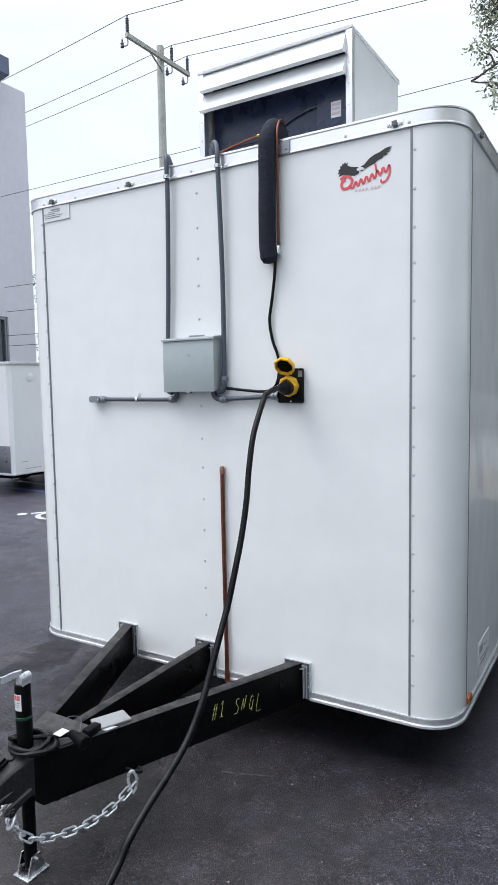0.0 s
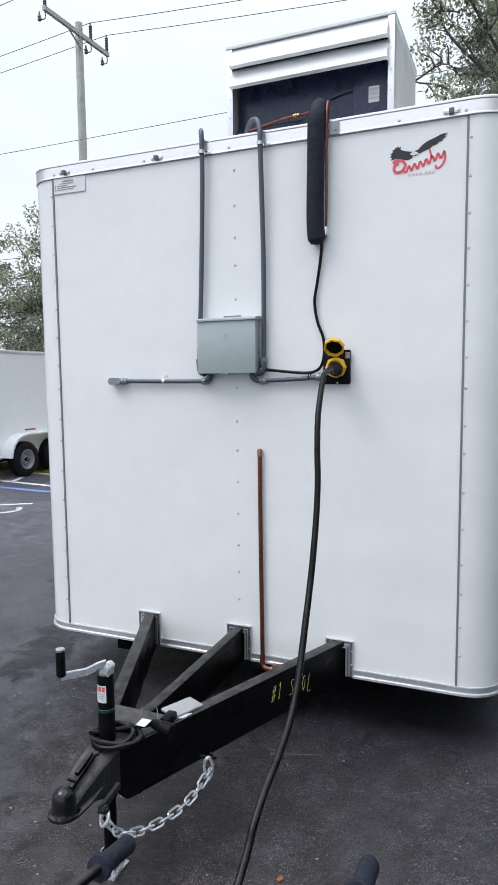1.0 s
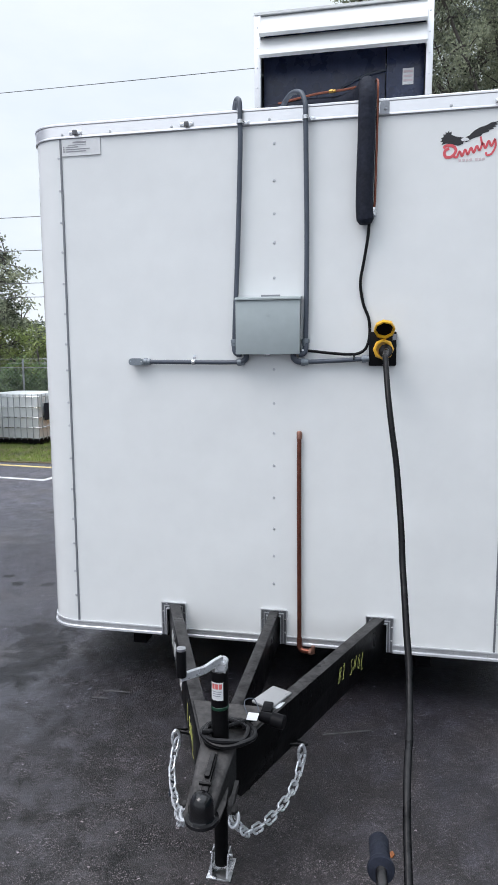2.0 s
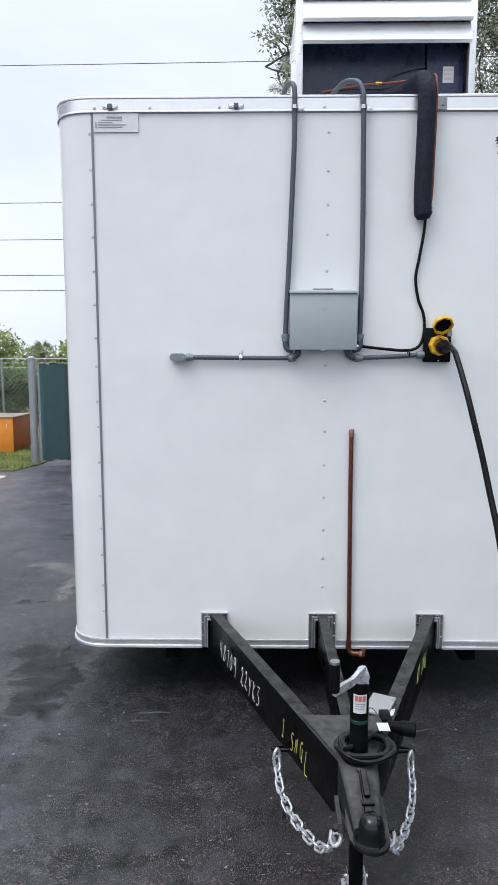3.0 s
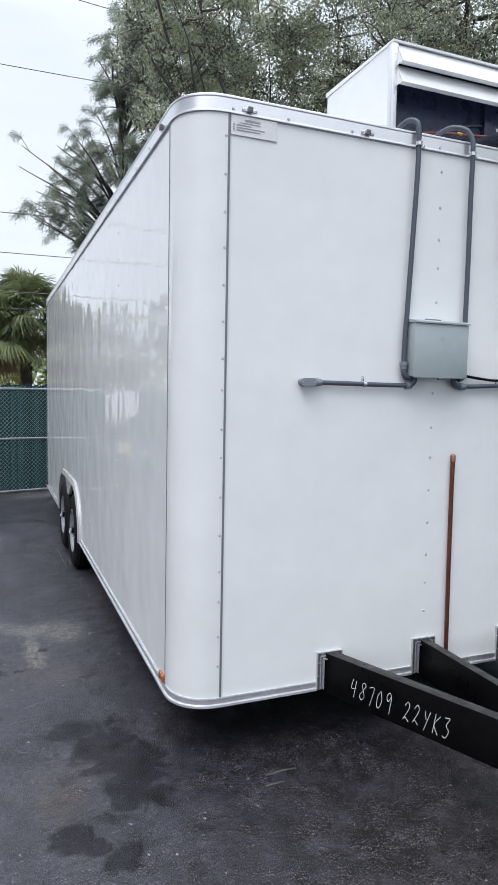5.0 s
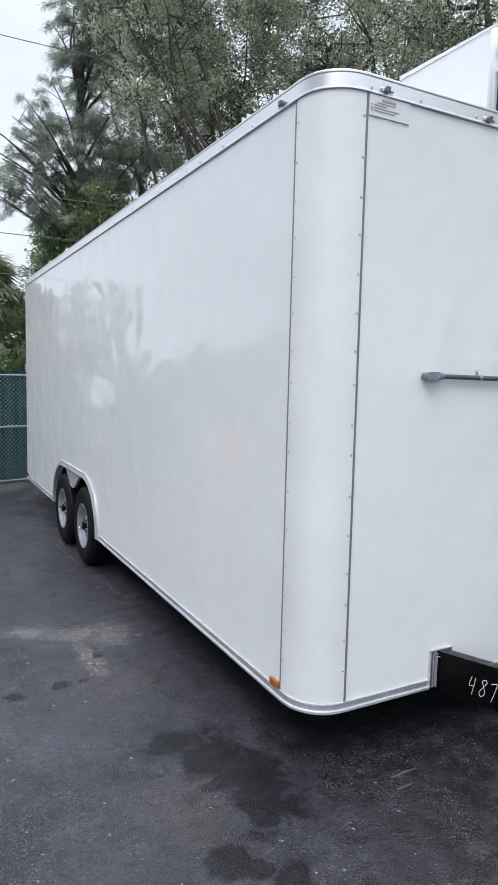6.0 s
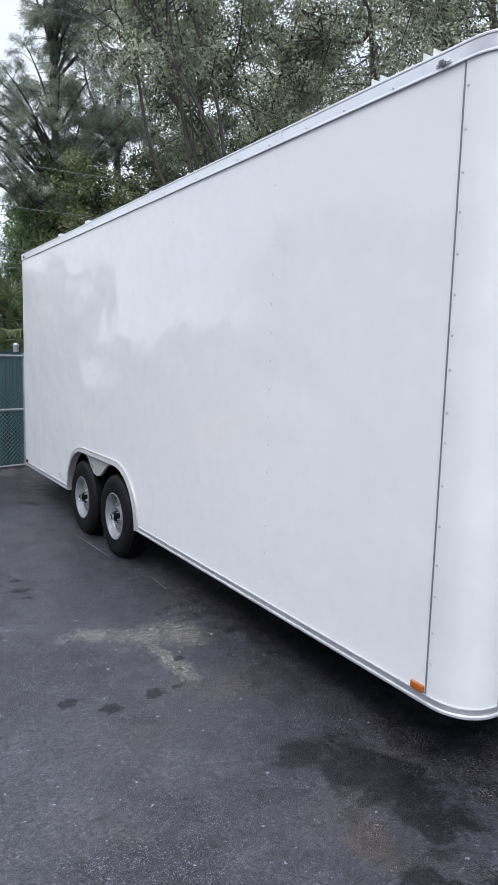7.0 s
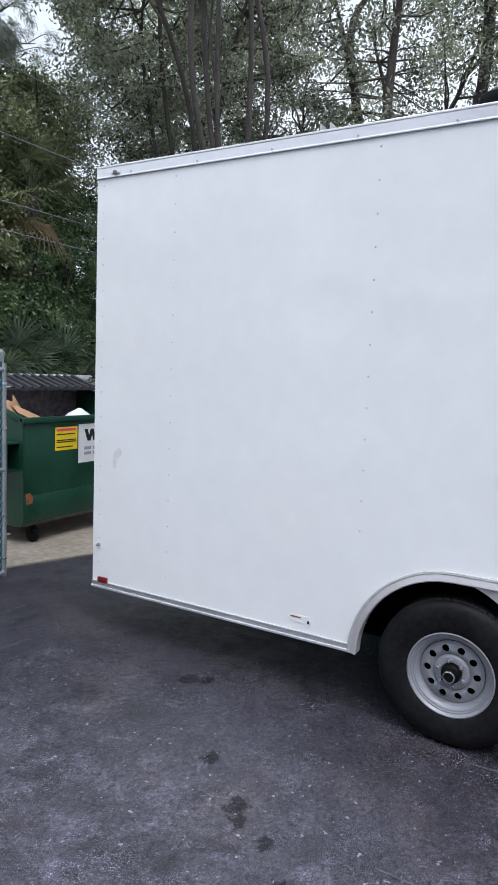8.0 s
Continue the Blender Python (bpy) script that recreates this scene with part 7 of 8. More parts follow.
def build_pole(g, x, y, h):
    part("shaft", tube(B(), [(x, y, 0), (x, y, h * 0.5), (x, y, h)], 0.17, 16, 0.12), M_POLEWOOD, g, "round weathered wooden shaft")
    d = Vector((0.03, 1.0, 0)).normalized()
    c = Vector((x, y, h - 0.42))
    part("cross_arm", beam_box(c + Vector((0.14, 0, 0)) - d * 1.80, c + Vector((0.14, 0, 0)) + d * 1.36, 0.10, 0.13), M_POLEWOOD, g, "pale wooden cross-arm")
    for k in (-1.74, 0.42, 1.28):
        p = c + Vector((0.14, 0, 0)) + d * k
        rows = [(0.03, 0.0)]
        for i in range(9):
            rows += [(0.058, 0.03 + i * 0.05), (0.040, 0.055 + i * 0.05)]
        ins = part("insulator", lathe(B(), rows + [(0.025, 0.50), (0.03, 0.53), (0.0, 0.54)], p + Vector((0, 0, 0.06)), (0, 0, 1), 12), M_CONDUIT, g, "grey ribbed post insulator")
        q = p - d * 0.16 + Vector((0.0, 0.0, -0.06))
        part("hanger", tube(B(), smooth_line([p + Vector((0, 0, -0.05)), p + Vector((0, 0, -0.26)), q + Vector((0, 0, -0.32)), q + Vector((-0.05, 0, -0.2))]), 0.018, 7), M_CABLE, ins)
        part("arrester", lathe(B(), [(0.02, 0.0), (0.06, 0.03), (0.045, 0.09), (0.06, 0.13), (0.03, 0.2), (0.015, 0.28), (0.0, 0.29)], q + Vector((-0.08, 0, -0.36)), (0, 0, 1), 10), M_CONDUIT, ins, "grey surge arrester")
    part("brace", tube(B(), [c + Vector((0.16, 0, 0)) - d * 0.85, c + Vector((0.10, 0, -0.42))], 0.028, 6), M_GALV, g, "flat steel brace")


def beam_box(p, q, w, h):
    u = (q - p).normalized()
    s = Vector((-u.y, u.x, 0)) * w / 2
    z = Vector((0, 0, h / 2))
    bm = B()
    va = [bm.verts.new(v) for v in (p + s + z, p - s + z, p - s - z, p + s - z)]
    vb = [bm.verts.new(v) for v in (q + s + z, q - s + z, q - s - z, q + s - z)]
    bridge(bm, va, vb)
    bm.faces.new(va)
    bm.faces.new(vb)
    return bm


build_pole(pole, -11.59, 15.2, 13.12)
for px, py in ((-46.0, 17.0), (26.0, 18.0)):
    other = thing("utility_pole", (px, py, 0), "weathered wooden utility pole with a cross-arm and insulators", "utility pole", "utility poles")
    build_pole(other, px, py, 13.12)


def cable_run(pts, r, sag, label="thin dark overhead cable"):
    out = []
    for a, b in zip(pts, pts[1:]):
        a, b = Vector(a), Vector(b)
        for i in range(16):
            t = i / 16
            out.append(a.lerp(b, t) - Vector((0, 0, sag * 4 * t * (1 - t))))
    out.append(Vector(pts[-1]))
    ob = solid("overhead_cable", tube(B(), out, r, 5), M_CABLE, label, "cable", pts[0], "overhead cables")
    return ob


for k, z in ((-1.74, 13.30), (0.42, 13.30), (1.28, 13.30)):
    ddx, ddy = 0.14 + 0.03 * k, k
    cable_run([(-46 + ddx, 17 + ddy, z), (-11.59 + ddx, 15.2 + ddy, z), (26 + ddx, 18 + ddy, z)], 0.012, 0.5)
low = thing("utility_pole", (-30.0, 10.54, 0), "slim pole carrying low service cables", "utility pole")
part("shaft", tube(B(), [(-30, 10.54, 0), (-30, 10.54, 9.3)], 0.12, 12, 0.09), M_POLEWOOD, low)
low2 = thing("utility_pole", (16.0, 10.54, 0), "slim pole carrying low service cables", "utility pole")
part("shaft", tube(B(), [(16, 10.54, 0), (16, 10.54, 9.3)], 0.12, 12, 0.09), M_POLEWOOD, low2)
for z0, z1 in ((7.8, 8.0), (5.16, 5.35), (4.44, 4.61), (3.74, 3.88), (3.44, 3.56)):
    cable_run([(-30, 10.42, z0), (16, 10.42, z1)], 0.008, 0.25, "low black service cable strung over the fence")

lampp = thing("flood_lamp", (-10.2, 37, 0), "tall grey lamp post with a boxy floodlight on a fork", "lamp post")
part("post", tube(B(), [(-10.2, 37, 0), (-10.2, 37, 6.5)], 0.16, 12, 0.10), M_GALV, lampp, "tapered grey post")
part("fork", tube(B(), smooth_line([(-10.40, 37, 7.3), (-10.38, 37, 6.9), (-10.2, 37, 6.6), (-10.02, 37, 6.9), (-10.0, 37, 7.3)]), 0.05, 8), M_GALV, lampp, "steel fork")
part("lamp_head", box(B(), -10.55, -9.82, 36.6, 37.4, 7.25, 7.65, 0.08), M_ALUDULL, lampp, "boxy lamp head")

far_fence = thing("far_fence", (-12, 14.2, 0), "chain-link fence with barbed wire behind the tank", "fence")
for i in range(6):
    x = -17 + i * 2.4
    part("post", tube(B(), [(x, 14.2, 0), (x, 14.2, 2.0)], 0.03, 8), M_GALV, far_fence)
for z in (1.75, 1.88, 2.0):
    part("barbed_wire", tube(B(), [(-17, 14.2, z), (-5, 14.2, z)], 0.008, 5), M_GALV, far_fence)
vv, qq = [], []
for s in (-1, 1):
    for k in range(-12, 92):
        a0, a1 = k * 0.13, k * 0.13 + s * 1.7
        i0 = len(vv)
        for a, z in ((a0, 0.05), (a1, 1.75)):
            x = min(-5.0, max(-17.0, -17 + a)) + 12
            vv += [(x - 0.004, 0.006 * s, z), (x + 0.004, 0.006 * s, z), (x + 0.004, 0.006 * s + 0.004, z), (x - 0.004, 0.006 * s + 0.004, z)]
        qq += [(i0 + j, i0 + (j + 1) % 4, i0 + 4 + (j + 1) % 4, i0 + 4 + j) for j in range(4)]
ob = new("woven_wire", mesh_of("woven_wire", vv, qq, M_GALV))
ob.parent = far_fence
tagged(ob, "grey diamond wire", "", "", "stuff")


# ---- trees ----
def leaf_quads(rg, centres, radius, per, length, width, droop=0.0, flat_k=0.6):
    """Leaves scattered round twig ends, each a small pointed diamond."""
    n = len(centres) * per
    c = np.repeat(np.asarray(centres), per, 0)
    off = rg.normal(0, 1, (n, 3))
    off /= np.linalg.norm(off, axis=1, keepdims=True)
    off *= radius * rg.uniform(0.1, 1, (n, 1)) ** 0.6
    off[:, 2] *= flat_k
    p = c + off
    d = rg.normal(0, 1, (n, 3)) + off / max(radius, 1e-6) * 0.7
    d[:, 2] -= droop
    d /= np.linalg.norm(d, axis=1, keepdims=True)
    s = np.cross(d, rg.normal(0, 1, (n, 3)))
    s /= np.linalg.norm(s, axis=1, keepdims=True)
    ln = length * rg.uniform(0.6, 1.25, (n, 1))
    wd = width * rg.uniform(0.7, 1.2, (n, 1))
    v = np.stack([p, p + d * ln * 0.45 + s * wd / 2, p + d * ln, p + d * ln * 0.45 - s * wd / 2], 1)
    return v.reshape(-1, 3)


def grow(name, base, height, lobes, label, category, material, clusters, per, leaf, seed, radius=0.32, trunk=0.2, droop=0.0, twigs=150, group="", inner=0.35, flat_k=0.6):
    """A tree: bent tapering trunk, limbs into each lobe, twigs to the leaf clumps."""
    rg = np.random.default_rng(seed)
    g = thing(name, base, label, category, group)
    b = Vector(base)
    weights = np.array([r[3] * r[4] * r[5] for r in lobes])
    cents = []
    for _ in range(clusters):
        lo = lobes[rg.choice(len(lobes), p=weights / weights.sum())]
        d = rg.normal(0, 1, 3)
        d /= np.linalg.norm(d)
        q = d * rg.uniform(inner, 1.0) ** 0.5
        q *= 1 + 0.18 * math.sin(5 * d[0] + 3 * d[1] + seed) + 0.12 * math.sin(9 * d[2] + 7 * d[0])
        cents.append((lo[0] + q[0] * lo[3], lo[1] + q[1] * lo[4], lo[2] + q[2] * lo[5]))
    cents = np.array(cents)
    bm = B()
    fork = b + Vector((rg.normal(0, 0.15), rg.normal(0, 0.15), height * 0.36))
    tube(bm, smooth_line([b, b + Vector((rg.normal(0, 0.08), rg.normal(0, 0.08), height * 0.16)), fork], 5), trunk, 10, trunk * 0.75)
    arms = []
    for lo in lobes:
        lc = Vector(lo[:3])
        mid = fork.lerp(lc, 0.5) + Vector((rg.normal(0, 0.3), rg.normal(0, 0.3), rg.normal(0, 0.25)))
        ln = smooth_line([fork - Vector((0, 0, 0.2)), mid, lc, lc + Vector((rg.normal(0, 0.5), rg.normal(0, 0.5), lo[5] * 0.6))], 6)
        tube(bm, ln, trunk * 0.6, 8, trunk * 0.16)
        arms += ln[4:]
        for _ in range(3):
            d = Vector(rg.normal(0, 1, 3)).normalized()
            st = ln[int(rg.integers(6, len(ln)))]
            en = lc + Vector((d.x * lo[3], d.y * lo[4], abs(d.z) * lo[5])) * 0.8
            l2 = smooth_line([st, st.lerp(en, 0.5) + Vector(rg.normal(0, 0.2, 3)), en], 5)
            tube(bm, l2, trunk * 0.26, 6, trunk * 0.08)
            arms += l2[3:]
    arm_np = np.array([tuple(a) for a in arms])
    for i in rg.choice(len(cents), min(twigs, len(cents)), replace=False):
        e = cents[i]
        k = int(np.argmin(np.linalg.norm(arm_np - e, axis=1)))
        s = Vector(arm_np[k])
        e = Vector(e)
        if (e - s).length > 0.05:
            tube(bm, [s, s.lerp(e, 0.5) + Vector(rg.normal(0, 0.06, 3)), e], 0.022, 5, 0.006)
    part("trunk", bm, M_BARK, g, "grey bark trunk with spreading limbs", smooth=60)
    v = leaf_quads(rg, cents, radius, per, leaf[0], leaf[1], droop, flat_k) - np.array(base)
    ob = new("crown", mesh_of("crown", v, np.arange(len(v)).reshape(-1, 4), material))
    ob.parent = g
    return g


OAK = "tall oak with a dense dark green crown behind the trailer"
LEAF = (0.082, 0.036)
grow("oak_tree", (5.1, 11.0, 0), 9.5, [(2.8, 10.3, 9.3, 1.9, 2.0, 1.7), (4.6, 11.0, 7.8, 2.2, 2.2, 2.2), (5.6, 12.4, 5.8, 1.3, 1.1, 1.8), (5.0, 9.6, 9.4, 2.2, 2.0, 1.6), (3.4, 11.0, 7.2, 1.5, 1.3, 1.5), (1.5, 9.9, 7.5, 0.8, 1.0, 0.8)], OAK, "tree", M_OAK, 860, 105, LEAF, 11, 0.30, 0.072, 0.1, 300, "oaks")
grow("oak_tree", (3.4, 9.0, 0), 8.6, [(0.60, 8.0, 6.5, 0.55, 0.6, 0.5), (0.55, 8.0, 7.4, 0.55, 0.6, 0.6), (0.62, 8.0, 8.4, 0.6, 0.6, 0.7), (1.4, 8.3, 7.2, 0.9, 0.8, 1.1), (1.5, 8.4, 8.8, 1.0, 0.9, 1.0)], "slender oak leaning its small-leaved limbs over the trailer roof", "tree", M_OAK, 135, 80, LEAF, 17, 0.27, 0.07, 0.1, 140, "oaks")
grow("oak_tree", (6.0, 8.2, 0), 9.0, [(5.4, 7.6, 6.8, 2.0, 2.0, 2.2), (6.6, 8.8, 7.8, 2.3, 2.2, 2.2), (5.6, 6.4, 8.6, 1.9, 1.8, 1.6), (6.4, 9.8, 5.4, 1.8, 1.5, 1.6)], OAK, "tree", M_OAK, 420, 85, LEAF, 12, 0.34, 0.22, 0.1, 260, "oaks")
grow("oak_tree", (6.4, 4.2, 0), 8.8, [(5.8, 4.6, 7.0, 2.1, 2.2, 2.0), (7.0, 3.4, 7.6, 2.3, 2.2, 2.1), (6.2, 5.6, 8.4, 1.9, 1.7, 1.5)], OAK, "tree", M_OAK, 320, 85, LEAF, 13, 0.36, 0.20, 0.1, 220, "oaks")
grow("oak_tree", (7.4, 12.8, 0), 9.5, [(7.0, 12.4, 6.4, 2.4, 2.0, 2.8), (8.2, 13.4, 8.2, 2.6, 2.2, 2.4)], OAK, "tree", M_OAK, 360, 85, LEAF, 14, 0.40, 0.20, 0.1, 140, "oaks")
# unseen oaks, added to darken what the trailer's front trim reflects
for i, (x, y) in enumerate(((8.0, 0.0), (9.2, -5.2), (9.6, -10.0))):
    grow("oak_tree", (x, y, 0), 8.5, [(x - 0.4, y + 0.4, 6.2, 2.6, 2.6, 2.4), (x + 0.4, y - 0.8, 7.2, 2.4, 2.2, 2.2)], "tall oak standing in the row beside the yard", "tree", M_OAK, 260, 60, (0.14, 0.06), 15 + 100 * i, 0.5, 0.2, 0.1, 80, "oaks")

NEEDLE_T = "airy casuarina with drooping grey-green needle tufts"


def casuarina(base, height, lobes, seed, sprays, per, trunk=0.15):
    """A casuarina: thin limbs, arching sprays, and bunches of fine needles hanging from each spray."""
    rg = np.random.default_rng(seed)
    g = thing("casuarina_tree", base, NEEDLE_T, "tree", "casuarinas")
    b = Vector(base)
    bm = B()
    spine = smooth_line([b, b + Vector((rg.normal(0, 0.1), rg.normal(0, 0.1), height * 0.3)), b + Vector((rg.normal(0, 0.2), rg.normal(0, 0.2), height * 0.65)), b + Vector((rg.normal(0, 0.3), rg.normal(0, 0.3), height))], 8)
    tube(bm, spine, trunk, 10, trunk * 0.2)
    weights = np.array([r[3] * r[4] * r[5] for r in lobes]) ** 0.8
    limbs = []
    for lo in lobes:
        lc = Vector(lo[:3])
        at_z = max(b.z + height * 0.2, lc.z - 1.4)
        st = min(spine, key=lambda p: abs(p.z - at_z))
        for k in range(6):
            d = Vector(rg.normal(0, 1, 3)).normalized()
            en = lc + Vector((d.x * lo[3], d.y * lo[4], d.z * lo[5])) * 0.85
            ln = smooth_line([st, st.lerp(en, 0.5) + Vector((rg.normal(0, 0.15), rg.normal(0, 0.15), 0.25)), en], 8)
            tube(bm, ln, trunk * 0.26, 6, trunk * 0.05)
            limbs.append((lo, ln))
    roots, ways, sizes = [], [], []
    pick = rg.choice(len(lobes), sprays, p=weights / weights.sum())
    for w in pick:
        mine = [ln for lo, ln in limbs if lo is lobes[w]]
        ln = mine[int(rg.integers(len(mine)))]
        st = ln[int(rg.integers(len(ln) // 2, len(ln)))]
        a = rg.uniform(0, 6.283)
        out = Vector((math.cos(a), math.sin(a), rg.uniform(-0.1, 0.6))) * rg.uniform(0.30, 0.85)
        en = st + out + Vector((0, 0, -0.12))
        arc = smooth_line([st, st + out * 0.55 + Vector((0, 0, 0.05)), en], 5)
        tube(bm, arc, 0.008, 4, 0.003)
        half = arc[len(arc) // 2:]
        for p, q in zip(half, half[1:]):
            for f in (0.0, 0.33, 0.66):
                roots.append(tuple(p.lerp(q, f)))
                ways.append(tuple((q - p).normalized()))
    part("trunk", bm, M_BARK, g, "thin grey bark trunk with arching limbs", smooth=60)
    c = np.repeat(np.array(roots), per, 0)
    n = len(c)
    d = np.repeat(np.array(ways), per, 0) * 0.6 + rg.normal(0, 0.65, (n, 3))
    d[:, 2] -= 0.25
    d /= np.linalg.norm(d, axis=1, keepdims=True)
    s = np.cross(d, rg.normal(0, 1, (n, 3)))
    s /= np.linalg.norm(s, axis=1, keepdims=True)
    ln = rg.uniform(0.05, 0.15, (n, 1))
    p = c + rg.normal(0, 0.04, (n, 3))
    tip = p + d * ln
    tip[:, 2:] -= ln * 0.15
    mid = p + d * ln * 0.5
    v = np.stack([p, mid + s * 0.0045, tip, mid - s * 0.0045], 1).reshape(-1, 3) - np.array(base)
    ob = new("crown", mesh_of("crown", v, np.arange(len(v)).reshape(-1, 4), M_NEEDLE))
    ob.parent = g
    return g


casuarina((1.6, 14.2, 0), 12.5, [(-0.9, 13.8, 7.0, 0.8, 0.8, 0.8), (-0.5, 13.8, 5.9, 0.6, 0.8, 0.6), (-0.2, 13.8, 6.4, 0.9, 0.9, 1.0), (0.1, 13.8, 7.4, 0.7, 0.8, 0.7), (0.4, 13.6, 5.8, 1.0, 1.0, 1.0), (1.1, 13.8, 8.2, 0.9, 1.0, 1.1), (1.4, 13.9, 7.4, 1.3, 1.2, 1.4), (1.35, 14.0, 10.2, 0.9, 1.0, 1.1), (2.4, 14.0, 9.6, 1.5, 1.2, 1.8), (3.0, 14.0, 7.4, 1.4, 1.2, 1.8), (2.2, 14.2, 11.6, 1.3, 1.1, 1.4)], 21, 760, 12)
casuarina((3.4, 15.2, 0), 12.5, [(3.0, 15.0, 8.6, 1.8, 1.4, 2.6), (4.2, 15.2, 10.6, 1.8, 1.4, 2.0), (2.6, 15.2, 11.6, 1.5, 1.3, 1.6)], 22, 380, 12)

SHRUB = "dense leafy shrub behind the white wall"
for i, (x, y, h, w) in enumerate(((0.2, 13.5, 3.4, 1.3), (1.9, 13.5, 4.2, 1.4), (3.2, 13.5, 4.8, 1.2), (4.6, 13.4, 5.6, 1.4), (5.9, 13.0, 5.6, 1.4), (7.3, 13.2, 5.4, 1.5))):
    grow("shrub", (x, y, 0), h, [(x, y, h * 0.34, w * 0.85, 0.7, h * 0.32), (x + 0.2, y, h * 0.68, w * 0.85, 0.75, h * 0.30)], SHRUB, "shrub", M_SHRUB, 270, 170, (0.072, 0.037), 31 + i, 0.30, 0.05, 0.2, 60, "shrubs behind the wall")
for i, (x, y, h) in enumerate(((1.7, 13.4, 6.4), (3.7, 14.3, 7.2), (5.3, 15.2, 8.0))):
    grow("small_tree", (x, y, 0), h, [(x, y, h * 0.62, 1.0, 0.9, h * 0.2), (x + 0.2, y, h * 0.86, 1.0, 0.9, h * 0.13)], "pale yellow-green young tree behind the shrubs", "tree", M_LIME, 190, 120, (0.085, 0.038), 131 + i, 0.34, 0.06, 0.1, 80, "young trees behind the shrubs")
grow("small_tree", (0.9, 14.4, 0), 5.6, [(0.40, 14.2, 4.2, 0.55, 0.6, 0.9), (0.95, 14.2, 4.9, 0.8, 0.7, 1.0), (0.6, 14.2, 3.0, 0.7, 0.6, 0.9), (1.5, 14.2, 5.6, 0.9, 0.7, 1.0)], "dense dark-leaved tree in the shade behind the white wall", "tree", M_SHRUB, 330, 130, (0.078, 0.036), 141, 0.30, 0.07, 0.1, 120)
grow("small_tree", (-3.5, 13.4, 0), 4.2, [(-4.3, 13.4, 3.3, 0.5, 0.5, 0.85), (-3.7, 13.3, 2.7, 0.75, 0.6, 0.75), (-3.05, 13.3, 2.2, 0.6, 0.5, 0.55), (-3.3, 13.4, 3.4, 0.35, 0.4, 0.7)], "thin airy tree with sparse small dark leaves behind the fence", "tree", M_OAK, 420, 30, (0.052, 0.026), 41, 0.17, 0.035, 0.0, 300, "", 0.1)
for i, (x, y, h, w) in enumerate(((-12.2, 13.9, 7.2, 1.5), (-10.6, 15.4, 5.6, 1.4), (-15.0, 14.0, 7.4, 1.9))):
    grow("small_tree", (x, y, 0), h, [(x, y, h * 0.40, w * 0.8, 1.1, h * 0.26), (x - 0.2, y, h * 0.72, w * 0.62, 0.9, h * 0.27)], "broad tree with an airy top behind the small trailer", "tree", M_OAK, 230, 60, (0.13, 0.055), 45 + i, 0.36, 0.12, 0.1, 160)
for i, (x, y, h, w) in enumerate(((-7.2, 16.5, 1.9, 0.9), (-8.9, 16.6, 3.4, 1.2), (-10.1, 16.5, 3.2, 1.4), (-12.2, 17, 3.4, 1.5))):
    grow("shrub", (x, y, 0), h, [(x, y, h * 0.45, w * 0.8, 0.8, h * 0.32), (x + 0.3, y, h * 0.72, w * 0.9, 0.8, h * 0.26)], "yellow-green bush behind the far chain-link fence", "shrub", M_OAKFAR, 90, 48, (0.11, 0.05), 51 + i, 0.30, 0.06, 0.1, 50, "bushes behind the far fence", 0.1)

for i, (x, y, h, w) in enumerate(((-8.2, 16.0, 2.1, 0.9), (-9.6, 15.9, 2.3, 1.0), (-11.0, 15.9, 2.2, 1.0))):
    grow("shrub", (x, y, 0), h, [(x, y, h * 0.42, w, 0.7, h * 0.36), (x + 0.4, y, h * 0.6, w * 0.8, 0.6, h * 0.3)], "dark green bush filling the foot of the far fence", "shrub", M_SHRUB, 120, 60, (0.11, 0.05), 91 + i, 0.30, 0.05, 0.1, 40, "bushes behind the far fence", 0.1)


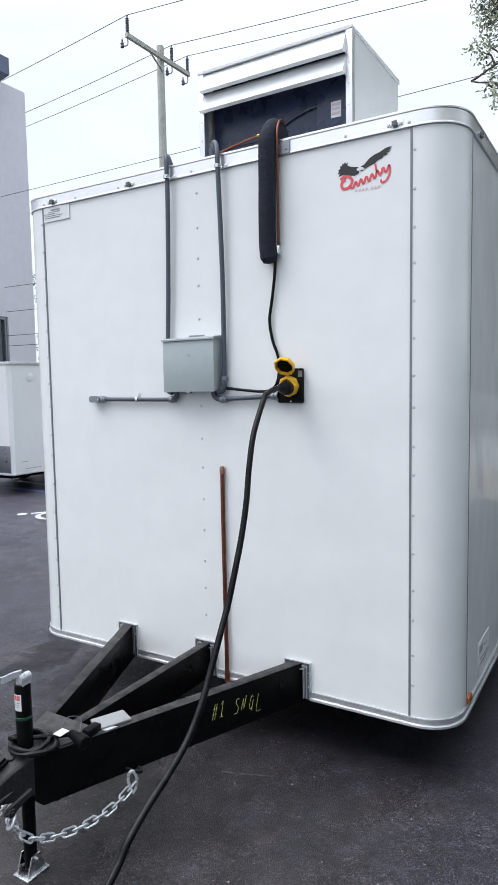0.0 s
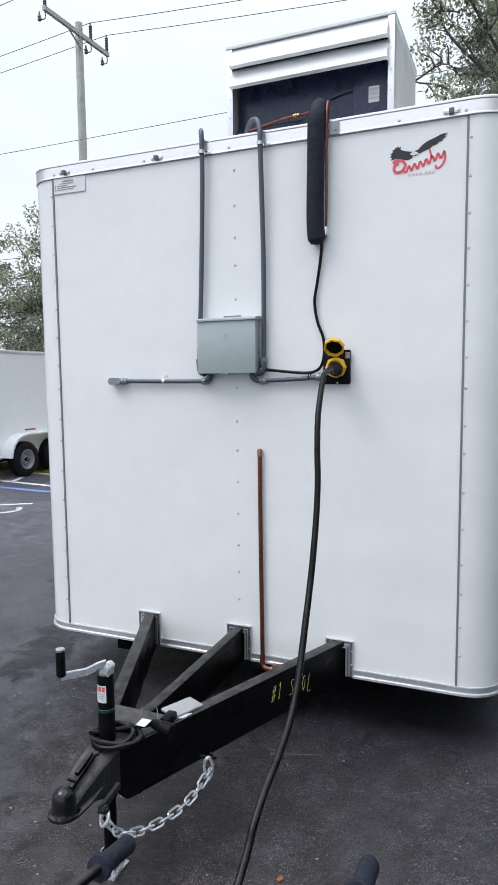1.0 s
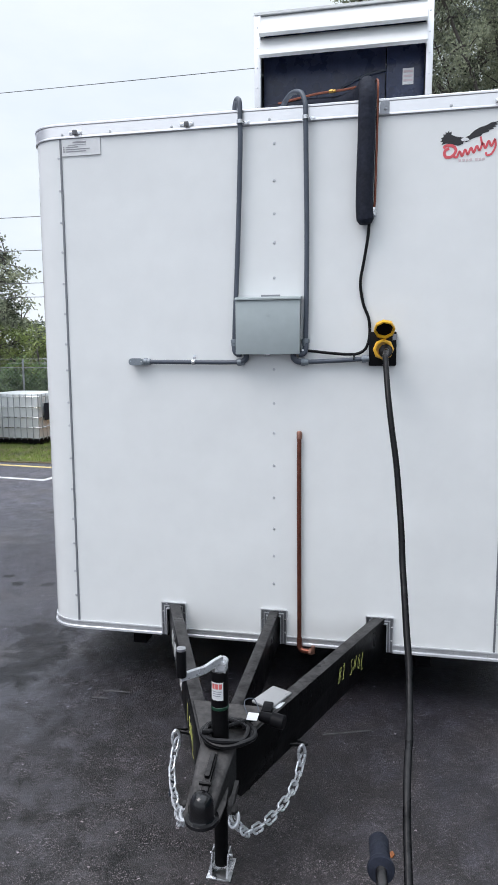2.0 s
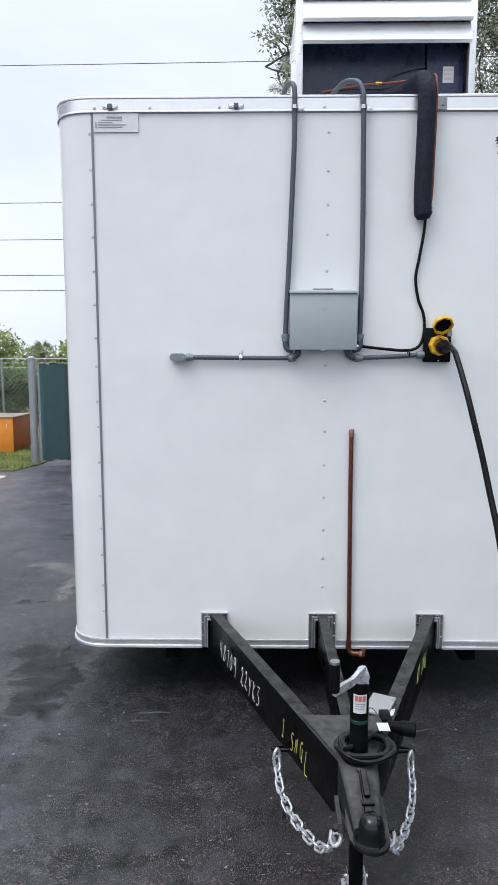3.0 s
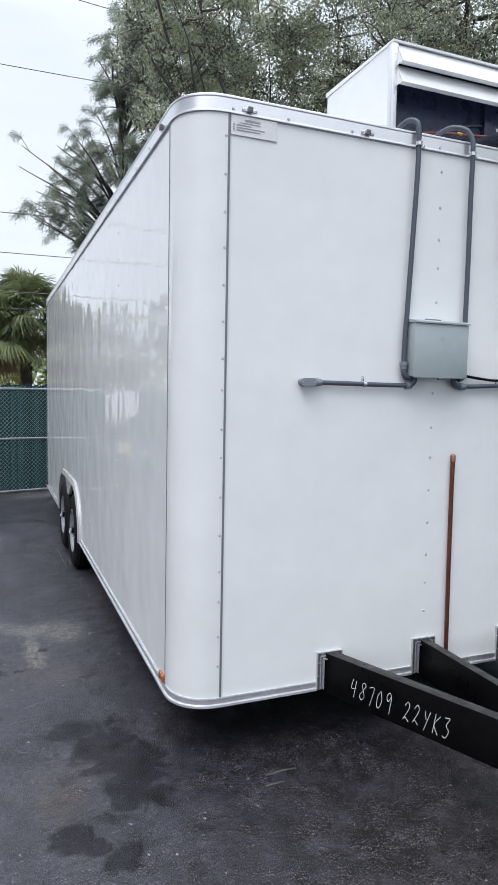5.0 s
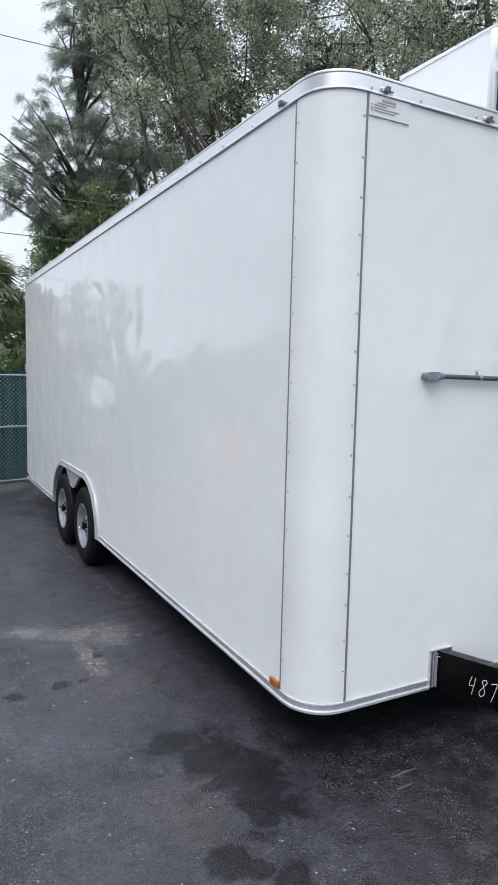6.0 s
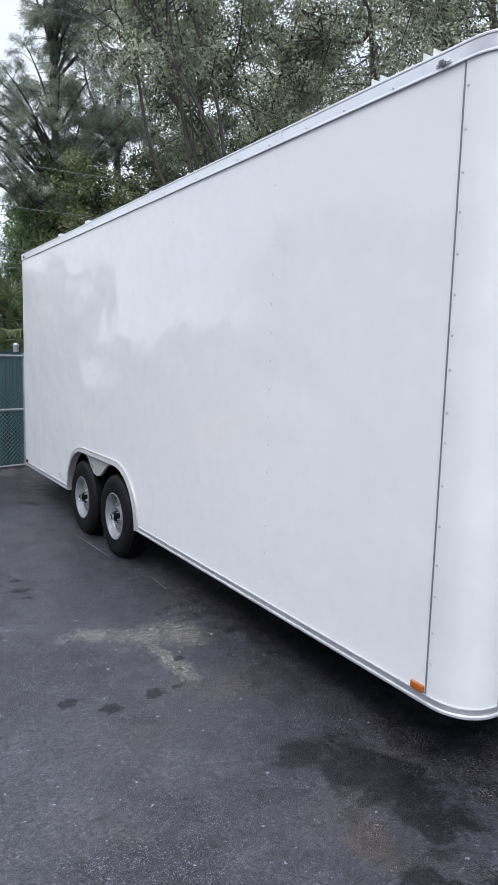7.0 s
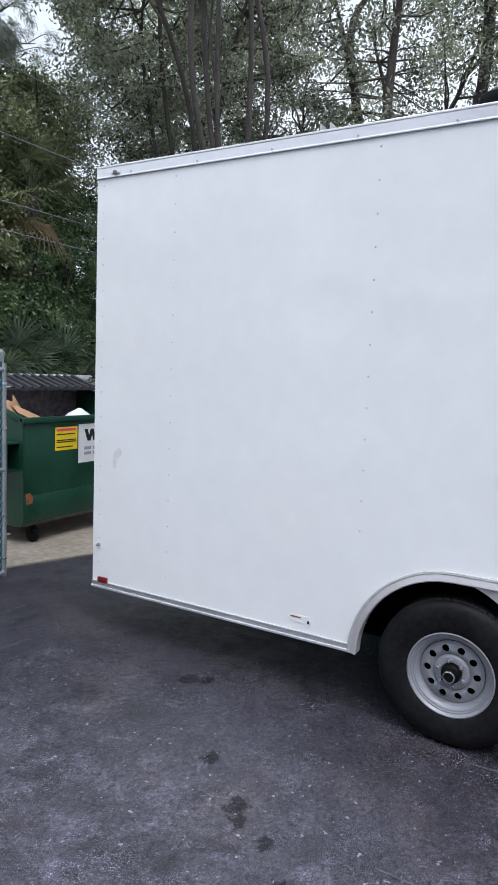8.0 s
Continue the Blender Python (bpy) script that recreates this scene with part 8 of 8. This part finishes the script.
def palm(base, height, spread, count, seed, label, drooping=0.55, dry=4, leaf=1.0, fan=M_PALM):
    """Fan palm: ringed trunk, stalks and fans of folded blades, some of them dry."""
    rg = np.random.default_rng(seed)
    g = thing("fan_palm", base, label, "palm tree", "palms")
    b = Vector(base)
    prof = [(0.13 + 0.012 * (i % 2), height * i / 24) for i in range(25)]
    part("trunk", lathe(B(), prof, b, (0, 0, 1), 14), M_BARK, g, "rough ringed trunk")
    top = b + Vector((0, 0, height))
    green, brown, stalks = [], [], B()
    for i in range(count + dry):
        is_dry = i >= count
        a = 2.399 * i + rg.uniform(-0.3, 0.3)
        el = -0.9 + rg.uniform(-0.3, 0.1) if is_dry else rg.uniform(-0.55 - 0.5 * max(0.0, drooping - 0.8), 1.25)
        d = Vector((math.cos(a) * math.cos(el), math.sin(a) * math.cos(el), math.sin(el)))
        ln = spread * rg.uniform(0.42, 0.6)
        mid = top + d * ln * 0.6 + Vector((0, 0, 0.05))
        hub = top + d * ln - Vector((0, 0, drooping * 0.12))
        tube(stalks, [top, mid, hub], 0.014, 5, 0.008)
        side = d.cross(Vector((0, 0, 1))).normalized()
        up = side.cross(d).normalized()
        fans = 22
        for k in range(fans):
            th = (k / (fans - 1) - 0.5) * 3.7
            w = d * math.cos(th) + side * math.sin(th) + up * 0.15 * math.cos(th * 2)
            w.normalize()
            bl = spread * leaf * rg.uniform(0.40, 0.58) * (1 - 0.22 * abs(th) / 1.85)
            p1 = hub + w * bl * 0.5 - Vector((0, 0, drooping * 0.08 * bl))
            p2 = hub + w * bl - Vector((0, 0, drooping * 0.55 * bl))
            s = w.cross(up).normalized() * 0.018
            target = brown if is_dry else green
            q0 = hub
            target += [tuple(q0 - s * 0.3), tuple(q0 + s * 0.3), tuple(p1 + s), tuple(p1 - s)]
            target += [tuple(p1 - s), tuple(p1 + s), tuple(p2 + s * 0.15), tuple(p2 - s * 0.15)]
    part("leaf_stalk", stalks, fan, g, "green leaf stalks", kind="stuff", smooth=60)
    for nm, vs, mt in (("crown", green, fan), ("dry_fronds", brown, M_DRYPALM)):
        if vs:
            v = np.array(vs) - np.array(base)
            ob = new(nm, mesh_of(nm, v, np.arange(len(v)).reshape(-1, 4), mt))
            ob.parent = g
    return g


palm((-2.0, 13.2, 0), 3.25, 1.20, 84, 61, "fan palm with a thick skirt of drooping green fronds, some dry", 0.9, 14)
palm((-1.25, 13.5, 0), 3.75, 1.25, 76, 62, "taller fan palm with drooping fronds behind the fence", 0.8, 10)
palm((-0.2, 13.2, 0), 2.6, 1.5, 26, 63, "low fan palm behind the white wall", 0.5)
for i, (x, y, h) in enumerate(((1.2, 12.85, 1.45), (2.3, 12.85, 1.6), (3.3, 12.8, 1.5), (4.9, 12.8, 1.7), (4.0, 12.8, 1.6))):
    palm((x, y, 0), h, 1.35, 18, 70 + i, "palmetto with stiff green fans behind the white wall", 0.25, 0, fan=M_PALMSHADE)
palm((3.1, 13.2, 0), 4.75, 1.2, 22, 77, "tall fan palm with dry fronds above the shrubs", 0.5, 4)
far_palm = palm((-13.2, 34.6, 0), 2.6, 1.0, 26, 80, "distant fan palm over the fence", 0.5)

rg = np.random.default_rng(91)
cl = []
for i in range(620):
    x = rg.uniform(-75, 45)
    h = 3.4 + 1.6 * math.sin(x * 0.35) + 0.9 * math.sin(x * 1.1 + 1)
    cl.append((x, 58 + rg.uniform(-3, 3), rg.uniform(0.1, 1) ** 0.6 * h))
v = leaf_quads(rg, np.array(cl), 1.1, 46, 0.5, 0.28)
tagged(new("far_woods", mesh_of("far_woods", v, np.arange(len(v)).reshape(-1, 4), M_OAKFAR)), "far green tree line beyond the yard", "woods", kind="stuff")


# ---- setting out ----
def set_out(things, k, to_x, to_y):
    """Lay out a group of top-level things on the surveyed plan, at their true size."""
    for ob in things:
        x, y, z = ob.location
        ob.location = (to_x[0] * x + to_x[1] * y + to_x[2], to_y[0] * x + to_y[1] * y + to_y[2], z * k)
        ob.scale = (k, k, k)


def kind_of(ob):
    return ob.name.split(".")[0]


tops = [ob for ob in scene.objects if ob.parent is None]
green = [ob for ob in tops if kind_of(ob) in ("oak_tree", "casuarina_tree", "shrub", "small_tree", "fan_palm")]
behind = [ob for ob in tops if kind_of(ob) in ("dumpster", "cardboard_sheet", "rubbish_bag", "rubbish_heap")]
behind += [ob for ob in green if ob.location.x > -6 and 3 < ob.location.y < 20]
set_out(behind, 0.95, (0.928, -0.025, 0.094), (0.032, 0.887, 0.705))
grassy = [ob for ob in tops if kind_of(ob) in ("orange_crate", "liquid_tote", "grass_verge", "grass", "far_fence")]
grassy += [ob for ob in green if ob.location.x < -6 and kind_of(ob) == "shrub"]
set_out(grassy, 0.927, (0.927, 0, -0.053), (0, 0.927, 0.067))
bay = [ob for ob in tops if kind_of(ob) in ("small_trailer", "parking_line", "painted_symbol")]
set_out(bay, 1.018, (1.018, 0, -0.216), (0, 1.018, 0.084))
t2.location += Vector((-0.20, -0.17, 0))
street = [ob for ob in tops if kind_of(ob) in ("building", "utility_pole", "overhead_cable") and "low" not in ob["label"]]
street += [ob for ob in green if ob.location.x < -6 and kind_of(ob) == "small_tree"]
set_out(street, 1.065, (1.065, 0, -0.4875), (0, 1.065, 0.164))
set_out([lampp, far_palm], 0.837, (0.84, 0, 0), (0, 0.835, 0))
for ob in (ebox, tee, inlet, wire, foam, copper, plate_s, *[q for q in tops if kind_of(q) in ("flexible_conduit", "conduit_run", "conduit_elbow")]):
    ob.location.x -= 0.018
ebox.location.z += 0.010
